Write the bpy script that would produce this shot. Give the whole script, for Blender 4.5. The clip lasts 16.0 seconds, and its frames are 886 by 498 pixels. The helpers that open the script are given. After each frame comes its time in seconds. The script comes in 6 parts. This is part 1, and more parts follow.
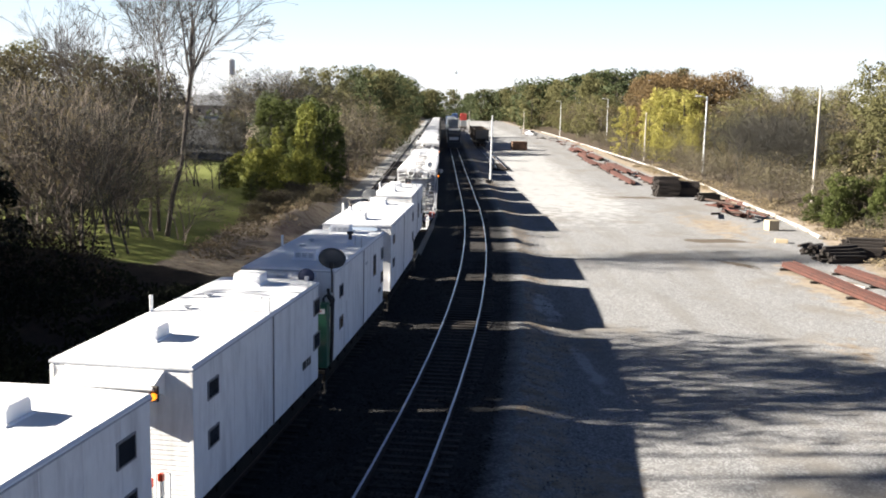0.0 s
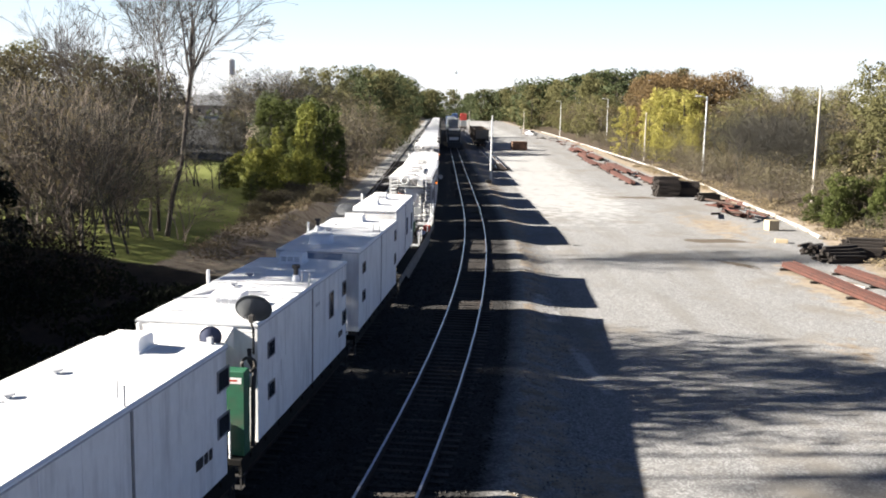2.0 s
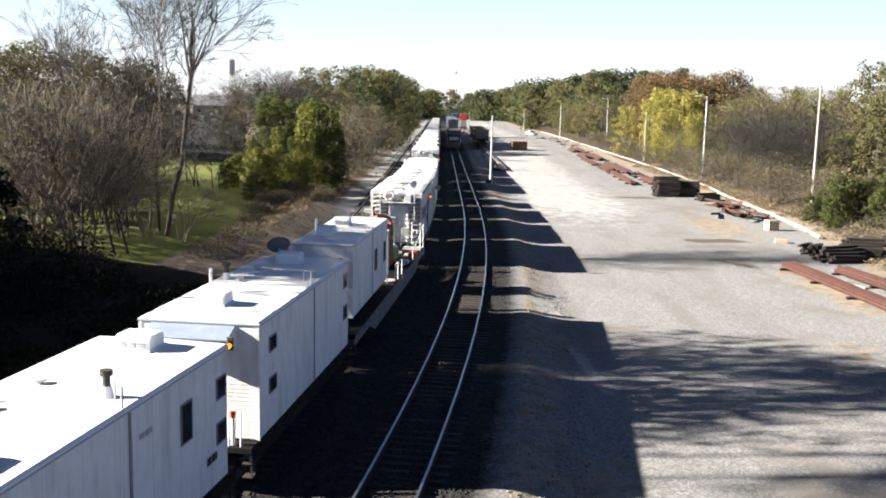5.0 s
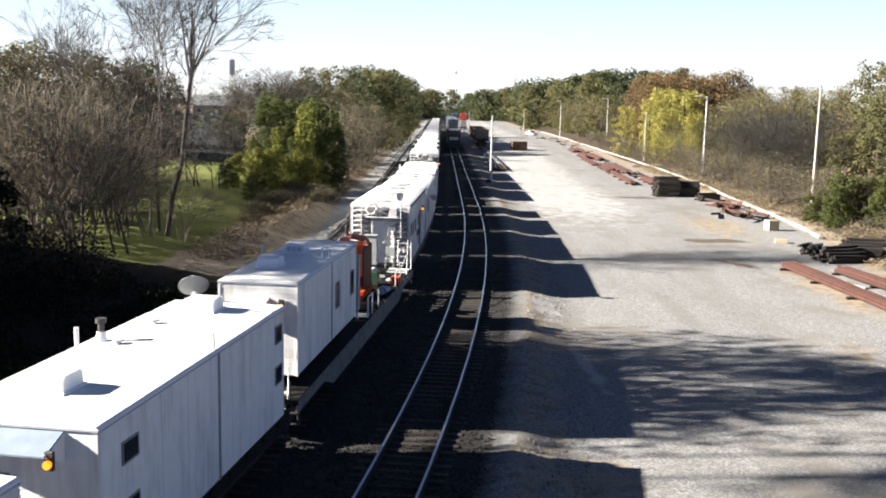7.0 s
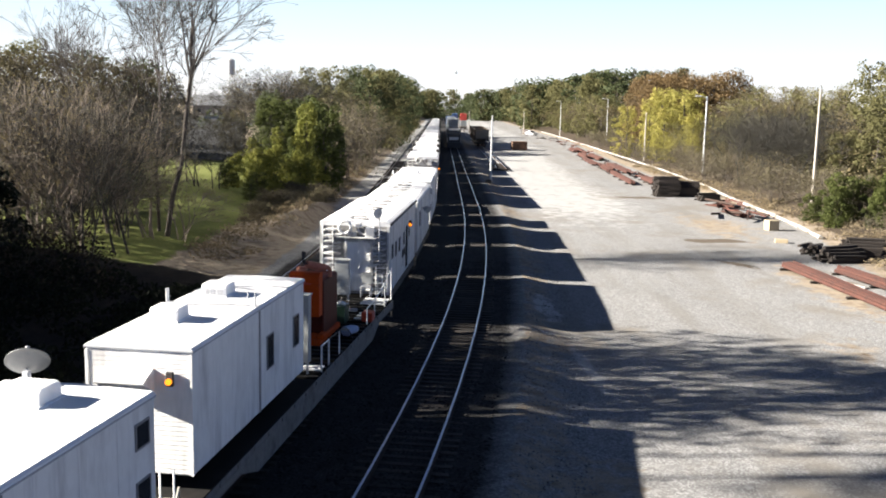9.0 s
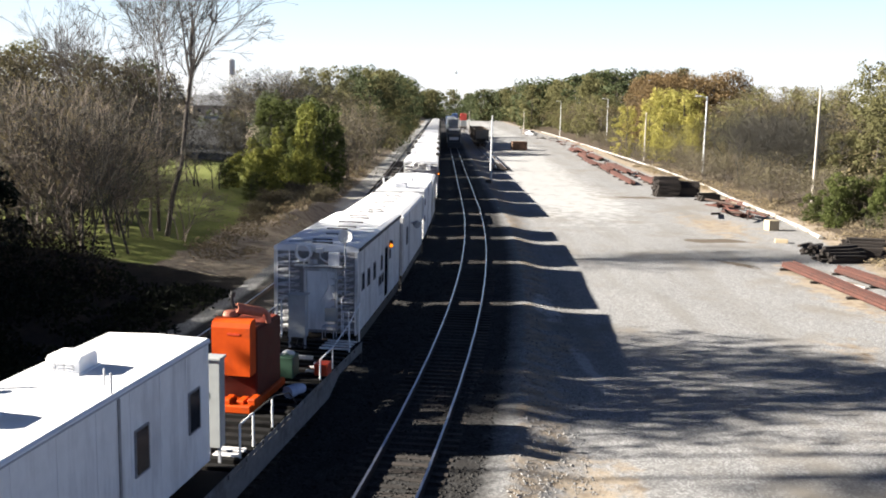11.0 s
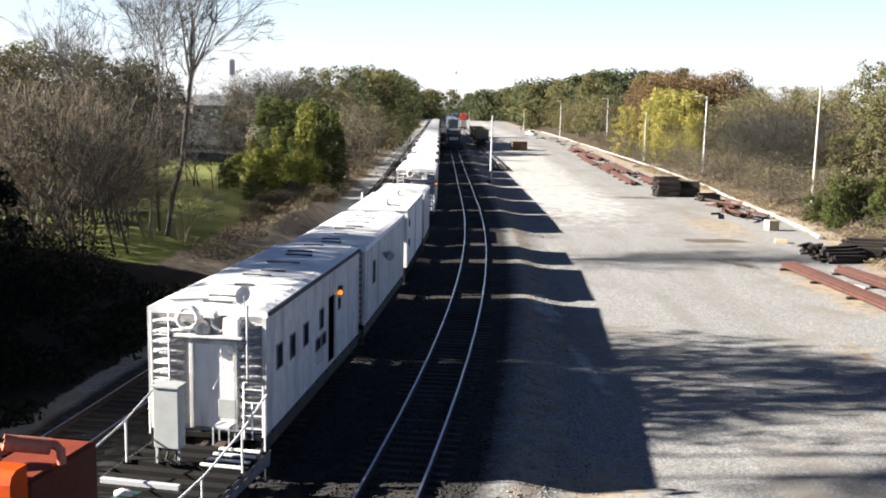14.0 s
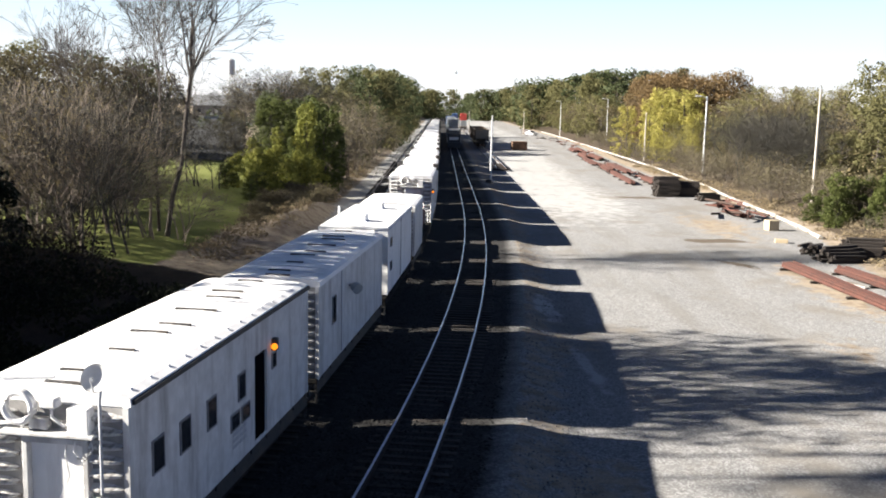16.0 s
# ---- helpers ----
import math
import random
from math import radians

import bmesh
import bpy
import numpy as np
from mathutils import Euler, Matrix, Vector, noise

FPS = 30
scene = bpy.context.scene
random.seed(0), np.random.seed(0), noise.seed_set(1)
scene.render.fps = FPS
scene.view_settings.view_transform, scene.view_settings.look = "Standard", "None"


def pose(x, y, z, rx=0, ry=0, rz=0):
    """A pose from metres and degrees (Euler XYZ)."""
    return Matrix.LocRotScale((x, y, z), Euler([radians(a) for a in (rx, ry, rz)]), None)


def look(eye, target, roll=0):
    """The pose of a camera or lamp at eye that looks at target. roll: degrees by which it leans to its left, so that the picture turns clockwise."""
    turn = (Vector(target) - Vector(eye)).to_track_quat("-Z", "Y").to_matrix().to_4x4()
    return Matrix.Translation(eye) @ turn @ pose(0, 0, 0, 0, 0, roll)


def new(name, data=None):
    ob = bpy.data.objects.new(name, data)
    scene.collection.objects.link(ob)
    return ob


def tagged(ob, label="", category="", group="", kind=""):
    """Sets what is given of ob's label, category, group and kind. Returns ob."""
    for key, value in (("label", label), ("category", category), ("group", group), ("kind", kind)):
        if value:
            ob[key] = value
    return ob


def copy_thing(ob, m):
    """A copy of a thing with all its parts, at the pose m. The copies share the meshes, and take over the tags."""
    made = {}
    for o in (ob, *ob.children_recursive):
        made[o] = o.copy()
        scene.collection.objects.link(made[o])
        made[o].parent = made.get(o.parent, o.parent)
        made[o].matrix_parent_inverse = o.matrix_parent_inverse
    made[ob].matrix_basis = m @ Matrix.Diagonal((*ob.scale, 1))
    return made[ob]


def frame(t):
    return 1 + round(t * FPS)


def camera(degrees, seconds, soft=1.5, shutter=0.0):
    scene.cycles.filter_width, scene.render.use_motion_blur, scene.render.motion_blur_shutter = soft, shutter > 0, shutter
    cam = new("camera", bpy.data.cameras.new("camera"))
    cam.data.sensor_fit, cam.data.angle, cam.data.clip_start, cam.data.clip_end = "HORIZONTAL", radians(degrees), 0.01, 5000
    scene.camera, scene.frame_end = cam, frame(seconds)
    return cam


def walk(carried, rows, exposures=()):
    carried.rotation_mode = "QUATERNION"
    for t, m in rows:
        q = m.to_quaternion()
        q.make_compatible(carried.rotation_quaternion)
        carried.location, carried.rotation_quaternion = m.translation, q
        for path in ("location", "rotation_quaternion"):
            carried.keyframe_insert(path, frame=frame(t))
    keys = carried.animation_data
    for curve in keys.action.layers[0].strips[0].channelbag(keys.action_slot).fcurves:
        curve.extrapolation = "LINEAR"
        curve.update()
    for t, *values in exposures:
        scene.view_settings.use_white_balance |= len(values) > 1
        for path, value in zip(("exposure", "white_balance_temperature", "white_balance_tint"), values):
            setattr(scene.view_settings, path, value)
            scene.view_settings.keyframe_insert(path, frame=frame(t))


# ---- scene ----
# ---- camera: stands still on the road bridge over the tracks ----
EYE = (0.0, 0.0, 9.66)
VIEW = look(EYE, (0.0, 100.0 * math.cos(radians(8.5)), EYE[2] - 100.0 * math.sin(radians(8.5))), 1.25)
cam = camera(49.52, 16.0, soft=1.9)
walk(cam, [(0.0, VIEW), (16.0, VIEW)], exposures=[(0.0, 2.2), (16.0, 2.2)])

# ---- light: low sun over the trees beside the line, clear sky ----
SUN_EL, SUN_AZ = radians(25.0), radians(5.5)
TO_SUN = Vector((-math.cos(SUN_AZ) * math.cos(SUN_EL), -math.sin(SUN_AZ) * math.cos(SUN_EL), math.sin(SUN_EL)))
world = bpy.data.worlds.new("sky")
scene.world = world
world.use_nodes = True
wn = world.node_tree.nodes
sky = wn.new("ShaderNodeTexSky")
sky.sky_type, sky.sun_disc = "NISHITA", False
sky.sun_elevation, sky.sun_rotation = SUN_EL, math.atan2(TO_SUN.x, TO_SUN.y) % (2 * math.pi)
sky.air_density, sky.dust_density, sky.ozone_density = 0.135, 0.1, 1.0
wn["Background"].inputs["Strength"].default_value = 0.063
pale = wn.new("ShaderNodeHueSaturation")
pale.inputs["Saturation"].default_value = 1.0
world.node_tree.links.new(sky.outputs[0], pale.inputs["Color"])
world.node_tree.links.new(pale.outputs[0], wn["Background"].inputs["Color"])
sun = new("sun", bpy.data.lights.new("sun", "SUN"))
sun.data.energy, sun.data.angle, sun.data.color = 5.0, radians(0.55), (1.0, 0.93, 0.83)
sun.matrix_world = look(TO_SUN * 200, (0, 0, 0))

# ---- materials ----
def mat(name, c1, c2, scale=6.0, rough=0.8, metal=0.0, c3=None, scale3=0.6, lo3=0.5, hi3=0.65, bump=0.2, bscale=None,
        stretch=(1, 1, 1), stretch3=(1, 1, 1), island=0.0, rand=0.0, glow=None, power=0.0, spec=0.5):
    m = bpy.data.materials.new(name)
    m.use_nodes = True
    nt = m.node_tree
    n, l = nt.nodes, nt.links
    p = n["Principled BSDF"]
    p.inputs["Roughness"].default_value, p.inputs["Metallic"].default_value = rough, metal
    p.inputs["Specular IOR Level"].default_value = spec
    co = n.new("ShaderNodeTexCoord")

    def noisy(s, st, detail=6.0):
        mp = n.new("ShaderNodeMapping")
        mp.inputs["Scale"].default_value = st
        l.new(co.outputs["Object"], mp.inputs["Vector"])
        t = n.new("ShaderNodeTexNoise")
        t.inputs["Scale"].default_value, t.inputs["Detail"].default_value = s, detail
        t.inputs["Roughness"].default_value = 0.62
        l.new(mp.outputs[0], t.inputs["Vector"])
        return t.outputs["Fac"]

    def mixed(fac, a, b):
        x = n.new("ShaderNodeMix")
        x.data_type = "RGBA"
        for sock, val in ((x.inputs["Factor"], fac), (x.inputs["A"], a), (x.inputs["B"], b)):
            if hasattr(val, "links"):
                l.new(val, sock)
            else:
                sock.default_value = (*val, 1) if isinstance(val, tuple) else val
        return x.outputs["Result"]

    def span(v, lo, hi):
        r = n.new("ShaderNodeMapRange")
        r.inputs["From Min"].default_value, r.inputs["From Max"].default_value = lo, hi
        l.new(v, r.inputs["Value"])
        return r.outputs["Result"]

    fine = noisy(scale, stretch)
    col = mixed(span(fine, 0.3, 0.7), c1, c2)
    if c3:
        col = mixed(span(noisy(scale3, stretch3), lo3, hi3), col, c3)
    if island or rand:
        src = n.new("ShaderNodeNewGeometry").outputs["Random Per Island"] if island else n.new("ShaderNodeObjectInfo").outputs["Random"]
        h = n.new("ShaderNodeHueSaturation")
        v = span(src, 0, 1)
        r = v.node
        k = island or rand
        r.inputs["To Min"].default_value, r.inputs["To Max"].default_value = 1 - k, 1 + k
        l.new(v, h.inputs["Value"])
        l.new(col, h.inputs["Color"])
        col = h.outputs["Color"]
    l.new(col, p.inputs["Base Color"])
    if bump:
        b = n.new("ShaderNodeBump")
        b.inputs["Strength"].default_value, b.inputs["Distance"].default_value = bump, 0.03
        l.new(noisy(bscale or scale, stretch, 4.0) if bscale else fine, b.inputs["Height"])
        l.new(b.outputs[0], p.inputs["Normal"])
    if glow:
        p.inputs["Emission Color"].default_value, p.inputs["Emission Strength"].default_value = (*glow, 1), power
    return m


M_WHITE = mat("white_painted_steel", (0.78, 0.78, 0.77), (0.70, 0.70, 0.69), 3.0, 0.55, c3=(0.40, 0.39, 0.385), scale3=0.9,
              lo3=0.48, hi3=0.80, stretch3=(2.2, 2.2, 0.35), bump=0.05)
M_ROOF = mat("white_roof_coating", (0.82, 0.82, 0.82), (0.74, 0.75, 0.76), 1.6, 0.6, c3=(0.56, 0.56, 0.55), scale3=0.8, lo3=0.56, hi3=0.85, bump=0.08)
M_GALV = mat("blue_grey_sheet_metal", (0.25, 0.30, 0.37), (0.19, 0.235, 0.30), 3, 0.5, bump=0.05)
M_TRIM = mat("grey_trim", (0.42, 0.43, 0.45), (0.32, 0.33, 0.35), 9, 0.5, bump=0.05)
M_FRAME = mat("dull_aluminium_frame", (0.20, 0.20, 0.21), (0.14, 0.14, 0.15), 6, 0.5, bump=0.0)
M_BLACK = mat("black_weathered_steel", (0.018, 0.018, 0.02), (0.035, 0.032, 0.03), 8, 0.7, c3=(0.07, 0.055, 0.04), scale3=1.5, lo3=0.5, hi3=0.75)
M_GLASS = mat("dark_window_glass", (0.02, 0.022, 0.026), (0.03, 0.032, 0.036), 3, 0.12, bump=0.02)
# Grimy grey with the rib recesses' shade put in; also the seam strips.
M_GRIMESHADE = mat("grimy_sheet_with_recess_shade", (0.30, 0.293, 0.285), (0.18, 0.176, 0.172), 4, 0.8, bump=0.1)
M_GREYCAR = mat("weathered_boxcar_paint", (0.64, 0.64, 0.63), (0.48, 0.48, 0.47), 3.0, 0.6, c3=(0.24, 0.225, 0.21), scale3=1.1,
                lo3=0.48, hi3=0.78, stretch3=(2.2, 2.2, 0.35), bump=0.08)
M_ORANGE = mat("orange_enamel", (0.50, 0.062, 0.002), (0.42, 0.046, 0.002), 4, 0.6, spec=0.15, c3=(0.22, 0.04, 0.012), scale3=1.6, lo3=0.55, hi3=0.8, bump=0.04)
M_SALMON = mat("heat_faded_orange_pipe", (0.50, 0.17, 0.10), (0.34, 0.11, 0.065), 7, 0.7, bump=0.1)
M_BRICKRED = mat("dull_brick_red_enamel", (0.19, 0.036, 0.018), (0.13, 0.025, 0.013), 5, 0.65, spec=0.2, bump=0.05)
M_GREEN = mat("green_enamel", (0.025, 0.12, 0.065), (0.02, 0.09, 0.05), 5, 0.45, c3=(0.06, 0.09, 0.06), scale3=1.4, bump=0.04)
# Generator orange with its side's shade put into the colour; the tank shares it.
M_SHADERED = mat("shade_dark_red_brown_enamel", (0.095, 0.011, 0.004), (0.060, 0.008, 0.0035), 3, 0.6, spec=0.2, c3=(0.07, 0.018, 0.01), scale3=1.8, lo3=0.45, hi3=0.7, bump=0.05)
M_BOTTLE = mat("dark_green_enamel", (0.02, 0.06, 0.035), (0.014, 0.04, 0.025), 5, 0.5, bump=0.04)
M_CABINET = mat("light_grey_cabinet", (0.33, 0.345, 0.345), (0.28, 0.295, 0.295), 4, 0.5, bump=0.04)
M_RED = mat("red_plastic", (0.5, 0.05, 0.015), (0.4, 0.038, 0.013), 6, 0.4, bump=0.03)
M_BLUEBAG = mat("pale_blue_tarp", (0.35, 0.42, 0.55), (0.25, 0.32, 0.46), 5, 0.6, bump=0.3)
M_STRIPE_W = mat("white_plate", (0.75, 0.75, 0.74), (0.68, 0.68, 0.67), 5, 0.5, bump=0.0)
M_DISH = mat("grey_dish", (0.085, 0.09, 0.095), (0.065, 0.07, 0.075), 5, 0.5, bump=0.02)
M_GREYDISH = mat("pale_grey_dish", (0.14, 0.145, 0.15), (0.11, 0.115, 0.12), 5, 0.5, bump=0.02)
# The dish's blue shade is put into its colour.
M_SHADEDISH = mat("shade_blue_dish", (0.032, 0.04, 0.08), (0.026, 0.033, 0.065), 5, 0.5, bump=0.02)
M_AMBER = mat("lit_amber_lens", (0.8, 0.22, 0.015), (0.75, 0.19, 0.012), 5, 0.3, glow=(1.0, 0.25, 0.012), power=0.42, bump=0.0)
# Near-black: the decks' shade beside the modules is put into this colour.
M_DECK = mat("grimy_shade_dark_steel", (0.007, 0.0066, 0.0064), (0.004, 0.0039, 0.0038), 5, 0.9, c3=(0.016, 0.013, 0.011), spec=0.2, scale3=1.2, lo3=0.48, hi3=0.75)
M_LDECK = mat("grey_flatcar_sill", (0.17, 0.17, 0.166), (0.10, 0.10, 0.097), 4, 0.75, c3=(0.05, 0.045, 0.04), scale3=1.5, lo3=0.5, hi3=0.75)
M_STEPPAINT = mat("worn_tan_step_paint", (0.42, 0.40, 0.36), (0.30, 0.285, 0.255), 6, 0.7, c3=(0.14, 0.12, 0.10), scale3=2.5, lo3=0.5, hi3=0.75)
M_RAILTOP = mat("polished_rail_head", (0.62, 0.63, 0.66), (0.50, 0.51, 0.55), 5, 0.28, 0.95, bump=0.02)
M_RUST = mat("rusty_steel", (0.042, 0.024, 0.017), (0.026, 0.015, 0.011), 9, 0.85, c3=(0.058, 0.030, 0.020), scale3=1.5, bump=0.3)
M_REDRUST = mat("red_rusty_rail", (0.085, 0.029, 0.019), (0.050, 0.019, 0.014), 6, 0.85, c3=(0.04, 0.017, 0.013), scale3=1.1, bump=0.3, rand=0.25)
M_TIE = mat("creosoted_tie", (0.018, 0.014, 0.012), (0.034, 0.027, 0.022), 12, 0.9, stretch=(0.6, 4, 4), bump=0.4, rand=0.55)
M_POLE = mat("galvanised_pole", (0.55, 0.56, 0.56), (0.44, 0.45, 0.45), 5, 0.5, 0.2, bump=0.04)
M_WOODPOLE = mat("bleached_wood_pole", (0.42, 0.39, 0.34), (0.30, 0.27, 0.23), 10, 0.9, stretch=(3, 3, 0.4), bump=0.3)
M_PIPE = mat("white_pipe", (0.42, 0.42, 0.41), (0.30, 0.295, 0.28), 3, 0.8, c3=(0.15, 0.12, 0.09), scale3=0.5, lo3=0.5, hi3=0.6, bump=0.2)
M_BARK = mat("grey_bark", (0.075, 0.062, 0.052), (0.042, 0.035, 0.030), 7, 0.95, stretch=(2, 2, 0.5), bump=0.5)
M_TWIG = mat("brown_twigs", (0.036, 0.034, 0.027), (0.019, 0.0182, 0.015), 2, 0.95, bump=0.0)
M_PALEBARK = mat("pale_sapling_bark", (0.19, 0.155, 0.125), (0.11, 0.09, 0.073), 3, 0.95, bump=0.0)
M_SKEIN = mat("grey_twigs", (0.110, 0.092, 0.074), (0.060, 0.050, 0.042), 2, 0.95, bump=0.0)


def leafmat(name, c1, c2, isl=0.22):
    m = mat(name, c1, c2, 0.35, 0.65, bump=0.0, island=isl, spec=0.12)
    n, l = m.node_tree.nodes, m.node_tree.links
    thin = n.new("ShaderNodeBsdfTranslucent")
    both = n.new("ShaderNodeMixShader")
    both.inputs[0].default_value = 0.35
    l.new(n["Principled BSDF"].inputs["Base Color"].links[0].from_socket, thin.inputs["Color"])
    l.new(n["Principled BSDF"].outputs[0], both.inputs[1])
    l.new(thin.outputs[0], both.inputs[2])
    l.new(both.outputs[0], n["Material Output"].inputs["Surface"])
    return m


M_OLIVE = leafmat("olive_leaves", (0.150, 0.140, 0.060), (0.085, 0.085, 0.040))
M_LGREEN = leafmat("bright_green_leaves", (0.240, 0.240, 0.055), (0.095, 0.110, 0.028))
M_MGREEN = leafmat("mid_green_leaves", (0.090, 0.104, 0.030), (0.036, 0.047, 0.016))
M_DGREEN = leafmat("dark_green_leaves", (0.085, 0.100, 0.045), (0.050, 0.062, 0.030))
M_YELLOW = leafmat("yellow_autumn_leaves", (0.36, 0.32, 0.085), (0.23, 0.22, 0.065))
M_RUSSET = leafmat("russet_autumn_leaves", (0.190, 0.125, 0.058), (0.120, 0.088, 0.046))
M_BROWNISH = leafmat("olive_brown_leaves", (0.185, 0.150, 0.078), (0.110, 0.092, 0.052))
# Near-black: the bank's deep shade is put into these leaves.
M_SHADELEAF = leafmat("shade_dark_leaves", (0.015, 0.018, 0.009), (0.008, 0.010, 0.006))
M_UMBER = leafmat("umber_dead_leaves", (0.050, 0.042, 0.029), (0.027, 0.023, 0.017))
M_TAN = leafmat("tan_dry_leaves", (0.160, 0.140, 0.086), (0.090, 0.079, 0.050))
M_FADED = leafmat("faded_yellow_green_leaves", (0.22, 0.205, 0.085), (0.12, 0.108, 0.055))
M_DULL = leafmat("dull_brown_olive_leaves", (0.110, 0.092, 0.050), (0.066, 0.058, 0.034))
M_WEED = leafmat("dry_weeds", (0.25, 0.20, 0.125), (0.15, 0.12, 0.078))


# ---- mesh building ----
class G:
    """Collects faces for one mesh."""

    def __init__(self):
        self.v, self.f, self.s = [], [], []

    def add(self, vs, fs, smooth=False):
        o = len(self.v)
        self.v += [tuple(p) for p in vs]
        self.f += [tuple(i + o for i in q) for q in fs]
        self.s += [smooth] * len(fs)
        return self

    def box(self, x0, x1, y0, y1, z0, z1, b=0.0):
        if not b:
            vs = [(x, y, z) for z in (z0, z1) for y in (y0, y1) for x in (x0, x1)]
            return self.add(vs, [(0, 2, 3, 1), (4, 5, 7, 6), (0, 1, 5, 4), (2, 6, 7, 3), (0, 4, 6, 2), (1, 3, 7, 5)])
        rings = []
        for z, k in ((z0, b), (z0 + b, 0), (z1 - b, 0), (z1, b)):
            xa, xb, ya, yb = x0 + k, x1 - k, y0 + k, y1 - k
            c = b if k == 0 else 0.3 * b
            rings.append([(xa + c, ya, z), (xb - c, ya, z), (xb, ya + c, z), (xb, yb - c, z), (xb - c, yb, z), (xa + c, yb, z), (xa, yb - c, z), (xa, ya + c, z)])
        vs = [p for r in rings for p in r]
        fs = [tuple(range(7, -1, -1)), tuple(range(24, 32))]
        for k in range(3):
            for i in range(8):
                j = (i + 1) % 8
                fs.append((k * 8 + i, k * 8 + j, k * 8 + 8 + j, k * 8 + 8 + i))
        return self.add(vs, fs)

    def tube(self, pts, r, n=6, r2=None, caps=True):
        pts = [Vector(p) for p in pts]
        vs, fs, m = [], [], len(pts)
        for i, p in enumerate(pts):
            d = (pts[min(i + 1, m - 1)] - pts[max(i - 1, 0)]).normalized()
            a = d.orthogonal().normalized() if abs(d.z) < 0.9 else Vector((1, 0, 0)).cross(d).normalized()
            if abs(d.z) < 0.9:
                a = Vector((0, 0, 1)).cross(d).normalized()
            c = d.cross(a)
            rr = r if r2 is None else r + (r2 - r) * i / (m - 1)
            vs += [p + (a * math.cos(2 * math.pi * k / n) + c * math.sin(2 * math.pi * k / n)) * rr for k in range(n)]
        for i in range(m - 1):
            fs += [(i * n + k, i * n + (k + 1) % n, i * n + n + (k + 1) % n, i * n + n + k) for k in range(n)]
        self.add(vs, fs, n > 4)
        if caps:
            self.add(vs[:n], [tuple(range(n - 1, -1, -1))])
            self.add(vs[-n:], [tuple(range(n))])
        return self

    def prism(self, poly, y0, y1):
        """A polygon in x and z, drawn out along y."""
        n = len(poly)
        vs = [(x, y, z) for y in (y0, y1) for x, z in poly]
        fs = [tuple(range(n)), tuple(range(2 * n - 1, n - 1, -1))]
        fs += [(i, i + n, (i + 1) % n + n, (i + 1) % n) for i in range(n)]
        return self.add(vs, fs)

    def mesh(self, name, material):
        me = bpy.data.meshes.new(name)
        me.from_pydata(self.v, [], self.f)
        me.polygons.foreach_set("use_smooth", self.s)
        me.materials.append(material)
        me.update()
        return me


def part(name, g, material, parent, label=""):
    ob = new(name, g.mesh(name, material) if isinstance(g, G) else g)
    ob.parent = parent
    if label:
        ob["label"] = label
    return ob


def root(name, m=None):
    ob = new(name)
    ob.empty_display_size = 0.3
    if m is not None:
        ob.matrix_basis = m
    return ob


# ---- the lines: a straight that runs into a left-hand bend ----
def line_b(y):
    q = max(94.0 - y, 0.0)
    q1 = min(q, 110.0)
    x = 2.551 - 0.00532 * (y - 94.0) - 0.000968 * q1 * q1 / 2 - 4.63e-6 * q1 ** 3
    return x - (q - q1) * 0.27


def line(y, off):
    """A track that runs beside track B, off metres to its right: its place and its way."""
    s = (line_b(y + 0.5) - line_b(y - 0.5))
    w = Vector((s, 1.0, 0)).normalized()
    return Vector((line_b(y), y, 0)) + Vector((w.y, -w.x, 0)) * off, w


OFF_A, OFF_C, OFF_D = -4.75, -9.55, 6.6
RAIL_Z = 0.2
# ---- ground: one sheet, with the yard, the ballast beds and the bank ----
def smooth(a, b, x):
    k = min(max((x - a) / (b - a), 0.0), 1.0)
    return k * k * (3 - 2 * k)


def yard_edge(y):
    """Where the gravel yard ends and the scrub begins."""
    return 25.0 + 7.0 * smooth(35, 95, y) + 6.0 * smooth(130, 330, y)


def ground_z(x, y):
    d = x - line_b(y)
    z = 0.0
    z -= 0.10 * max(0.0, 1 - abs(d + 2.4) / 1.0) + 0.10 * max(0.0, 1 - abs(d + 7.1) / 1.0)
    z -= 0.32 * smooth(2.4, 5.2, d)
    z += 0.07 * math.exp(-((d - 3.0) / 0.55) ** 2)
    e = yard_edge(y)
    z += 1.1 * smooth(e, e + 14, x) + 1.4 * smooth(e + 14, e + 60, x)
    z += (1.4 + 1.4 * smooth(45, 130, y)) * smooth(12.5, 24.0, -d) + 2.4 * smooth(24, 70, -d)
    z += 1.15 * math.exp(-((d + 13.2 + 1.4 * (1 - smooth(66, 90, y))) / 1.2) ** 2) * smooth(62, 74, y) * (1 - smooth(82, 92, y))
    b = 0.10 + 0.25 * smooth(12.5, 16, -d) + 0.2 * smooth(e, e + 3, x)
    z += b * 0.5 * (noise.noise((x * 0.22, y * 0.22, 1.0))) + b * 0.25 * noise.noise((x * 0.9, y * 0.9, 4.0))
    return z


def steps(cuts):
    out = []
    for a, b, n in cuts:
        out += [a + (b - a) * i / n for i in range(n)]
    return out + [cuts[-1][1]]


GX = steps([(-1500, -300, 8), (-300, -90, 14), (-90, -34, 28), (-34, -12, 36), (-12, 8, 66), (8, 34, 52), (34, 90, 28), (90, 300, 14), (300, 1500, 8)])
GY = steps([(-150, -10, 14), (-10, 12, 22), (12, 90, 150), (90, 170, 80), (170, 400, 80), (400, 900, 40), (900, 3000, 14)])
gv = [(x, y, ground_z(x, y)) for y in GY for x in GX]
nx = len(GX)
gf = [(j * nx + i, j * nx + i + 1, j * nx + nx + i + 1, j * nx + nx + i) for j in range(len(GY) - 1) for i in range(nx - 1)]
me = bpy.data.meshes.new("ground")
me.from_pydata(gv, [], gf)
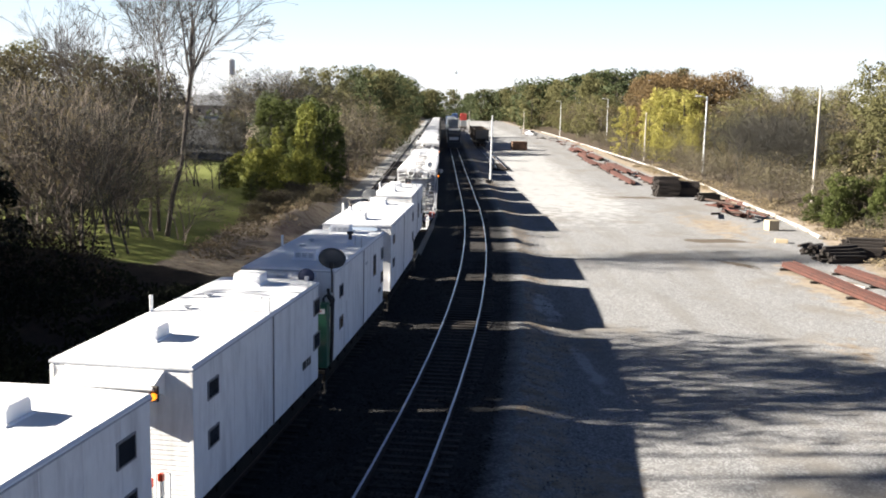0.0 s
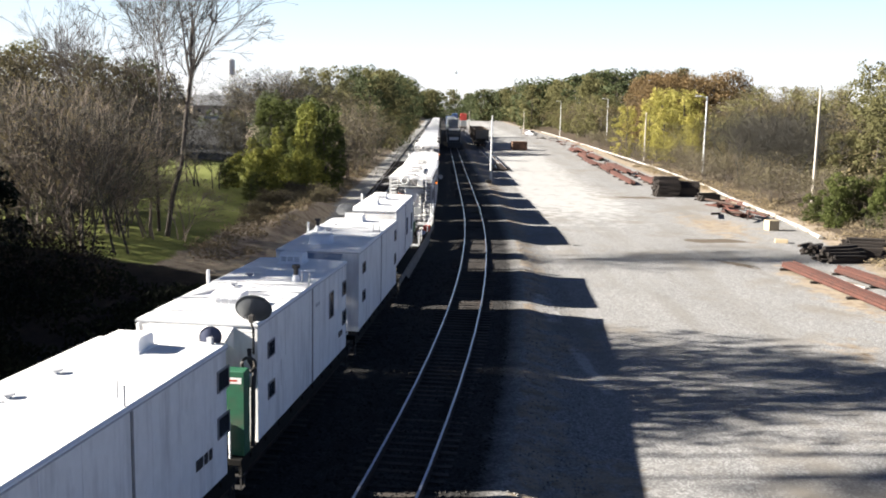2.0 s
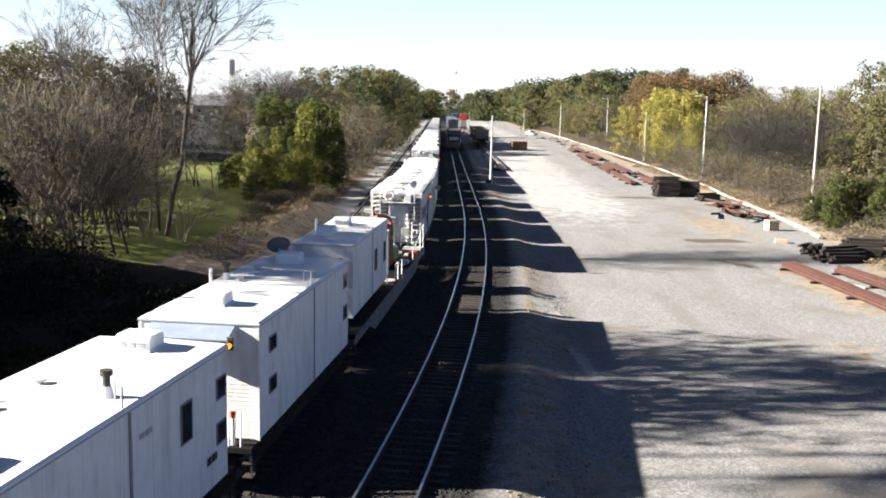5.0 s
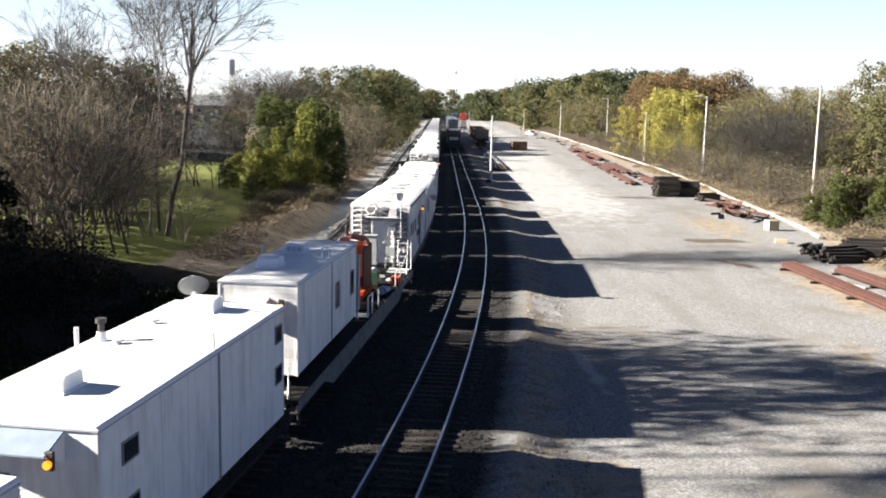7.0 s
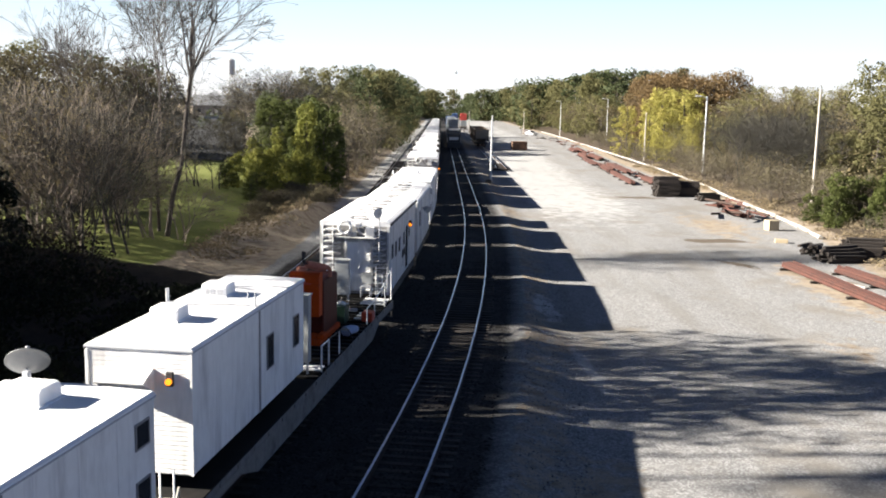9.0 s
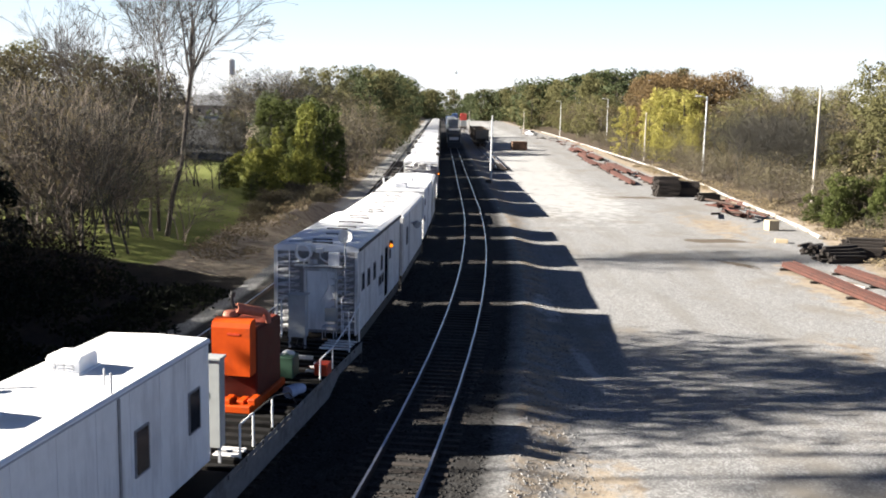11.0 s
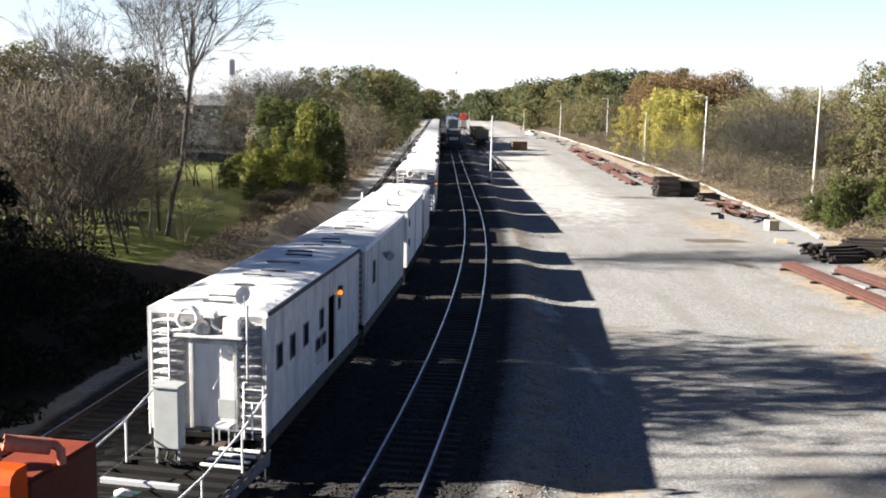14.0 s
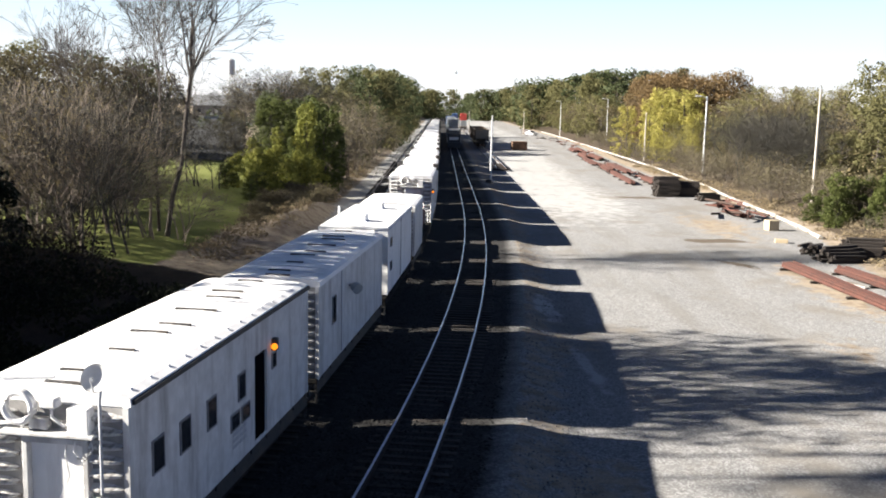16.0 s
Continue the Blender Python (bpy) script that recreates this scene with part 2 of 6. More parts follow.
me.polygons.foreach_set("use_smooth", [True] * len(gf))
zones = {"ballast": [], "grass": [], "dirt": [], "litter_shade": [], "stain": [], "dust_and_glare": [], "mould": []}
for x, y, z in gv:
    d = x - line_b(y)
    e = yard_edge(y)
    # shade-dark bed, thinned out where the left track lies in sun
    zones["ballast"].append(smooth(-11.6, -10.9, d) * (1 - smooth(1.3, 3.7, d)) * (1 - 0.9 * smooth(7.2, 8.2, -d) * smooth(55, 64, y)))
    lawn = smooth(16.6, 18.5, -d) * smooth(50, 54, y) * (1 - smooth(108, 116, y))
    e = yard_edge(y)
    zones["grass"].append(max(lawn, 0.3 * smooth(16, 20, -d) * smooth(50, 64, y), 0.25 * smooth(e + 1, e + 5, x)))
    # ends where the bank's shade ends, which is painted with it
    zones["litter_shade"].append(smooth(11.6, 12.6, -d) * (1 - smooth(50, 55, y)))
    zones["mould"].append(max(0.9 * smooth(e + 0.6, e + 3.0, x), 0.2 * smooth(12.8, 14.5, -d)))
    zones["stain"].append(max(math.exp(-((x - 21.2) / 2.7) ** 4 - ((y - 74.3) / 1.3) ** 2), 0.9 * math.exp(-((x - 19.6) / 1.3) ** 2 - ((y - 62.8 + 1.5 * (x - 19.6)) / 1.0) ** 2), 0.8 * math.exp(-((x - 22) / 4) ** 2 - ((y - 110) / 2.0) ** 2)))
    # dust patches; the far yard's glare and sunlit left path are painted here too
    zones["dust_and_glare"].append(max(0.75 * math.exp(-((x - 5.2) / 0.9) ** 2 - ((y - 47) / 4.0) ** 2), 0.7 * math.exp(-((x - 5.6 + 0.05 * (y - 40)) / 0.45) ** 2 - ((y - 36) / 6.0) ** 2), 0.62 * smooth(52, 105, y) * smooth(4.5, 7.5, d) * (1 - smooth(e - 17, e - 5, x)), 0.8 * smooth(74, 94, y) * smooth(5.0, 6.5, -d) * (1 - smooth(12.2, 14.0, -d))))
    zones["dirt"].append(max(0.62 * math.exp(-((x - 22.5) / 2.8) ** 2 - ((y - 54) / 14) ** 2), 0.6 * math.exp(-((x - 24) / 4.5) ** 2 - ((y - 84) / 15) ** 2), 0.5 * math.exp(-((x - 17.5) / 2.2) ** 2 - ((y - 40) / 5) ** 2), 0.55 * math.exp(-((d - 4.5) / 2.5) ** 2 - ((y - 40) / 3.5) ** 2), 0.62 * math.exp(-((d - 5.0) / 2.6) ** 2 - ((y - 24) / 4.0) ** 2), smooth(11.5, 12.8, -d), smooth(e - 1.5, e + 1.0, x), 0.55 * smooth(2.4, 3.0, d) * (1 - smooth(3.6, 6.0, d))))
for k, vals in zones.items():
    at = me.attributes.new(k, "FLOAT", "POINT")
    at.data.foreach_set("value", vals)


def ground_material():
    m = bpy.data.materials.new("yard_gravel_and_earth")
    m.use_nodes = True
    n, l = m.node_tree.nodes, m.node_tree.links
    p = n["Principled BSDF"]
    p.inputs["Roughness"].default_value = 0.95
    p.inputs["Specular IOR Level"].default_value = 0.2
    co = n.new("ShaderNodeTexCoord").outputs["Object"]

    def nz(s, d=6, st=None):
        t = n.new("ShaderNodeTexNoise")
        t.inputs["Scale"].default_value, t.inputs["Detail"].default_value, t.inputs["Roughness"].default_value = s, d, 0.65
        if st:
            mp = n.new("ShaderNodeMapping")
            mp.inputs["Scale"].default_value = st
            l.new(co, mp.inputs[0])
            l.new(mp.outputs[0], t.inputs["Vector"])
        else:
            l.new(co, t.inputs["Vector"])
        return t.outputs["Fac"]

    def rng(v, a, b, c=0.0, d=1.0):
        r = n.new("ShaderNodeMapRange")
        for k, w in (("From Min", a), ("From Max", b), ("To Min", c), ("To Max", d)):
            r.inputs[k].default_value = w
        l.new(v, r.inputs["Value"])
        return r.outputs[0]

    def mix(f, a, b):
        x = n.new("ShaderNodeMix")
        x.data_type = "RGBA"
        for s, v in ((x.inputs["Factor"], f), (x.inputs["A"], a), (x.inputs["B"], b)):
            if isinstance(v, tuple):
                s.default_value = (*v, 1)
            else:
                l.new(v, s)
        return x.outputs["Result"]

    def calc(op, a, b):
        x = n.new("ShaderNodeMath")
        x.operation = op
        for s, v in zip(x.inputs, (a, b)):
            if isinstance(v, float):
                s.default_value = v
            else:
                l.new(v, s)
        return x.outputs[0]

    def zone(k):
        a = n.new("ShaderNodeAttribute")
        a.attribute_name = k
        v = calc("ADD", a.outputs["Fac"], calc("MULTIPLY", calc("SUBTRACT", nz(0.9), 0.5), 0.6 if k == "ballast" else 1.2))
        return rng(v, 0.2, 0.8) if k == "ballast" else rng(v, 0.4, 0.6)

    grain, mid, wide = nz(9.0, 8), nz(1.3), nz(0.13, 5)
    stone = n.new("ShaderNodeTexVoronoi")
    stone.inputs["Scale"].default_value = 16.0
    l.new(co, stone.inputs["Vector"])
    col = mix(rng(grain, 0.3, 0.7), (0.135, 0.135, 0.136), (0.290, 0.290, 0.288))
    col = mix(rng(nz(3.6, 7), 0.48, 0.72), col, (0.12, 0.119, 0.118))
    col = mix(rng(stone.outputs["Color"], 0.62, 0.72), col, (0.30, 0.298, 0.295))
    col = mix(rng(stone.outputs["Color"], 0.30, 0.22), col, (0.165, 0.164, 0.162))
    col = mix(rng(mid, 0.5, 0.85), col, (0.235, 0.230, 0.222))
    col = mix(rng(wide, 0.53, 0.68), col, (0.18, 0.163, 0.140))
    ruts = nz(0.22, 5, (1.6, 0.16, 1.0))
    col = mix(rng(ruts, 0.5, 0.8), col, (0.165, 0.155, 0.140))
    # ballast with the train's shade put into its colour
    bal_shade = mix(rng(stone.outputs["Color"], 0.2, 0.9), (0.013, 0.0129, 0.0128), (0.048, 0.047, 0.0465))
    bal_shade = mix(rng(mid, 0.4, 0.7), bal_shade, (0.020, 0.018, 0.0168))
    dirt = mix(rng(grain, 0.3, 0.7), (0.24, 0.195, 0.145), (0.34, 0.29, 0.225))
    dirt = mix(rng(mid, 0.45, 0.65), dirt, (0.17, 0.132, 0.094))
    gra = mix(rng(nz(3.0), 0.3, 0.7), (0.105, 0.130, 0.028), (0.165, 0.175, 0.050))
    col = mix(zone("dirt"), col, dirt)
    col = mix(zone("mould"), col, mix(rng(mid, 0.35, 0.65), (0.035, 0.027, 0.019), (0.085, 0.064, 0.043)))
    col = mix(zone("stain"), col, mix(rng(grain, 0.3, 0.7), (0.075, 0.06, 0.045), (0.13, 0.105, 0.08)))
    # leaf litter with the bank's deep shade put into its colour
    col = mix(zone("litter_shade"), col, mix(rng(mid, 0.35, 0.65), (0.007, 0.006, 0.005), (0.020, 0.016, 0.012)))
    col = mix(zone("grass"), col, gra)
    col = mix(zone("ballast"), col, bal_shade)
    # pale dust, with sun glare put into the colour
    col = mix(rng(zone("dust_and_glare"), 0.0, 1.0, 0.0, 0.7), col, (0.40, 0.40, 0.395))
    l.new(col, p.inputs["Base Color"])
    b = n.new("ShaderNodeBump")
    b.inputs["Strength"].default_value, b.inputs["Distance"].default_value = 0.5, 0.03
    l.new(calc("ADD", grain, calc("MULTIPLY", stone.outputs["Distance"], 0.5)), b.inputs["Height"])
    l.new(b.outputs[0], p.inputs["Normal"])
    return m


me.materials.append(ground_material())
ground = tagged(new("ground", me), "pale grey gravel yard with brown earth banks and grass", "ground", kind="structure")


# ---- the hazy white sky low over the horizon, far behind everything ----
def sky_backdrop():
    m = bpy.data.materials.new("bright_horizon_sky")
    m.use_nodes = True
    n, l = m.node_tree.nodes, m.node_tree.links
    n.remove(n["Principled BSDF"])
    e = n.new("ShaderNodeEmission")
    co = n.new("ShaderNodeTexCoord")
    sep = n.new("ShaderNodeSeparateXYZ")
    l.new(co.outputs["Generated"], sep.inputs[0])
    ramp = n.new("ShaderNodeValToRGB")
    ramp.color_ramp.elements[0].color, ramp.color_ramp.elements[0].position = (1.0, 1.0, 1.0, 1), 0.15
    ramp.color_ramp.elements[1].color, ramp.color_ramp.elements[1].position = (0.62, 0.84, 1.0, 1), 0.74
    l.new(sep.outputs["Z"], ramp.inputs[0])
    l.new(ramp.outputs[0], e.inputs["Color"])
    e.inputs["Strength"].default_value = 0.26
    l.new(e.outputs[0], n["Material Output"].inputs["Surface"])
    g = G()
    vs, fs = [], []
    for i in range(41):
        a = radians(-50 + 2.5 * i)
        for z in (-60.0, 160.0, 330.0, 560.0):
            vs.append((3200 * math.sin(a), 3200 * math.cos(a), z))
    for i in range(40):
        for k in range(3):
            fs.append((i * 4 + k, i * 4 + 4 + k, i * 4 + 5 + k, i * 4 + 1 + k))
    g.add(vs, fs)
    return tagged(new("backdrop", g.mesh("backdrop", m)), "white hazy sky above the horizon", "sky", kind="structure")


sky_backdrop()


# ---- tracks ----
RAIL_POLY = [(-0.036, 0.17), (-0.036, 0.135), (-0.01, 0.12), (-0.01, 0.03), (-0.07, 0.015), (-0.07, 0.0),
             (0.07, 0.0), (0.07, 0.015), (0.01, 0.03), (0.01, 0.12), (0.036, 0.135), (0.036, 0.17)]


def swept(poly, off, side, ys, z):
    g = G()
    n = len(poly)
    vs, fs = [], []
    for y in ys:
        p, w = line(y, off)
        r = Vector((w.y, -w.x, 0))
        vs += [p + r * (side + a) + Vector((0, 0, z + b)) for a, b in poly]
    for i in range(len(ys) - 1):
        fs += [(i * n + k, i * n + (k + 1) % n, i * n + n + (k + 1) % n, i * n + n + k) for k in range(n)]
    return g.add(vs, fs)


def track(off, y0, y1, tie0, tie1, label):
    tr = tagged(root("railway_track"), label, "railway track", kind="structure")
    ys = steps([(y0, 170, 60), (170, y1, 40)]) if y0 < 170 else steps([(y0, y1, 40)])
    for side in (-0.7525, 0.7525):
        part("rail", swept(RAIL_POLY, off, side, ys, RAIL_Z - 0.175), M_RUST, tr)
        part("rail_head", swept([(-0.034, 0), (-0.034, 0.006), (0.034, 0.006), (0.034, 0)], off, side, ys, RAIL_Z - 0.004), M_RAILTOP, tr, "polished running surface")
    tie = G().box(-1.3, 1.3, -0.11, 0.11, -0.17, 0.0, 0.012).mesh("tie", M_TIE)
    rest = G()
    y, i = tie0, 0
    while y < tie1:
        p, w = line(y, off)
        p.z = RAIL_Z - 0.178 + random.uniform(-0.006, 0.006)
        a = math.degrees(math.atan2(-w.x, w.y)) + random.uniform(-1.2, 1.2)
        if i < 290:
            t = part("tie", tie, None, tr)
            t.matrix_basis = pose(p.x + random.uniform(-0.05, 0.05), p.y, p.z, 0, 0, a)
        else:
            rest.box(p.x - 1.3, p.x + 1.3, p.y - 0.11, p.y + 0.11, p.z - 0.17, p.z)
        y, i = y + 0.52, i + 1
    if rest.v:
        part("tie_row", rest, M_TIE, tr)["kind"] = "stuff"
    return tr


def loose_stones(d0, d1, y0, y1, count, size, seed):
    """Crushed stone lying loose beside the rails, too many to count."""
    rr = random.Random(seed)
    vs, fs = [], []
    for i in range(count):
        y = y0 + (y1 - y0) * rr.random() ** 1.5
        x = line_b(y) + rr.uniform(d0, d1)
        s = size * rr.uniform(0.5, 1.3)
        z = ground_z(x, y) + s * 0.15
        o = len(vs)
        a = rr.uniform(0, 6.283)
        for k in range(4):
            q = s * rr.uniform(0.7, 1.2)
            vs.append((x + q * math.cos(a + k * 1.571), y + q * math.sin(a + k * 1.571), z + rr.uniform(-0.2, 0.3) * s))
        vs += [(x, y, z + s * rr.uniform(0.5, 0.9))]
        fs += [(o, o + 1, o + 4), (o + 1, o + 2, o + 4), (o + 2, o + 3, o + 4), (o + 3, o, o + 4)]
    return G().add(vs, fs)


M_STONE = mat("crushed_stone", (0.22, 0.217, 0.213), (0.14, 0.138, 0.135), 6, 0.95, bump=0.0, island=0.5, spec=0.2)
# Stones as dark as the bed, with the same shade put in.
M_BLACKSTONE = mat("shade_dark_ballast_stone", (0.035, 0.034, 0.033), (0.018, 0.0175, 0.017), 6, 0.95, bump=0.0, island=0.5, spec=0.2)
tagged(new("loose_gravel", loose_stones(2.9, 5.2, 17, 75, 3200, 0.045, 3).mesh("loose_gravel", M_STONE)), "loose pale crushed stone along the ballast shoulder", "gravel", kind="stuff")
tagged(new("loose_gravel", loose_stones(4.6, 16.0, 18, 45, 4200, 0.022, 4).mesh("loose_gravel", M_STONE)), "loose pale gravel strewn over the yard", "gravel", kind="stuff")
tagged(new("ballast_stones", loose_stones(-3.4, 2.2, 17, 60, 9000, 0.05, 5).mesh("ballast_stones", M_BLACKSTONE)), "crushed ballast stones, shade-darkened, round the ties", "gravel", kind="stuff")
# ---- trees ----
def grow(g, tips, p, d, length, r, depth, rng, spread=0.55, lift=0.15, kids=3, thin=0.012):
    pts, n = [p], 3 if depth > 2 else depth or 1
    q, w = Vector(p), Vector(d)
    for i in range(n):
        w = (w + Vector((rng.uniform(-1, 1), rng.uniform(-1, 1), rng.uniform(-1, 1))) * 0.16 + Vector((0, 0, lift * 0.3))).normalized()
        q = q + w * (length / n)
        pts.append(q)
    r1 = max(r * 0.55, thin)
    g.tube(pts, r, 6 if r > 0.08 else 4 if r > 0.03 else 3, r1, caps=False)
    if depth == 0:
        tips.append((pts[-1], w))
        return
    for k in range(kids + (1 if rng.random() < 0.5 else 0)):
        i = rng.randint(1, n) if k else n
        a = rng.uniform(0, 2 * math.pi)
        o = w.orthogonal().normalized()
        side = o * math.cos(a) + w.cross(o) * math.sin(a)
        s = spread * rng.uniform(0.5, 1.3) if k else spread * 0.3
        nd = (w + side * s * 1.4 + Vector((0, 0, lift))).normalized()
        grow(g, tips, pts[i], nd, length * rng.uniform(0.58, 0.82), r1 * (0.9 if k == 0 else 0.7), depth - 1, rng, spread, lift, kids, thin)


def leaves(tips, count, radius, size, rng, flat=0.6, shell=0.45, toss=0.75):
    """Leaves in a clump round each tip, more on its outside, and turned mostly outwards."""
    vs, fs = [], []
    for p, w in tips:
        rad = radius * rng.uniform(0.7, 1.25)
        for i in range(count):
            n = Vector((rng.gauss(0, 1), rng.gauss(0, 1), rng.gauss(0, 1))).normalized()
            u = n * rad * (1 - shell * (1 - rng.random() ** 0.5))
            u.z *= flat + 0.15
            c = p + u
            n = (n + Vector((rng.uniform(-1, 1), rng.uniform(-1, 1), rng.uniform(-1, 1))) * toss).normalized()
            a = n.orthogonal().normalized()
            a = (a * rng.uniform(-1, 1) + n.cross(a) * rng.uniform(-1, 1)).normalized()
            b = n.cross(a)
            s = size * rng.uniform(0.6, 1.4)
            o = len(vs)
            vs += [c - a * s, c + b * s * 0.6, c + a * s, c - b * s * 0.6]
            fs.append((o, o + 1, o + 2, o + 3))
    return G().add(vs, fs)


def leafy(name, label, category, height, reach, seed, leaf, clumps=60, per=110, size=0.2, base=0.15, clump=0.3, trunk_r=0.2, bark=None, shape=1.0, flat=0.7, taper=0.78):
    """A tree in full leaf: trunk and limbs that carry clumps of leaves within an uneven crown."""
    rng = random.Random(seed)
    t = tagged(root(name), label, category)
    wood, tips = G(), []
    wood.tube([(0, 0, -0.4), (rng.uniform(-0.2, 0.2), 0, height * 0.35), (rng.uniform(-0.4, 0.4), rng.uniform(-0.4, 0.4), height * 0.75)], trunk_r, 7, trunk_r * 0.4, caps=False)
    lobes = [(rng.uniform(0, 6.283), rng.uniform(0.7, 1.2)) for k in range(5)]
    for k in range(clumps):
        f = base + (1 - base) * (k + rng.random()) / clumps
        a = rng.uniform(0, 6.283)
        prof = math.sin(math.pi * min(max((f - base) / (1 - base) * taper + 0.14 * shape, 0.03), 0.97)) ** 0.6
        lobe = max(1.0 - 0.4 * abs(math.remainder(a - b, 6.283)) + (c - 1.0) for b, c in lobes)
        q = reach * prof * min(max(lobe, 0.55), 1.15) * math.sqrt(rng.uniform(0.15, 1.0))
        p = Vector((q * math.cos(a), q * math.sin(a), height * f - reach * clump * 0.5))
        tips.append((p, None))
        if k % 2 == 0:
            root_z = max(0.1 * height, p.z - 0.6 * q - 0.6)
            mid = Vector((p.x * 0.5, p.y * 0.5, (root_z + p.z) / 2 + 0.2))
            wood.tube([(0, 0, root_z), mid, p], trunk_r * 0.3, 4, 0.02, caps=False)
    part("trunk", wood, bark or M_BARK, t)
    part("crown", leaves(tips, per, reach * clump, size, rng, flat), leaf, t)
    return t


def tree(name, label, category, height, seed, leaf, trunk_r=0.2, levels=4, kids=3, spread=0.6, lift=0.12, bole=0.25, count=22,
         radius=0.9, size=0.22, stems=1, bark=None, limbs=0.34, thin=0.012, bare_bole=0.0):
    """A tree of about that height: trunk and limbs, and a crown of leaves where it has any."""
    rng = random.Random(seed)
    t = tagged(root(name), label, category)
    wood, tips = G(), []
    for s in range(stems):
        a = rng.uniform(0, 2 * math.pi)
        base = Vector((math.cos(a), math.sin(a), 0)) * (0 if stems == 1 else rng.uniform(0.1, 0.09 * height))
        lean = Vector((math.cos(a), math.sin(a), 0)) * (0.05 if stems == 1 else rng.uniform(0.05, 0.35))
        if bare_bole:
            wood.tube([base + Vector((0, 0, -0.3)), base + Vector((0.2, 0, height * bare_bole))], trunk_r * 0.8, 8, trunk_r * 0.4, caps=False)
            base = base + Vector((0.2, 0, height * bare_bole))
        grow(wood, tips, base + Vector((0, 0, -0.3)), (Vector((0, 0, 1)) + lean).normalized(), height * limbs * rng.uniform(0.85, 1.1), trunk_r * rng.uniform(0.7, 1.1), levels, rng, spread, lift, kids, thin)
    top = max(p.z for p, w in tips)
    k = height / top
    wood.v = [(x * k, y * k, z * k) for x, y, z in wood.v]
    tips = [(p * k, w) for p, w in tips]
    part("trunk", wood, bark or M_BARK, t)
    if leaf:
        part("crown", leaves(tips, count, radius, size, rng), leaf, t)
    return t


def fan_tree(label, trunk, r, limbs, reach, seed, lean=0.0):
    """A leafless tree whose trunk follows a bent line and fans into upright limbs."""
    rng = random.Random(seed)
    t = tagged(root("bare_tree"), label, "tree")
    g, tips = G(), []
    g.tube(trunk, r, 8, r * 0.62, caps=False)
    end = Vector(trunk[-1])
    for k in range(limbs):
        a = 2 * math.pi * k / limbs + rng.uniform(-0.4, 0.4)
        f = 0.0 if k < limbs * 0.55 else rng.uniform(0.1, 0.9)
        p = end.lerp(Vector(trunk[-2]), f)
        d = Vector((math.cos(a) * (0.30 + 0.5 * f) + lean, math.sin(a) * (0.30 + 0.5 * f), 1.0)).normalized()
        grow(g, tips, p, d, reach * rng.uniform(0.8, 1.1) * (1 - 0.4 * f), r * rng.uniform(0.30, 0.44), 4, rng, 0.6, 0.13, 3, 0.013)
    part("trunk", g, M_BARK, t)
    return t


def planted(proto, x, y, s, turn, wide=1.0, sink=0.0, label=""):
    m = pose(x, y, ground_z(x, y) - sink, 0, 0, turn) @ Matrix.Diagonal((s * wide, s * wide, s, 1))
    c = copy_thing(proto, m)
    if label:
        c["label"] = label
    return c
# ---- the train: bunk modules on flatcars, old boxcars, a generator ----
def travelled(t):
    """How far the train has come since the start: it eases off a little on the way."""
    if t < 9.0:
        return 3.90 * t
    if t < 11.0:
        k = t - 9.0
        return 35.1 + 3.90 * k - 0.065 * k * k
    return 42.64 + 3.64 * (t - 11.0)


A_Y = [-140 + i * 0.5 for i in range(2200)]
A_P = [line(y, OFF_A)[0] for y in A_Y]
A_S = [0.0]
for i in range(1, len(A_P)):
    A_S.append(A_S[-1] + (A_P[i] - A_P[i - 1]).length)


def along(y):
    """Arc length on the train's track at y."""
    return float(np.interp(y, A_Y, A_S))


def on_track(s):
    return Vector((float(np.interp(s, A_S, A_PX)), float(np.interp(s, A_S, A_PY)), RAIL_Z))


A_PX, A_PY = [p.x for p in A_P], [p.y for p in A_P]
KEYED, ROLLING = [], []


def car_pose(s, reach):
    a, b = on_track(s - reach), on_track(s + reach)
    m = (a + b) / 2
    d = b - a
    return pose(m.x, m.y, m.z, 0, 0, math.degrees(math.atan2(-d.x, d.y)))


def wheelset(truck, y):
    g = G()
    g.tube([(-0.95, 0, 0), (0.95, 0, 0)], 0.075, 8)
    for s in (-1, 1):
        g.tube([(s * 0.69, 0, 0), (s * 0.815, 0, 0)], 0.42, 18)
        g.tube([(s * 0.665, 0, 0), (s * 0.69, 0, 0)], 0.45, 18)
        g.box(s * 0.82 - 0.01, s * 0.82 + 0.01, -0.03, 0.03, -0.3, 0.3)
    w = part("wheelset", g, M_RUST, truck)
    w.matrix_basis = pose(0, y, 0.42)
    return w


def truck(car, y, turn=True):
    g = G()
    for s in (-1, 1):
        x = s * 0.99
        g.prism([(x - 0.06, 0.55), (x + 0.06, 0.55), (x + 0.06, 0.68), (x - 0.06, 0.68)], -1.15, 1.15)
        g.box(x - 0.07, x + 0.07, -0.35, 0.35, 0.22, 0.34, 0.02)
        for k in (-1, 1):
            g.box(x - 0.09, x + 0.09, k * 0.86 - 0.14, k * 0.86 + 0.14, 0.3, 0.58, 0.03)
            g.tube([(x, k * 0.35, 0.3), (x, k * 0.75, 0.56)], 0.06, 6)
            g.tube([(x, k * 0.14, 0.34), (x, k * 0.14, 0.56)], 0.06, 8)
    g.box(-1.1, 1.1, -0.2, 0.2, 0.5, 0.7, 0.03)
    t = part("truck", g, M_BLACK, car)
    t.matrix_basis = pose(0, y, 0)
    for k in (-0.86, 0.86):
        ROLLING.append(wheelset(t, k))
    return t


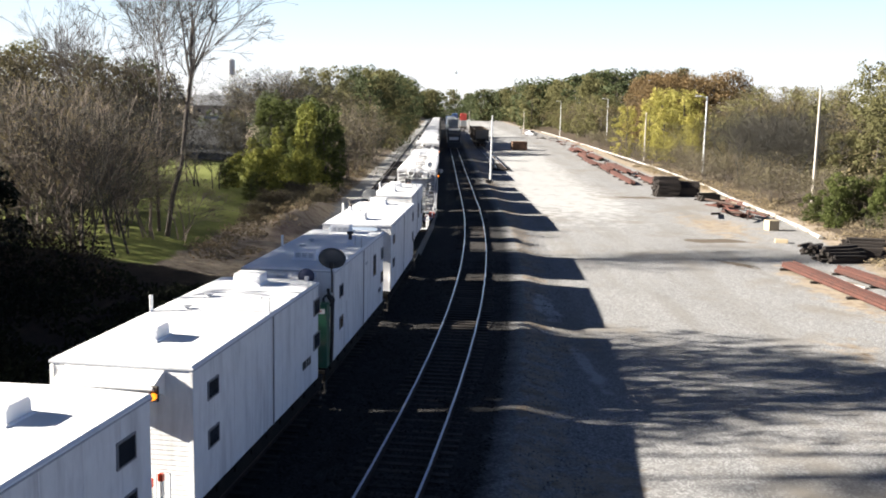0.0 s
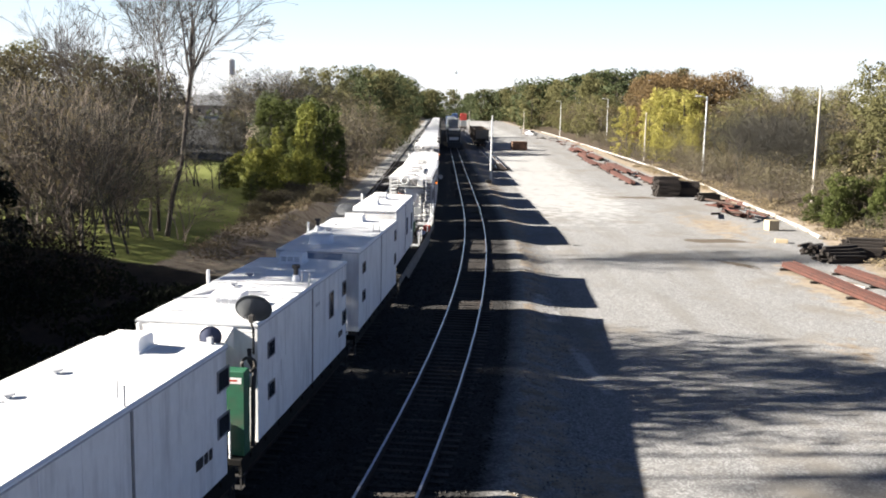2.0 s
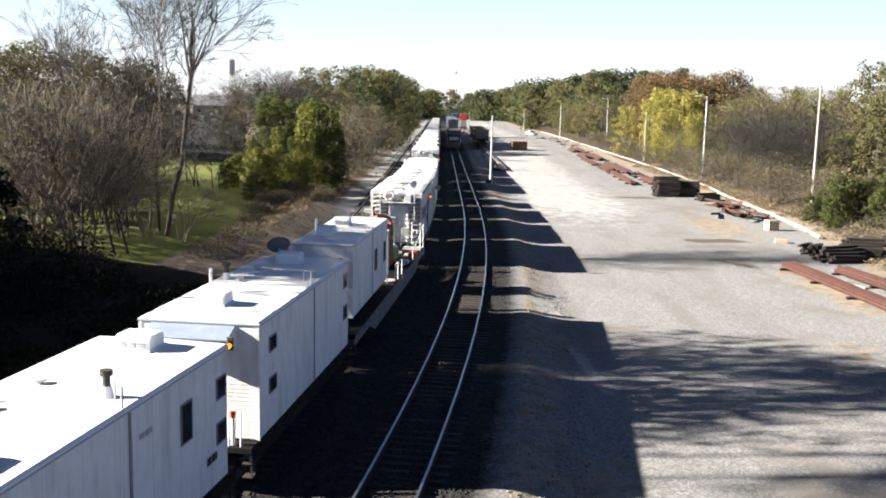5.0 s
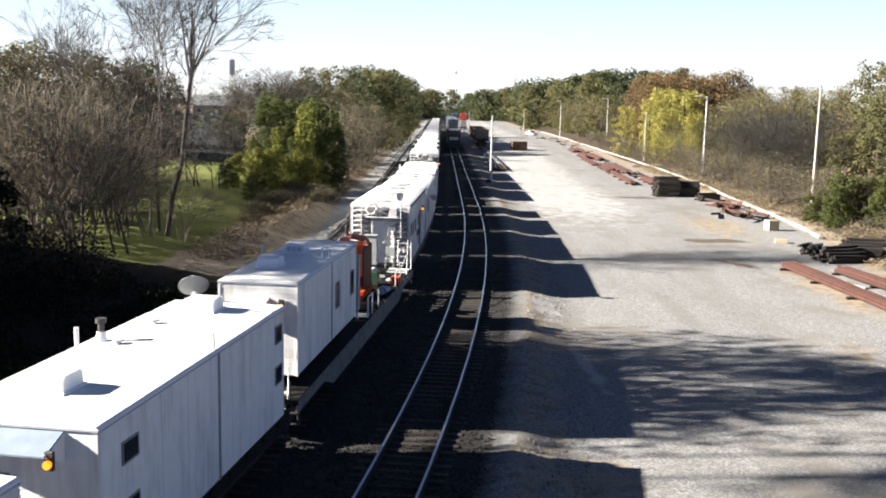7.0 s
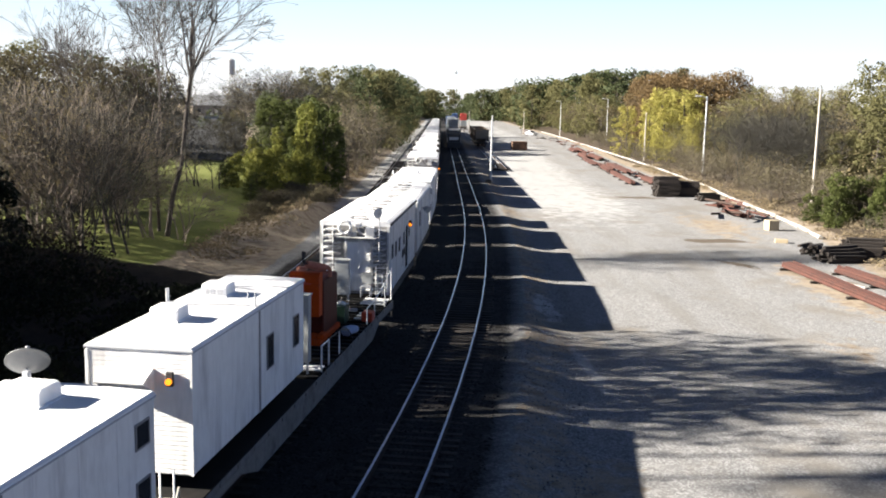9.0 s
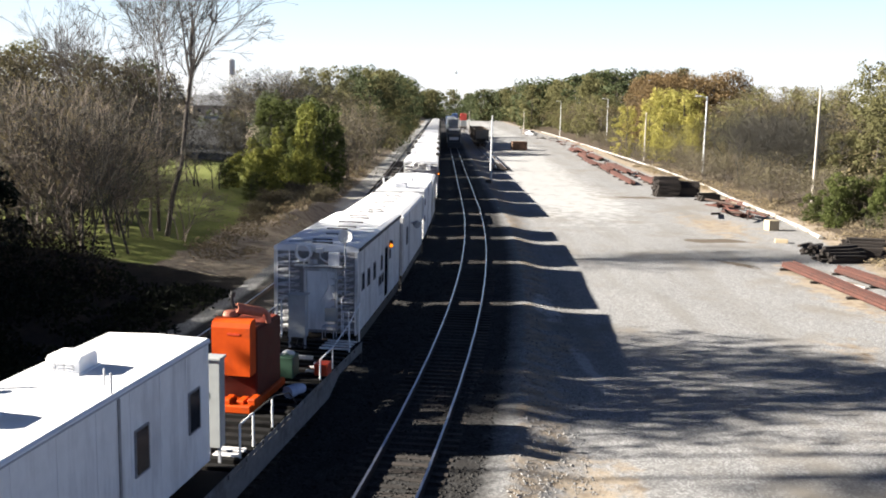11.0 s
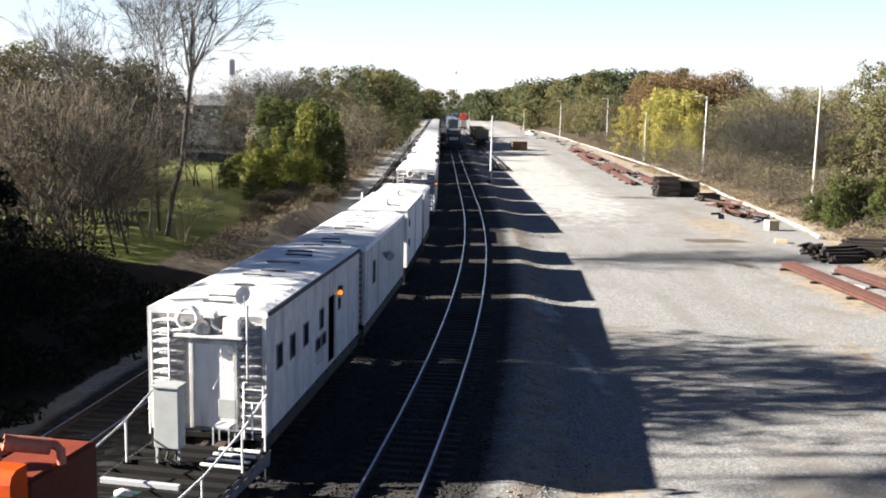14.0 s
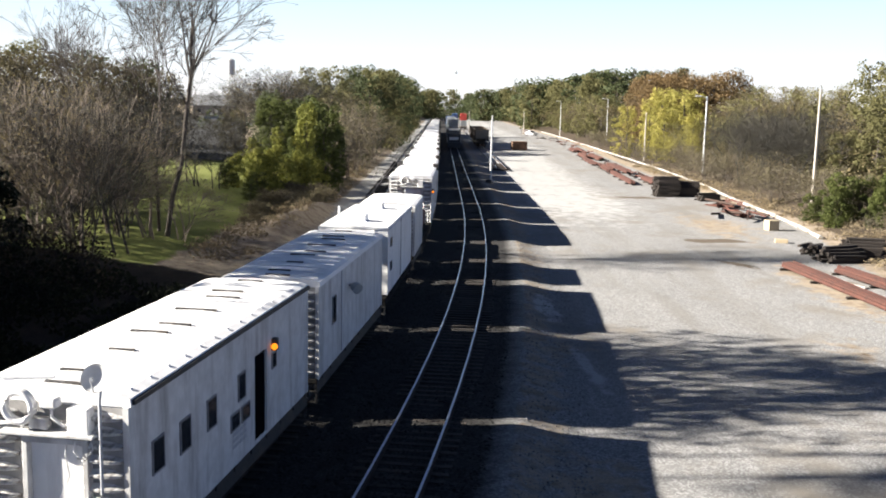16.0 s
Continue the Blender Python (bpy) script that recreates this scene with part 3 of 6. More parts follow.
def coupler(car, y, way):
    g = G().box(-0.1, 0.1, min(y, y + way * 0.5), max(y, y + way * 0.5), 0.72, 0.92, 0.02)
    g.box(-0.17, 0.17, min(y + way * 0.45, y + way * 0.72), max(y + way * 0.45, y + way * 0.72), 0.68, 0.96, 0.05)
    g.tube([(0.17, y + way * 0.1, 0.7), (0.2, y + way * 0.3, 0.45), (0.1, y + way * 0.5, 0.4)], 0.025, 5)
    part("coupler", g, M_RUST, car)


def flatcar(car, y0, y1, material, sill=0.22, dz=0.0, belly=0.0, bare_from=None):
    part("deck_plate", G().box(-1.5, 1.5, y0, y1 if bare_from is None else bare_from, 0.98, 1.14 + dz, 0.015), M_DECK, car)
    if bare_from is not None:
        beam = G().box(-1.48, 1.48, 0.0, 0.24, 0.98, 1.14 + dz, 0.012).mesh("deck_beam", M_DECK)
        y = bare_from + 0.2
        while y < y1 - 0.3:
            part("deck_beam", beam, None, car).matrix_basis = pose(0, y, 0)
            y += 0.52
    g = G()
    for s in (-1, 1):
        g.box(s * 1.46 - 0.04, s * 1.46 + 0.04, y0 + 0.02, y1 - 0.02, 0.98 - sill, 0.979)
        g.box(s * 1.504 - 0.004, s * 1.504 + 0.004, y0 + 0.02, y1 - 0.02, 0.985, 1.12 + dz)
        if belly:
            zs = [(y0 + 0.5, 0.979), (y0 + 0.5, 0.85), (y0 + 2.9, 0.85), (y0 + 4.4, 0.98 - belly), (y1 - 4.4, 0.98 - belly), (y1 - 2.9, 0.85), (y1 - 0.5, 0.85), (y1 - 0.5, 0.979)]
            vs = [(s * 1.502 + o, yy, zz) for o in (-0.012, 0.012) for yy, zz in zs]
            n = len(zs)
            g.add(vs, [tuple(range(n)), tuple(range(2 * n - 1, n - 1, -1))] + [(i, i + n, (i + 1) % n + n, (i + 1) % n) for i in range(n)])
        y = y0 + 0.6
        while y < y1 - 0.3:
            g.box(s * 1.515 - 0.03, s * 1.515 + 0.03, y, y + 0.12, 1.0, 1.1 + dz)
            y += 1.15
    part("side_sill", g, material, car)
    g = G().box(-0.35, 0.35, y0 + 0.1, y1 - 0.1, 0.62, 0.98)
    g.prism([(-0.3, 0.35), (0.3, 0.35), (0.34, 0.63), (-0.34, 0.63)], y0 + 3.2, y1 - 3.2)
    part("centre_sill", g, M_BLACK, car)
    bearer = G().box(-1.4, 1.4, 0.0, 0.08, 0.72, 0.978).mesh("cross_bearer", M_BLACK)
    y = y0 + 1.0
    while y < y1 - 0.8:
        part("cross_bearer", bearer, None, car).matrix_basis = pose(0, y, 0)
        y += 1.3
    truck(car, y0 + 1.75)
    truck(car, y1 - 1.75)
    coupler(car, y0, -1)
    coupler(car, y1, 1)
    for e, w in ((y0, -1), (y1, 1)):
        for s in (-1, 1):
            g = G()
            x0, x1 = sorted((s * 1.25, s * 1.5))
            for z in (0.38, 0.72):
                g.box(x0, x1, min(e, e - w * 0.28), max(e, e - w * 0.28), z, z + 0.03)
            for k in (0.02, 0.25):
                g.box(s * 1.47 - 0.02, s * 1.47 + 0.02, min(e - w * k, e - w * k - w * 0.03), max(e - w * k, e - w * k - w * 0.03), 0.36, 1.0)
            part("stirrup_step", g, M_BLACK, car)


def side_window(car, x, y, z, w, h, bars=1, out=1):
    g = G()
    t, d = 0.035, 0.03
    xa, xb = (x, x + d) if out > 0 else (x - d, x)
    g.box(xa, xb, y - w / 2 - t, y + w / 2 + t, z + h / 2, z + h / 2 + t)
    g.box(xa, xb, y - w / 2 - t, y + w / 2 + t, z - h / 2 - t, z - h / 2)
    g.box(xa, xb, y - w / 2 - t, y - w / 2, z - h / 2, z + h / 2)
    g.box(xa, xb, y + w / 2, y + w / 2 + t, z - h / 2, z + h / 2)
    if bars:
        g.box(xa, xb - out * 0.012 if out > 0 else xb, y - w / 2, y + w / 2, z - 0.012, z + 0.012)
    f = part("window", g, M_FRAME, car)
    part("pane", G().box(x - 0.02 * (out < 0), x + 0.02 * (out > 0) + 0.004 * out, y - w / 2, y + w / 2, z - h / 2, z + h / 2), M_GLASS, f)


def ac_unit(car, x, y, z, grille=False, flip=1, w=0.86):
    """A roof air conditioner: curb, sloping shroud, louvred face."""
    g = G().box(x - w / 2, x + w / 2, y - 0.42, y + 0.42, z, z + 0.05, 0.01)
    poly = [(-0.36, 0.05), (0.36, 0.05), (0.35, 0.27), (0.27, 0.35), (-0.27, 0.35), (-0.35, 0.28)]
    h = w / 2 - 0.04
    vs = []
    for k, sx in ((0, -h), (1, -h + 0.06), (2, h - 0.06), (3, h)):
        f = 0.96 if k in (0, 3) else 1.0
        vs += [(x + sx, y + flip * a * f, z + 0.05 + (b - 0.05) * f) for a, b in poly]
    fs = []
    for k in range(3):
        fs += [(k * 6 + i, k * 6 + 6 + i, k * 6 + 6 + (i + 1) % 6, k * 6 + (i + 1) % 6) for i in range(6)]
    fs += [tuple(range(5, -1, -1)), tuple(range(18, 24))]
    g.add(vs, fs)
    u = part("air_conditioner", g, M_ROOF, car, "white roof air conditioner")
    if grille:
        g = G()
        yy = y - 0.385
        for i in range(3):
            for j in range(3):
                xa = x - w / 2 + 0.12 + i * (w - 0.2) / 3
                za = z + 0.09 + j * 0.055
                g.box(xa, xa + (w - 0.2) / 3 - 0.05, yy - 0.006, yy + 0.02, za, za + 0.03)
        part("grille", g, M_TRIM, u)
    return u


def dish(car, x, y, z, r, mast, turn, tilt, material=None, base=None):
    g = G()
    rings, n = 6, 28
    vs, fs = [(0, 0, 0)], []
    for i in range(1, rings + 1):
        q = r * i / rings
        vs += [(q * math.cos(2 * math.pi * k / n), q * 1.0 * math.sin(2 * math.pi * k / n), 0.42 * q * q / r) for k in range(n)]
    fs += [(0, 1 + (k + 1) % n, 1 + k) for k in range(n)]
    for i in range(rings - 1):
        a = 1 + i * n
        fs += [(a + k, a + (k + 1) % n, a + n + (k + 1) % n, a + n + k) for k in range(n)]
    m = len(vs)
    vs += [(px, py, pz - 0.018) for px, py, pz in vs]
    fs += [tuple(reversed([i + m for i in q])) for q in fs]
    a = 1 + (rings - 1) * n
    fs += [(a + k, a + k + m, a + (k + 1) % n + m, a + (k + 1) % n) for k in range(n)]
    R = Matrix.Translation((x, y, z)) @ Euler((radians(tilt), 0, radians(turn))).to_matrix().to_4x4()
    g.add([R @ Vector(p) for p in vs], fs, True)
    d = part("satellite_dish", g, material or M_DISH, car, "grey oval satellite dish on a mast")
    g = G()
    c = R @ Vector((0, 0, -0.03))
    b = R @ Vector((0, 0, -0.16))
    g.tube([c, b, (b.x, b.y, b.z - 0.15), (x, y + 0.05, z - 0.4), (x, y + 0.05, z - mast)], 0.03, 8)
    g.box(b.x - 0.06, b.x + 0.06, b.y - 0.06, b.y + 0.06, b.z - 0.1, b.z + 0.08, 0.01)
    part("mast", g, base or M_TRIM, d)
    g = G()
    e = R @ Vector((0, -r * 0.25, r * 1.05))
    g.tube([R @ Vector((0, -r * 0.95, 0.36 * r)), e], 0.014, 5)
    g.tube([e, R @ Vector((0, -r * 0.18, r * 0.9))], 0.04, 8)
    part("feed_arm", g, M_TRIM, d)
    return d


def lamp(car, x, y, z):
    g = G().box(x - 0.08, x + 0.08, y - 0.03, y + 0.05, z - 0.15, z + 0.17, 0.015)
    b = part("marker_lamp", g, M_BLACK, car, "black marker lamp with a lit amber lens")
    part("lens", G().tube([(x, y - 0.10, z - 0.03), (x, y - 0.03, z - 0.03)], 0.068, 12), M_AMBER, b, "lit amber lens")
    return b


def side_lamp(car, x, y, z):
    b = part("marker_lamp", G().box(x, x + 0.14, y - 0.09, y + 0.09, z - 0.12, z + 0.2, 0.015), M_BLACK, car, "black marker lamp with a lit amber lens")
    part("lens", G().tube([(x + 0.09, y - 0.15, z), (x + 0.09, y - 0.09, z)], 0.08, 12), M_AMBER, b, "lit amber lens")


def awning(car, y, z, x0, x1, depth=0.72, drop=0.33, label="white metal hood over the end door", material=None):
    t = 0.03
    g = G().add([(x0, y, z), (x1, y, z), (x1, y - depth, z - drop), (x0, y - depth, z - drop),
                 (x0, y, z + t), (x1, y, z + t), (x1, y - depth, z - drop + t), (x0, y - depth, z - drop + t)],
                [(0, 1, 2, 3), (7, 6, 5, 4), (0, 4, 5, 1), (1, 5, 6, 2), (2, 6, 7, 3), (3, 7, 4, 0)])
    a = part("hood", g, material or M_WHITE, car, label)
    for x in (x0, x1):
        g = G()
        k = 0.02
        g.add([(x - k, y, z), (x - k, y - depth, z - drop), (x - k, y, z - drop - 0.28), (x + k, y, z), (x + k, y - depth, z - drop), (x + k, y, z - drop - 0.28)],
              [(0, 1, 2), (5, 4, 3), (0, 3, 4, 1), (1, 4, 5, 2), (2, 5, 3, 0)])
        part("gusset", g, M_WHITE, a)


def clapboard(y, x0, x1, z0, z1, way):
    g = G()
    z = z0
    while z < z1:
        h = min(0.105, z1 - z)
        ya, yb = y, y + way * 0.007
        g.add([(x0, ya, z), (x1, ya, z), (x1, yb, z), (x0, yb, z), (x0, ya, z + h), (x1, ya, z + h)],
              [(0, 1, 2, 3), (3, 2, 5, 4), (0, 3, 4), (1, 5, 2)])
        z += 0.105
    return g


def new_car(name, label, y0, y1, reach=None):
    car = tagged(root(name), label, "rail car", "cars of the passing train")
    s = (along(y0) + along(y1)) / 2
    length = along(y1) - along(y0)
    reach = reach or max(length / 2 - 1.75, 2.0)
    KEYED.append((car, s, reach))
    car.matrix_basis = car_pose(s, reach)
    return car, length / 2


TOP = 4.15


def bunk(y0, y1, seam=0.55, acs=(), vents=(), flue=None, windows=(), deck=None, name="bunk_car", label="white bunk module on a flatcar, roof air conditioners",
         hood=True, lamp_at=None, extra0=0.5, extra1=0.5, plain=False, w=1.52, top=4.15, floor=1.17, dz=0.0, pipe=0.48, hood_x=(-1.2, 0.93), hood_mat=None, hood_at=(0.14, 0.60, 0.22), tips=True, ac_w=0.86, belly=0.0):
    """A white module on a flatcar; y0, y1: its roof's ends. Places on it are metres from its near end."""
    car, h = new_car(name, label, y0, y1)
    flatcar(car, -h - extra0, h + extra1, deck or M_DECK, dz=dz, belly=belly, bare_from=h + 0.3 if belly else None)
    TOP = top
    g = G().box(-w, w, -h + 0.02, h - 0.02, floor, TOP - 0.06, 0.012)
    body = part("body", g, M_WHITE, car)
    g = G()
    poly = [(-w - 0.03, TOP - 0.085), (w + 0.03, TOP - 0.085), (w + 0.03, TOP - 0.04), (w - 0.02, TOP), (0, TOP + 0.035), (-w + 0.02, TOP), (-w - 0.03, TOP - 0.04)]
    g.prism(poly, -h, h)
    part("roof", g, M_ROOF, car, "white coated roof")
    g = G()
    for s in (-1, 1):
        g.box(s * (w + 0.036) - 0.012, s * (w + 0.036) + 0.012, -h + 0.01, h - 0.01, TOP - 0.098, TOP - 0.072)
    part("drip_edge", g, M_TRIM, car, "grey drip edge")
    part("end_flashing", G().box(-w - 0.03, w + 0.03, -h - 0.012, -h - 0.001, TOP - 0.085, TOP - 0.05), M_TRIM, car, "grey edge flashing")
    if plain:
        return car, h
    me_b = G().box(-0.008, 0.008, -0.02, 0.02, floor + 0.03, TOP - 0.14).mesh("panel_batten", M_WHITE)
    y = -h + 1.22
    while y < h - 0.3:
        if abs(y + h - seam * 2 * h) > 0.3:
            part("panel_batten", me_b, None, car).matrix_basis = pose(w + 0.001, y, 0)
        y += 1.22
    part("end_siding", clapboard(-h + 0.02, -w + 0.02, w - 0.02, floor + 0.03, TOP - 0.14, -1), M_WHITE, car)
    for s in (-1, 1):
        part("corner_post", G().box(s * (w - 0.017) - 0.033, s * (w - 0.017) + 0.033, -h - 0.006, -h + 0.06, floor, TOP - 0.13), M_WHITE, car)
    ys = -h + seam * 2 * h
    part("seam_strip", G().box(w - 0.01, w + 0.022, ys - 0.04, ys + 0.04, floor, TOP - 0.13), M_GRIMESHADE, car, "dark joint strip")
    for y, z, ww, hh in windows:
        side_window(car, w, -h + y, z, ww, hh)
    for x, y, gr, fl in acs:
        ac_unit(car, x, -h + y, TOP + 0.02, gr, fl, ac_w)
    for x, y in vents:
        v = G().tube([(x, -h + y, TOP), (x, -h + y, TOP + 0.10)], 0.06, 8).tube([(x, -h + y, TOP + 0.08), (x, -h + y, TOP + 0.12)], 0.13, 10)
        part("roof_vent", v, M_TRIM, car)
    if flue:
        x, y = flue
        y -= h
        g = G().tube([(x, y, TOP), (x, y, TOP + 0.22)], 0.14, 10, 0.09)
        f = part("flue", g, M_ROOF, car)
        g = G().tube([(x, y, TOP + 0.2), (x, y, TOP + 0.48)], 0.07, 10).tube([(x, y, TOP + 0.42), (x, y, TOP + 0.52)], 0.12, 10)
        part("cap", g, M_BLACK, f, "black flue cap")
    part("vent_pipe", G().tube([(-w + 0.06, -h + pipe * 2 * h, TOP - 0.02), (-w + 0.06, -h + pipe * 2 * h, TOP + 0.42)], 0.05, 8), M_WHITE, car)
    part("conduit", G().tube([(w - 0.06, ys - 0.12, TOP - 0.03), (w - 0.06, ys - 0.12, TOP + 0.38)], 0.022, 6), M_TRIM, car)
    part("conduit", G().tube([(w - 0.38, ys + 0.24, TOP - 0.03), (w - 0.38, ys + 0.24, TOP + 0.34)], 0.018, 6), M_TRIM, car)
    if hood:
        awning(car, -h + 0.01, TOP - hood_at[0], hood_x[0], hood_x[1], hood_at[1], hood_at[2], material=hood_mat)
        d = part("end_door", G().box(-0.95, -0.05, -h - 0.025, -h + 0.03, floor + 0.03, 3.25, 0.01), M_CABINET, car, "grey end door")
        part("door_handle", G().box(-0.2, -0.12, -h - 0.06, -h - 0.02, 2.1, 2.25, 0.01), M_BLACK, d)
    if lamp_at:
        lamp(car, lamp_at[0], -h - (0.06 if lamp_at[1] is None else lamp_at[1]), lamp_at[2])
    # steps, grab irons and brake gear on the near end of the deck
    e = -h - extra0 + 0.06
    for x, k in ((-1.3, 0.3), (1.2, -0.3)):
        part("grab_iron", G().tube([(x, e, 1.14 + dz), (x, e, 2.05), (x + k, e, 2.05), (x + k, e, 1.14 + dz)], 0.022, 6), M_WHITE, car)
    if not tips:
        for i in range(4):
            part("end_step", G().box(0.25, 1.05, e - 0.28 + 0.2 * i, e - 0.02 + 0.2 * i, 0.42 + 0.24 * i, 0.46 + 0.24 * i, 0.01), M_STEPPAINT, car, "tan steel step tread")
        for x in (0.22, 1.08):
            part("step_stringer", G().add([(x - 0.02, e - 0.3, 0.3), (x + 0.02, e - 0.3, 0.3), (x + 0.02, e + 0.5, 1.3), (x - 0.02, e + 0.5, 1.3), (x - 0.02, e - 0.3, 0.48), (x + 0.02, e - 0.3, 0.48), (x + 0.02, e + 0.5, 1.48), (x - 0.02, e + 0.5, 1.48)],
                                          [(0, 1, 2, 3), (7, 6, 5, 4), (0, 4, 5, 1), (1, 5, 6, 2), (2, 6, 7, 3), (3, 7, 4, 0)]), M_STEPPAINT, car)
        return car, h
    for x, z1 in ((0.75, 1.85), (0.98, 2.0)):
        p = part("deck_post", G().box(x - 0.05, x + 0.05, e + 0.04, e + 0.14, 1.14 + dz, z1, 0.01), M_WHITE, car)
        part("post_tip", G().box(x - 0.055, x + 0.055, e + 0.035, e + 0.145, z1 - 0.16, z1 + 0.01, 0.01), M_RED, p, "red post tip")
    return car, h


LOW = ((1.12, 3.39, 0.55, 0.35), (1.12, 2.32, 0.55, 0.35))


M_ENDRIB = mat("peeling_white_end_paint", (0.66, 0.66, 0.65), (0.46, 0.455, 0.45), 5.0, 0.65, c3=(0.17, 0.16, 0.15), scale3=3.2, lo3=0.50, hi3=0.62, bump=0.1)
M_VOID = mat("unlit_doorway", (0.006, 0.006, 0.007), (0.004, 0.004, 0.005), 3, 1.0, bump=0.0, spec=0.0)


def ribbed_end(car, y, way, w, z0, z1, single):
    """Pressed ribs in two columns beside the end doorway."""
    rows, n = 11, 7
    dz = (z1 - z0) / rows
    half = (w - 0.63) / 2
    rib = G()
    vs, fs = [], []
    for k in range(n + 1):
        x = -half + 2 * half * k / n
        s = math.sin(math.pi * min(max(k / n, 0.02), 0.98)) ** 0.5
        vs += [(x, 0, -dz * 0.36 * s), (x, way * 0.15 * s, -dz * 0.10 * s), (x, way * 0.15 * s, dz * 0.10 * s), (x, 0, dz * 0.36 * s)]
    for k in range(n):
        for q in range(3):
            a = k * 4 + q
            fs.append((a, a + 4, a + 5, a + 1) if way < 0 else (a, a + 1, a + 5, a + 4))
    rib.add(vs, fs)
    if single:
        me_rib = rib.mesh("end_rib", M_ENDRIB)
    rest = G()
    for i in range(rows):
        for c in (-0.55 - half, 0.55 + half):
            z = z0 + dz * (i + 0.5)
            if single:
                part("end_rib", me_rib, None, car).matrix_basis = pose(c, y, z)
            else:
                rest.add([(p[0] + c, p[1] + y, p[2] + z) for p in rib.v], rib.f)
    if not single:
        part("end_rib", rest, M_ENDRIB, car)["kind"] = "stuff"


def boxcar(y0, y1, windows=(), door=None, lamp_y=None, name="boxcar", label="old white boxcar with corrugated ends and ribbed roof", detail=True, top=4.42, gutter=True):
    car, h = new_car(name, label, y0, y1)
    w = 1.53
    flatcar(car, -h, h, M_BLACK, 0.3)
    part("body", G().box(-w, w, -h + 0.12, h - 0.12, 1.1, top - 0.25, 0.02), M_GREYCAR, car)
    g = G().prism([(-w - 0.04, top - 0.27), (w + 0.04, top - 0.27), (w + 0.02, top - 0.12), (w - 0.2, top - 0.06), (0, top), (-w + 0.2, top - 0.06), (-w - 0.02, top - 0.12)], -h + 0.1, h - 0.1)
    part("roof", g, M_ROOF, car, "white ribbed steel roof")
    g = G()
    n = int(2 * h / 0.78)
    for i in range(n):
        y = -h + 0.5 + i * (2 * h - 1.0) / (n - 1)
        if detail:
            rib = part("roof_rib", G().prism([(-1.42, top - 0.09), (1.42, top - 0.09), (1.38, top - 0.045), (0, top + 0.02), (-1.38, top - 0.045)], y - 0.04, y + 0.04), M_ROOF, car)
            # black bars beside some ribs stand in for the ribs' shadows
            if (i * 7) % 5 < 3:
                part("roof_strap", G().box(-0.2 - 0.15 * (i % 3), 0.55 - 0.2 * (i % 2), y - 0.13, y - 0.05, top - 0.03, top + 0.03), M_BLACK, car, "black bar standing in for a roof rib's shadow")
        else:
            g.prism([(-1.42, top - 0.09), (1.42, top - 0.09), (1.38, top - 0.02), (0, top + 0.045), (-1.38, top - 0.02)], y - 0.04, y + 0.04)
    if g.v:
        part("roof_rib", g, M_ROOF, car)["kind"] = "stuff"
    if gutter:
        part("gutter", G().box(w + 0.03, w + 0.09, -h + 0.15, h - 0.15, top - 0.24, top - 0.15), M_BLACK, car, "black gutter")
    # darker sheet behind the ribs carries the shade of their recesses
    for y in (-h + 0.115, h - 0.115):
        part("end_sheet", G().box(-w + 0.06, w - 0.06, y - 0.006, y + 0.006, 1.15, top - 0.3), M_GRIMESHADE, car)
    ribbed_end(car, -h + 0.105, -1, w, 1.2, top - 0.35, detail)
    ribbed_end(car, h - 0.12, 1, w, 1.2, top - 0.35, False)
    for y in (-h + 0.11, h - 0.11):
        for s in (-1, 1):
            part("corner_post", G().box(s * (w - 0.045) - 0.055, s * (w - 0.045) + 0.055, y - 0.06, y + 0.06, 1.1, top - 0.27), M_GREYCAR, car)
    if not detail:
        return car, h
    for y, z, ww, hh in windows:
        side_window(car, w, -h + y, z, ww, hh)
    if door:
        y, ww = door
        # flat panel, no opening; the interior's darkness is its black colour
        part("side_doorway", G().box(w - 0.02, w + 0.006, -h + y - ww / 2, -h + y + ww / 2, 1.25, 3.35), M_VOID, car, "flat black panel drawn as an open doorway")
        part("door_leaf", G().box(w + 0.012, w + 0.06, -h + y + ww / 2 + 0.03, -h + y + ww / 2 + 0.06, 1.25, 3.35), M_GREYCAR, car)
    if lamp_y is not None:
        side_lamp(car, w + 0.005, -h + lamp_y, 3.3)
    return car, h
# ---- the cars in their order, as they stand at the clip's start ----
PAIR = ((9.5, 3.42, 0.6, 0.42), (9.5, 2.38, 0.6, 0.42))
WHITE_BUNK = "white bunk module with roof air conditioners on a flatcar"
# unseen car further ahead, added for its shadow on the ground
bunk(-6.8, 4.2, plain=True, label="unseen white bunk module on a flatcar further ahead")
bunk(5.6, 16.45, acs=((-0.2, 8.9, False, 1), (-0.1, 1.9, False, 1)), windows=LOW + ((9.9, 3.4, 0.6, 0.42), (9.9, 2.35, 0.6, 0.42)), vents=((-0.7, 5), (-0.7, 6.5)), label=WHITE_BUNK)
bunk_a, ha = bunk(18.26, 28.05, 0.545, acs=((-0.33, 1.95, False, 1), (-0.26, 8.75, False, 1)), vents=((-0.69, 5.1), (-0.72, 6.7)), windows=LOW + PAIR, lamp_at=(0.95, 0.50, TOP - 0.46), label=WHITE_BUNK)
bunk_b, hb = bunk(30.04, 39.85, 0.535, acs=((0.15, 2.0, True, 1), (-0.1, 8.9, True, 1)), vents=((-0.62, 4.4), (-0.65, 6.0)), flue=(0.93, 5.55),
              windows=((1.12, 3.27, 0.5, 0.36), (1.12, 2.2, 0.5, 0.36)) + ((7.55, 3.08, 0.46, 0.78), (9.35, 3.28, 0.46, 0.42), (9.35, 2.28, 0.46, 0.42)), extra0=1.15, label="white bunk module with satellite dishes and a stove flue")
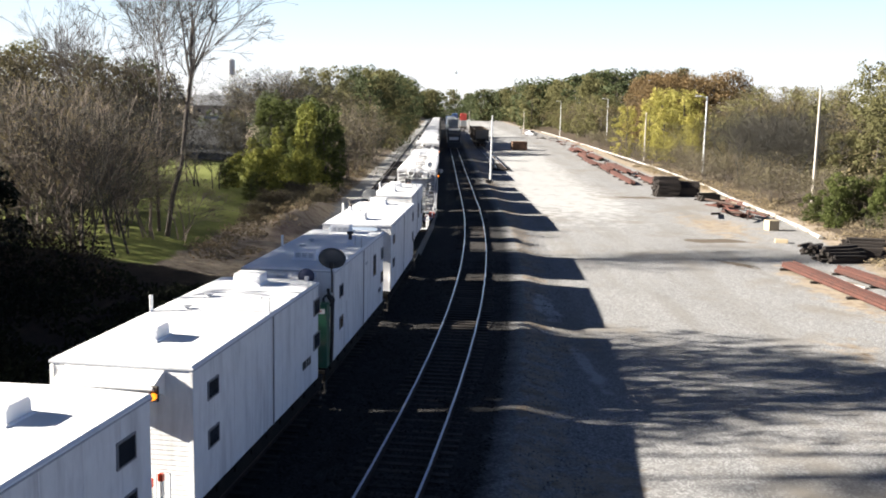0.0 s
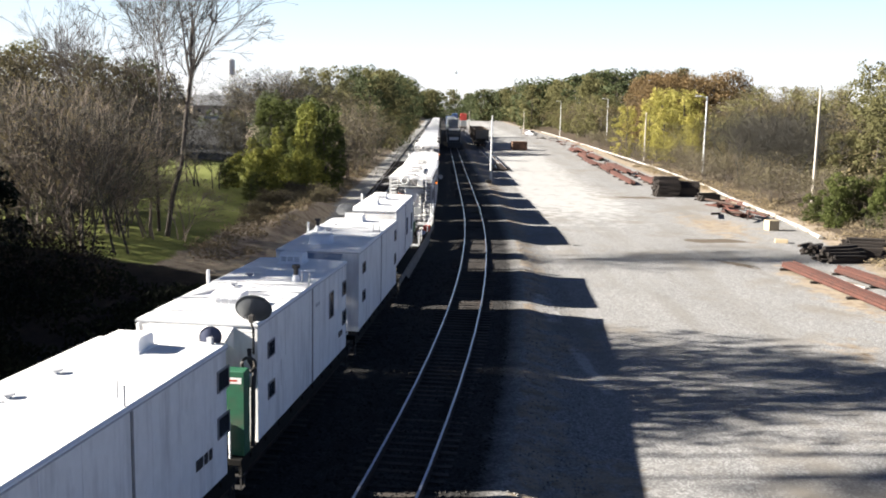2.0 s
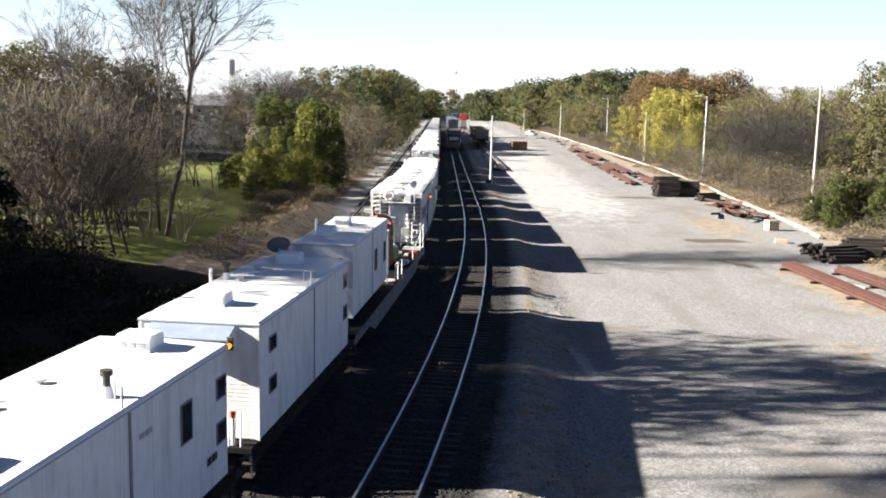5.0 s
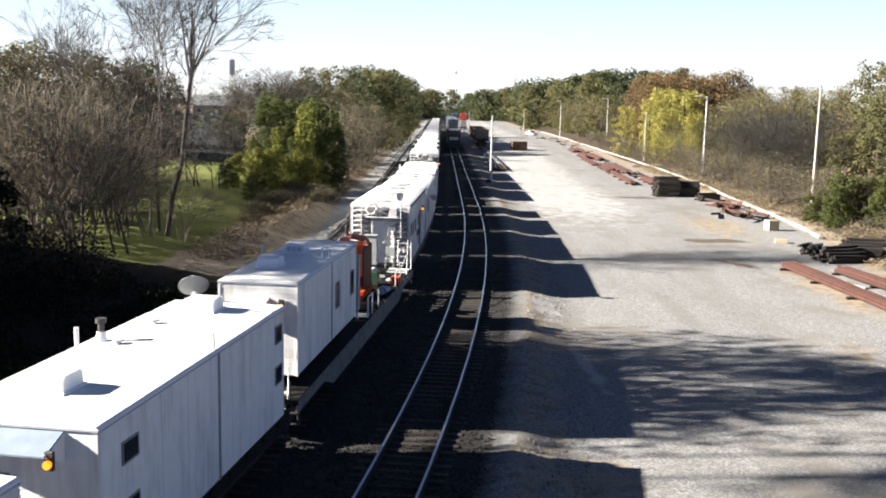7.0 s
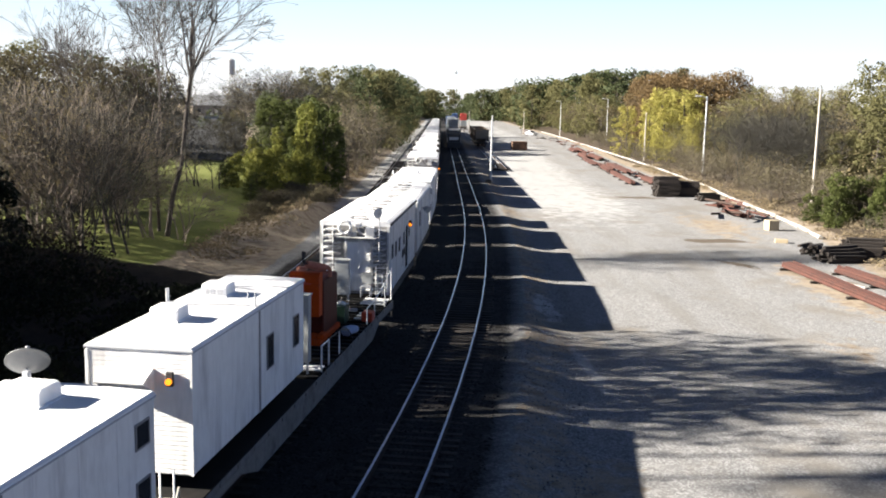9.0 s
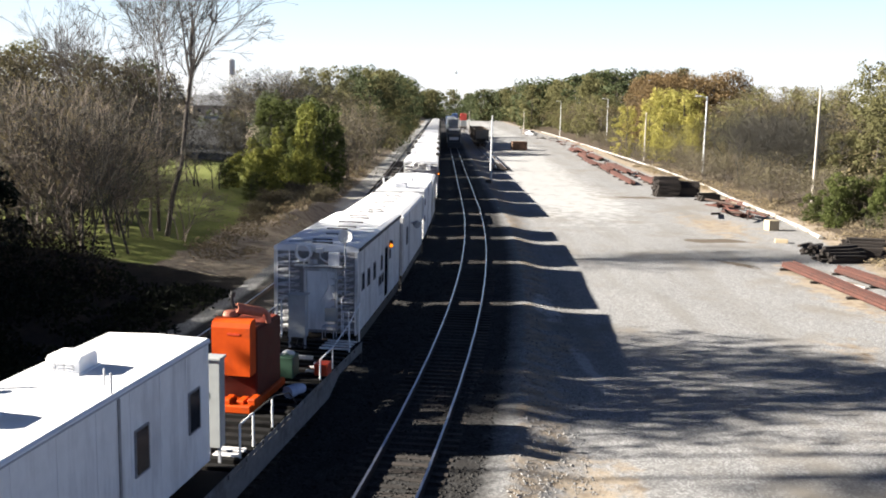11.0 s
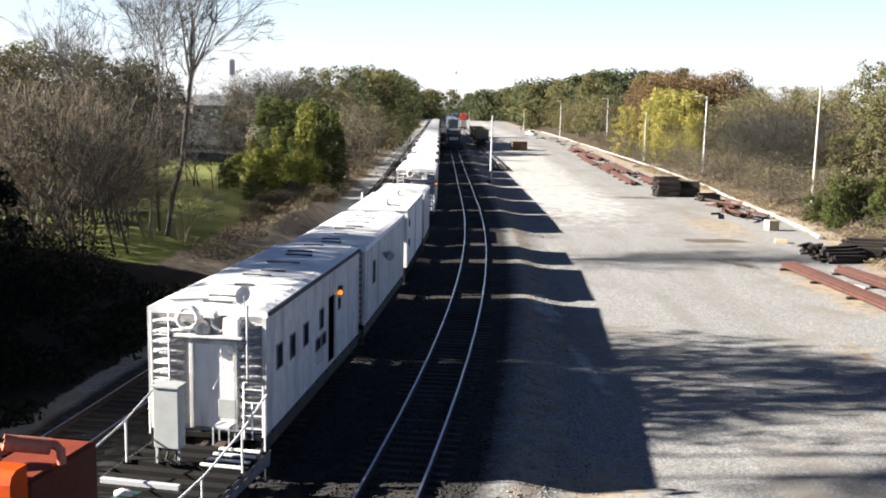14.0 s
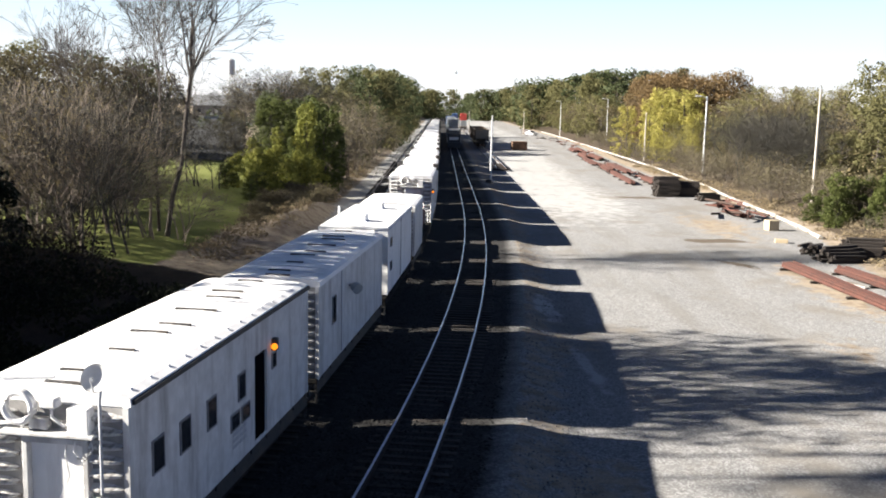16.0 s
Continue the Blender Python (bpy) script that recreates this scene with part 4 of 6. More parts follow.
dish(bunk_b, 1.51, -hb - 0.28, TOP + 0.31, 0.44, 1.0, 8, -57, None, M_BLACK)
coil = [(1.42 + 0.17 * math.cos(a * math.pi / 8), -hb - 0.34, 3.22 + 0.17 * math.sin(a * math.pi / 8)) for a in range(17)]
part("coiled_hose", G().tube(coil, 0.045, 6), M_BLACK, bunk_b, "coiled black hose")
dish(bunk_a, 1.14, ha + 0.02, TOP + 0.10, 0.25, 0.3, 20, -84, M_SHADEDISH)
part("access_hatch", G().box(1.52, 1.535, -hb + 2.0, -hb + 2.75, 2.05, 2.75, 0.004), M_WHITE, bunk_b)
bunk_c, hc = bunk(41.95, 51.95, 0.535, acs=((-0.24, 1.75, False, 1), (-0.22, 8.75, False, 1)), vents=((-0.68, 5.1), (-0.78, 7.1)), flue=(-1.18, 5.3),
              windows=LOW + ((9.4, 3.5, 0.46, 0.42), (9.4, 2.42, 0.46, 0.42)), lamp_at=(0.97, 0.50, TOP - 0.44), hood_mat=M_GALV, label="white bunk module with an amber marker lamp lit")
dish(bunk_c, -0.86, hc - 0.25, TOP + 0.34, 0.40, 0.55, 28, -50, M_GREYDISH)
bunk_d, hd = bunk(54.4, 63.0, 0.52, acs=((-0.33, 2.4, False, 1), (-0.3, 5.5, True, 1)), vents=((-0.9, 3.9),), w=1.18, top=4.3,
              windows=((5.28, 2.92, 0.5, 0.85), (7.68, 2.92, 0.5, 0.85)), lamp_at=(0.72, 0.06, 3.62), deck=M_LDECK, extra1=12.9, extra0=1.1, hood_x=(-0.75, 0.33), hood_at=(0.5, 0.5, 0.2), tips=False, ac_w=0.75, belly=0.62, floor=1.5,
              label="narrow white module and orange generator on a long flatcar")


# lettering on the sides: plain dark bars where it cannot be read
def sign_bars(car, x, y, z, rows, wide, tall, material):
    for i in range(rows):
        for k, (a, b) in enumerate(((0.0, 0.42), (0.5, 0.72), (0.8, 1.0))):
            zz = z - i * tall * 1.6
            part("lettering", G().box(x, x + 0.006, y + a * wide, y + b * wide, zz, zz + tall), material, car)


sign_bars(bunk_a, 1.531, ha - 1.75, 1.85, 1, 0.85, 0.24, M_BLACK)
sign_bars(bunk_b, 1.531, hb - 1.2, 1.75, 1, 0.55, 0.18, M_BLACK)
sign_bars(bunk_b, 1.531, -hb + 5.55, 3.4, 1, 0.5, 0.10, M_TRIM)
# green generator set on the deck before the dishes
g = part("generator_housing", G().box(0.72, 1.50, -hb - 0.9, -hb - 0.5, 1.14, 3.2, 0.02), M_GREEN, bunk_b, "green enclosed generator housing")
part("name_plate", G().box(0.80, 1.43, -hb - 0.906, -hb - 0.9, 2.90, 3.05), M_STRIPE_W, g, "white plate")
part("plate_print", G().box(0.90, 1.33, -hb - 0.909, -hb - 0.906, 2.955, 3.00), M_RED, g)
part("edge_strip", G().box(0.67, 0.718, -hb - 0.9, -hb - 0.5, 1.14, 3.2), M_STRIPE_W, g, "white edge strip")
part("hose", G().tube([(1.36, -hb - 0.1, 3.55), (1.4, -hb - 0.2, 3.3), (1.55, -hb - 0.3, 3.1), (1.58, -hb - 0.5, 2.6), (1.56, -hb - 0.45, 1.9), (1.5, -hb - 0.3, 1.2)], 0.06, 7), M_BLACK, bunk_b, "black hose")


def deck_gear(car, h):
    """What stands on the long flatcar behind the narrow module; u: metres from the module's near end."""
    def v(x, u, z):
        return (x, u - h, z)

    def bx(x0, x1, u0, u1, z0, z1, b=0.02):
        return G().box(x0, x1, u0 - h, u1 - h, z0, z1, b)

    c = part("electrical_cabinet", bx(0.54, 1.13, 9.25, 9.55, 1.5, 3.62), M_CABINET, car, "tall light grey electrical cabinet")
    part("cabinet_lid", bx(0.51, 1.16, 9.2, 9.6, 3.6, 3.66, 0.01), M_CABINET, c)
    part("label_plate", bx(0.76, 0.86, 9.24, 9.25, 2.7, 2.82, 0), M_STRIPE_W, c)
    for x in (0.6, 1.07):
        part("leg", bx(x - 0.03, x + 0.03, 9.3, 9.36, 1.14, 1.5, 0), M_TRIM, c)
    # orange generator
    body = part("generator_body", bx(-0.62, 0.48, 13.5, 15.5, 1.35, 3.30, 0.04), M_SHADERED, car, "red-brown generator body, its side's shade in the colour")
    hood = G()
    prof = [(13.05, 2.1), (13.05, 3.42), (13.1, 3.55), (13.22, 3.62), (13.5, 3.62), (13.5, 2.1)]
    n = len(prof)
    vs = [v(x, u, z) for x in (-0.64, 0.44) for u, z in prof]
    hood.add(vs, [tuple(range(n)), tuple(range(2 * n - 1, n - 1, -1))] + [(i, i + n, (i + 1) % n + n, (i + 1) % n) for i in range(n)])
    hd_ = part("radiator_hood", hood, M_ORANGE, body, "orange rounded radiator hood")
    part("raised_strip", bx(-0.2, 0.16, 13.035, 13.05, 3.22, 3.28, 0), M_RED, hd_)
    part("roof_panel", bx(-0.56, 0.42, 13.52, 15.4, 3.29, 3.33, 0.01), M_BRICKRED, body)
    part("skid_base", bx(-0.66, 0.55, 12.75, 15.7, 1.14, 1.36, 0.03), M_ORANGE, body)
    g = G()
    for k, (x, u) in enumerate(((-0.5, 12.85), (-0.15, 12.8), (0.2, 12.9), (0.5, 12.95))):
        g.box(x - 0.12, x + 0.13, u - h, u + 0.5 - h, 1.3, 1.46 + 0.05 * (k % 2), 0.04)
    part("base_bracket", g, M_ORANGE, body)
    part("tail_marker", bx(-0.72, -0.62, 13.3, 13.36, 2.75, 3.1, 0), M_RED, body)
    part("marker_panel", bx(-0.72, -0.62, 13.28, 13.3, 2.55, 2.75, 0), M_STRIPE_W, body)
    m = part("muffler", G().tube([v(-0.22, 13.85, 3.80), v(0.34, 14.3, 3.62)], 0.14, 14), M_SALMON, body, "faded salmon muffler")
    part("exhaust_elbow", G().tube([v(0.28, 14.26, 3.66), v(0.40, 14.34, 3.64), v(0.48, 14.38, 3.54), v(0.49, 14.38, 3.3)], 0.08, 10), M_SALMON, m)
    part("air_cleaner", G().tube([v(-0.42, 13.9, 3.32), v(-0.42, 13.9, 3.6)], 0.10, 12).tube([v(-0.42, 13.9, 3.58), v(-0.42, 13.9, 3.70)], 0.22, 14, 0.17), M_SALMON, body)
    part("stack_pipe", G().tube([v(-0.15, 13.88, 3.80), v(-0.30, 13.8, 3.86), v(-0.34, 13.8, 4.02), v(-0.34, 13.8, 4.22)], 0.05, 8).tube([v(-0.34, 13.8, 4.14), v(-0.30, 13.8, 4.26)], 0.075, 8), M_BLACK, body)
    # smaller boxes
    gb = part("green_box", bx(0.12, 0.6, 16.25, 16.9, 1.14, 1.8), M_BOTTLE, car, "dark green steel box with a white bundle on it")
    part("cloth", G().tube([v(0.2, 16.6, 1.83), v(0.35, 16.5, 1.93), v(0.5, 16.65, 1.83)], 0.07, 7), M_STRIPE_W, gb)
    part("fuel_box", bx(1.12, 1.55, 16.75, 17.25, 1.14, 1.52, 0.03), M_RED, car, "red-orange plastic box")
    part("tarp", G().tube([v(1.05, 14.4, 1.3), v(1.2, 14.7, 1.33), v(1.3, 15.0, 1.28)], 0.2, 9, 0.14), M_BLUEBAG, car, "pale blue tied tarp bundle")
    # second cabinet, on legs
    c = part("electrical_cabinet", bx(-0.72, -0.1, 19.85, 20.2, 1.52, 2.98), M_CABINET, car, "tall light grey electrical cabinet")
    part("cabinet_lid", bx(-0.75, -0.07, 19.8, 20.25, 2.96, 3.02, 0.01), M_CABINET, c)
    for x in (-0.68, -0.14):
        part("leg", bx(x - 0.03, x + 0.03, 19.9, 19.96, 1.14, 1.52, 0), M_TRIM, c)
    for i in range(3):
        part("cable", G().tube([v(-0.6 + 0.2 * i, 20.0, 1.52), v(-0.62 + 0.22 * i, 19.8, 1.3), v(-0.5 + 0.25 * i, 19.9, 1.17)], 0.03, 6), M_BLACK, c)
    # cross beam, small step, folded chair by the end door
    part("cross_beam", bx(-1.3, 0.55, 18.5, 18.62, 1.14, 1.26, 0.01), M_TRIM, car, "grey cross beam")
    for u in (16.9, 17.35, 17.8):
        part("step_rung", bx(0.8, 1.15, u, u + 0.1, 1.2, 1.26, 0.01), M_WHITE, car)
    s = part("chair", bx(0.05, 0.5, 21.3, 21.7, 1.55, 1.62, 0.01), M_TRIM, car, "grey folding chair by the end door")
    part("chair_back", bx(0.05, 0.5, 21.68, 21.73, 1.7, 2.2, 0.01), M_CABINET, s)
    for x in (0.07, 0.48):
        for u in (21.32, 21.68):
            part("chair_leg", bx(x - 0.015, x + 0.015, u - 0.015, u + 0.015, 1.14, 1.6, 0), M_TRIM, s)
    # handrails along the deck's edges
    for x in (-1.44, 1.42):
        posts = [v(x, u, 1.95) for u in (9.7, 10.6)]
        g = G().tube([v(x, 9.7, 1.95), v(x, 10.6, 1.95)], 0.026, 7)
        rail = part("handrail", g, M_WHITE, car, "white tubular handrail")
        for u in (9.7, 10.6):
            part("post", G().tube([v(x, u, 1.1), v(x, u, 1.95)], 0.03, 7), M_WHITE, rail)
        rail = part("handrail", G().tube([v(x, 16.4, 1.76), v(x, 17.9, 1.8), v(x, 19.9, 2.1), v(x, 21.4, 2.5)], 0.024, 7), M_TRIM if x < 0 else M_WHITE, car, "tubular deck handrail")
        for u, z in ((16.4, 1.77), (17.8, 1.8), (19.9, 2.1), (21.3, 2.48)):
            part("post", G().tube([v(x, u, 1.1), v(x, u, z)], 0.026, 7), M_WHITE, rail)
    for z in (1.92, 1.55):
        part("cross_rail", G().tube([v(-1.44, 9.72, z), v(0.68, 9.72, z)], 0.024, 6), M_WHITE, car)
    for x in (-0.75, -0.05, 0.66):
        part("rail_post", G().tube([v(x, 9.72, 1.12), v(x, 9.72, 1.94)], 0.024, 6), M_WHITE, car)
    part("curved_rail", G().tube([v(1.42, 10.6, 1.95), v(1.42, 12.2, 1.9), v(1.42, 13.4, 1.62), v(1.42, 14.0, 1.16)], 0.022, 6), M_BLACK, car, "black bent rail")
    part("rail_post", G().tube([v(1.42, 12.0, 1.12), v(1.42, 12.0, 1.9)], 0.026, 7), M_WHITE, car)
    for u in (19.95, 20.3, 20.65, 21.0):
        part("walkway_slat", bx(0.35, 1.4, u, u + 0.1, 1.15, 1.2, 0.01), M_WHITE, car)
    for k, u in enumerate((9.65, 10.0)):
        part("step_rung", bx(0.75, 1.4, u, u + 0.22, 1.16, 1.2, 0.01), M_WHITE, car)


deck_gear(bunk_d, hd)
box_e, he = boxcar(76.74, 88.1, windows=((1.2, 2.9, 0.46, 0.6), (2.45, 2.85, 0.46, 0.62), (3.85, 2.85, 0.46, 0.62), (5.7, 2.9, 0.42, 0.58), (8.1, 2.9, 0.3, 0.36), (5.25, 2.2, 0.5, 0.34), (5.95, 2.2, 0.5, 0.34)),
                  door=(7.0, 0.72), lamp_y=8.0, label="weathered white boxcar with corrugated end and ribbed roof")


def end_fittings(car, h, aerial=True):
    """Door, ladders, pipes, hose and boxes on the boxcar's near end."""
    y = -h + 0.1
    f = part("door_frame", G().box(-0.42, -0.32, y - 0.16, y + 0.03, 1.25, 3.5, 0.01).box(0.72, 0.82, y - 0.16, y + 0.03, 1.25, 3.5, 0.01).box(-0.42, 0.82, y - 0.16, y + 0.03, 3.45, 3.55, 0.01), M_GREYCAR, car)
    part("end_door", G().box(-0.32, 0.72, y - 0.02, y + 0.03, 1.25, 3.46, 0.01), M_WHITE, f, "white end door")
    part("head_shelf", G().box(-0.75, 1.0, y - 0.32, y, 3.62, 3.68, 0.01), M_GREYCAR, car)
    lad = part("ladder", G().tube([(-0.95, y - 0.14, 1.2), (-0.95, y - 0.14, 4.2)], 0.022, 6), M_WHITE, car, "white end ladder")
    part("ladder_stile", G().tube([(-1.4, y - 0.14, 1.2), (-1.4, y - 0.14, 4.2)], 0.022, 6), M_WHITE, lad)
    for i in range(8):
        part("rung", G().tube([(-1.4, y - 0.14, 1.4 + 0.37 * i), (-0.95, y - 0.14, 1.4 + 0.37 * i)], 0.016, 6), M_WHITE, lad)
    lad = part("ladder", G().tube([(0.98, y - 0.14, 1.1), (0.98, y - 0.14, 2.5), (1.48, y - 0.14, 2.5), (1.48, y - 0.14, 1.1)], 0.022, 6), M_WHITE, car, "white end ladder")
    for i in range(4):
        part("rung", G().tube([(0.98, y - 0.14, 1.3 + 0.34 * i), (1.48, y - 0.14, 1.3 + 0.34 * i)], 0.016, 6), M_WHITE, lad)
    ring = [(-0.42 + 0.27 * math.cos(a * math.pi / 9), y - 0.16, 4.1 + 0.27 * math.sin(a * math.pi / 9)) for a in range(19)]
    part("coiled_hose", G().tube(ring, 0.06, 7).tube([(p[0] * 0.97, p[1] - 0.08, p[2]) for p in ring], 0.06, 7), M_WHITE, car, "coiled white hose")
    part("junction_box", G().box(0.5, 0.9, y - 0.26, y - 0.02, 3.62, 4.15, 0.02), M_WHITE, car, "white junction box")
    part("floodlight", G().box(0.02, 0.32, y - 0.3, y - 0.05, 4.12, 4.3, 0.03), M_WHITE, car)
    part("conduit", G().tube([(0.17, y - 0.15, 4.12), (0.2, y - 0.2, 3.95), (0.42, y - 0.2, 3.8), (0.5, y - 0.15, 3.85)], 0.03, 6), M_WHITE, car)
    part("cable", G().tube([(0.6, y - 0.12, 3.62), (0.58, y - 0.2, 3.35), (0.8, y - 0.2, 3.2), (0.92, y - 0.16, 3.4), (0.86, y - 0.12, 3.62)], 0.013, 6), M_WHITE, car)
    part("cable", G().tube([(0.46, y - 0.12, 3.62), (0.42, y - 0.2, 3.3), (0.5, y - 0.2, 2.9), (0.2, y - 0.18, 2.3)], 0.010, 6), M_WHITE, car)
    part("valve_box", G().box(-0.25, 0.1, y - 0.2, y - 0.02, 3.7, 3.9, 0.02), M_GREYCAR, car)
    part("valve_pipe", G().tube([(-0.85, y - 0.12, 3.75), (-0.3, y - 0.14, 3.82), (0.1, y - 0.14, 3.75)], 0.035, 7), M_WHITE, car)
    part("pipe_riser", G().tube([(-0.42, y - 0.1, 3.55), (-0.42, y - 0.1, 3.85)], 0.03, 6), M_WHITE, car)
    if aerial:
        dish(car, 1.12, y - 0.3, 4.72, 0.25, 2.1, 6, 66, M_GREYCAR)
    part("roof_bar", G().tube([(-1.1, -h + 0.45, 4.43), (-0.1, -h + 0.55, 4.47)], 0.03, 6), M_TRIM, car)
    for x in (-1.35, 1.3):
        part("end_handrail", G().tube([(x, y - 0.45, 1.14), (x, y - 0.45, 2.1), (x + (0.2 if x < 0 else -0.2), y - 0.45, 2.1), (x + (0.2 if x < 0 else -0.2), y - 0.45, 1.14)], 0.022, 6), M_WHITE, car)
    sign_bars(car, 1.536, -h + 5.1, 1.85, 3, 0.9, 0.09, M_TRIM)


end_fittings(box_e, he)
box_f, hf = boxcar(89.2, 100.7, windows=((2.2, 2.85, 0.5, 0.85),), lamp_y=None, gutter=False, top=4.24, label="white boxcar with a side lamp and small window")
part("side_floodlight", G().tube([(1.53, -hf + 4.6, 3.2), (1.8, -hf + 4.6, 3.25)], 0.05, 8).tube([(1.75, -hf + 4.5, 3.2), (1.9, -hf + 4.35, 3.12)], 0.17, 12, 0.2), M_CABINET, box_f)
part("door_track", G().box(1.532, 1.56, -hf + 3.3, -hf + 3.36, 1.2, 3.95), M_TRIM, box_f)
bunk(102.3, 111.8, 0.5, acs=((-0.1, 2.0, False, 1), (-0.1, 7.4, False, 1)), windows=LOW, label=WHITE_BUNK)
boxcar(113.6, 119.4, detail=False, top=4.1, gutter=False, label="short white boxcar with corrugated ends")
load_car, hl = new_car("flatcar", "low flatcar carrying a red-brown steel tank", 120.0, 128.9)
flatcar(load_car, -hl, hl, M_DECK)
tank = part("tank", G().box(-1.2, 1.2, -hl + 1.0, hl - 1.2, 1.3, 2.3, 0.12), M_SHADERED, load_car, "red-brown steel tank")
for k in range(4):
    part("tank_saddle", G().box(-1.25, 1.25, -hl + 1.3 + k * 1.9, -hl + 1.5 + k * 1.9, 1.12, 1.34), M_BLACK, tank)
y = 129.5
for i in range(18):
    n = (12.6, 12.6, 16.0)[i % 3]
    far_car, hfar = boxcar(y, y + n, detail=False, top=4.5, gutter=False, label="white boxcar far along the train")
    if i == 0:
        end_fittings(far_car, hfar, False)
        side_lamp(far_car, 1.535, -hfar + 0.5, 3.3)
    for x, e in ((-1.5, hfar - 0.7), (1.5, hfar - 2.2)):
        part("roof_vent", G().box(x - 0.22, x + 0.22, e - 0.25, e + 0.25, 4.2, 4.72, 0.04), M_BLACK, far_car, "black roof vent")
    y += n + (0.9, 0.9, 2.2)[i % 3]

track(OFF_A, -60, 900, 16, 168, "train's track on shade-darkened ballast, rails and timber ties")
track(0.0, -60, 900, 14, 168, "curved railway track with shiny rails on shade-darkened ballast")
track(OFF_C, -60, 900, 20, 165, "shaded railway track beside the earth bank")
# ---- the yard: stock standing on the lines, poles, rails and timber ----
def wheels_still(thing, y, mats=None):
    g = G()
    for s in (-1, 1):
        g.box(s * 0.99 - 0.06, s * 0.99 + 0.06, -1.2, 1.2, 0.5, 0.7, 0.02)
        g.box(s * 0.99 - 0.08, s * 0.99 + 0.08, -0.3, 0.3, 0.25, 0.5, 0.02)
    t = part("truck", g, M_BLACK, thing)
    t.matrix_basis = pose(0, y, 0)
    for k in (-0.9, 0.9):
        g = G()
        g.tube([(-0.9, 0, 0), (0.9, 0, 0)], 0.07, 8)
        for s in (-1, 1):
            g.tube([(s * 0.68, 0, 0), (s * 0.81, 0, 0)], 0.46, 16)
        w = part("wheelset", g, M_RUST, t)
        w.matrix_basis = pose(0, k, 0.46)


def beside(off, y):
    p, w = line(y, off)
    return pose(p.x, p.y, RAIL_Z, 0, 0, math.degrees(math.atan2(-w.x, w.y)))


M_LOCO = mat("black_loco_paint", (0.016, 0.017, 0.02), (0.028, 0.028, 0.03), 3, 0.4, c3=(0.06, 0.055, 0.05), scale3=0.8)
M_STRIPE = mat("white_loco_paint", (0.72, 0.72, 0.70), (0.60, 0.60, 0.58), 4, 0.5)
M_CRED = mat("red_container", (0.45, 0.05, 0.04), (0.36, 0.045, 0.035), 3, 0.55, c3=(0.2, 0.05, 0.04), scale3=0.8)
M_CBLUE = mat("blue_container", (0.05, 0.13, 0.30), (0.04, 0.10, 0.24), 3, 0.55)
M_CGREY = mat("grey_container", (0.30, 0.32, 0.33), (0.24, 0.26, 0.27), 3, 0.55)
M_HOPPER = mat("weathered_hopper_steel", (0.09, 0.075, 0.06), (0.055, 0.047, 0.04), 3, 0.8, c3=(0.16, 0.12, 0.085), scale3=0.8)
M_HEND = mat("pale_hopper_end", (0.20, 0.185, 0.155), (0.14, 0.13, 0.11), 3, 0.7)
M_BROWNBOX = mat("rusty_brown_bin", (0.15, 0.085, 0.05), (0.10, 0.06, 0.04), 3, 0.8, c3=(0.22, 0.12, 0.07), scale3=0.8)
M_CAR = mat("white_car_paint", (0.55, 0.56, 0.57), (0.50, 0.51, 0.52), 2, 0.25, bump=0.0)
M_TYRE = mat("black_rubber", (0.015, 0.015, 0.015), (0.025, 0.025, 0.025), 8, 0.9)
M_CONC = mat("weathered_concrete", (0.48, 0.44, 0.36), (0.38, 0.34, 0.27), 4, 0.9, c3=(0.26, 0.22, 0.17), scale3=0.9)
M_PALEWOOD = mat("pale_sawn_timber", (0.40, 0.33, 0.22), (0.30, 0.245, 0.16), 8, 0.8, stretch=(1, 5, 5))


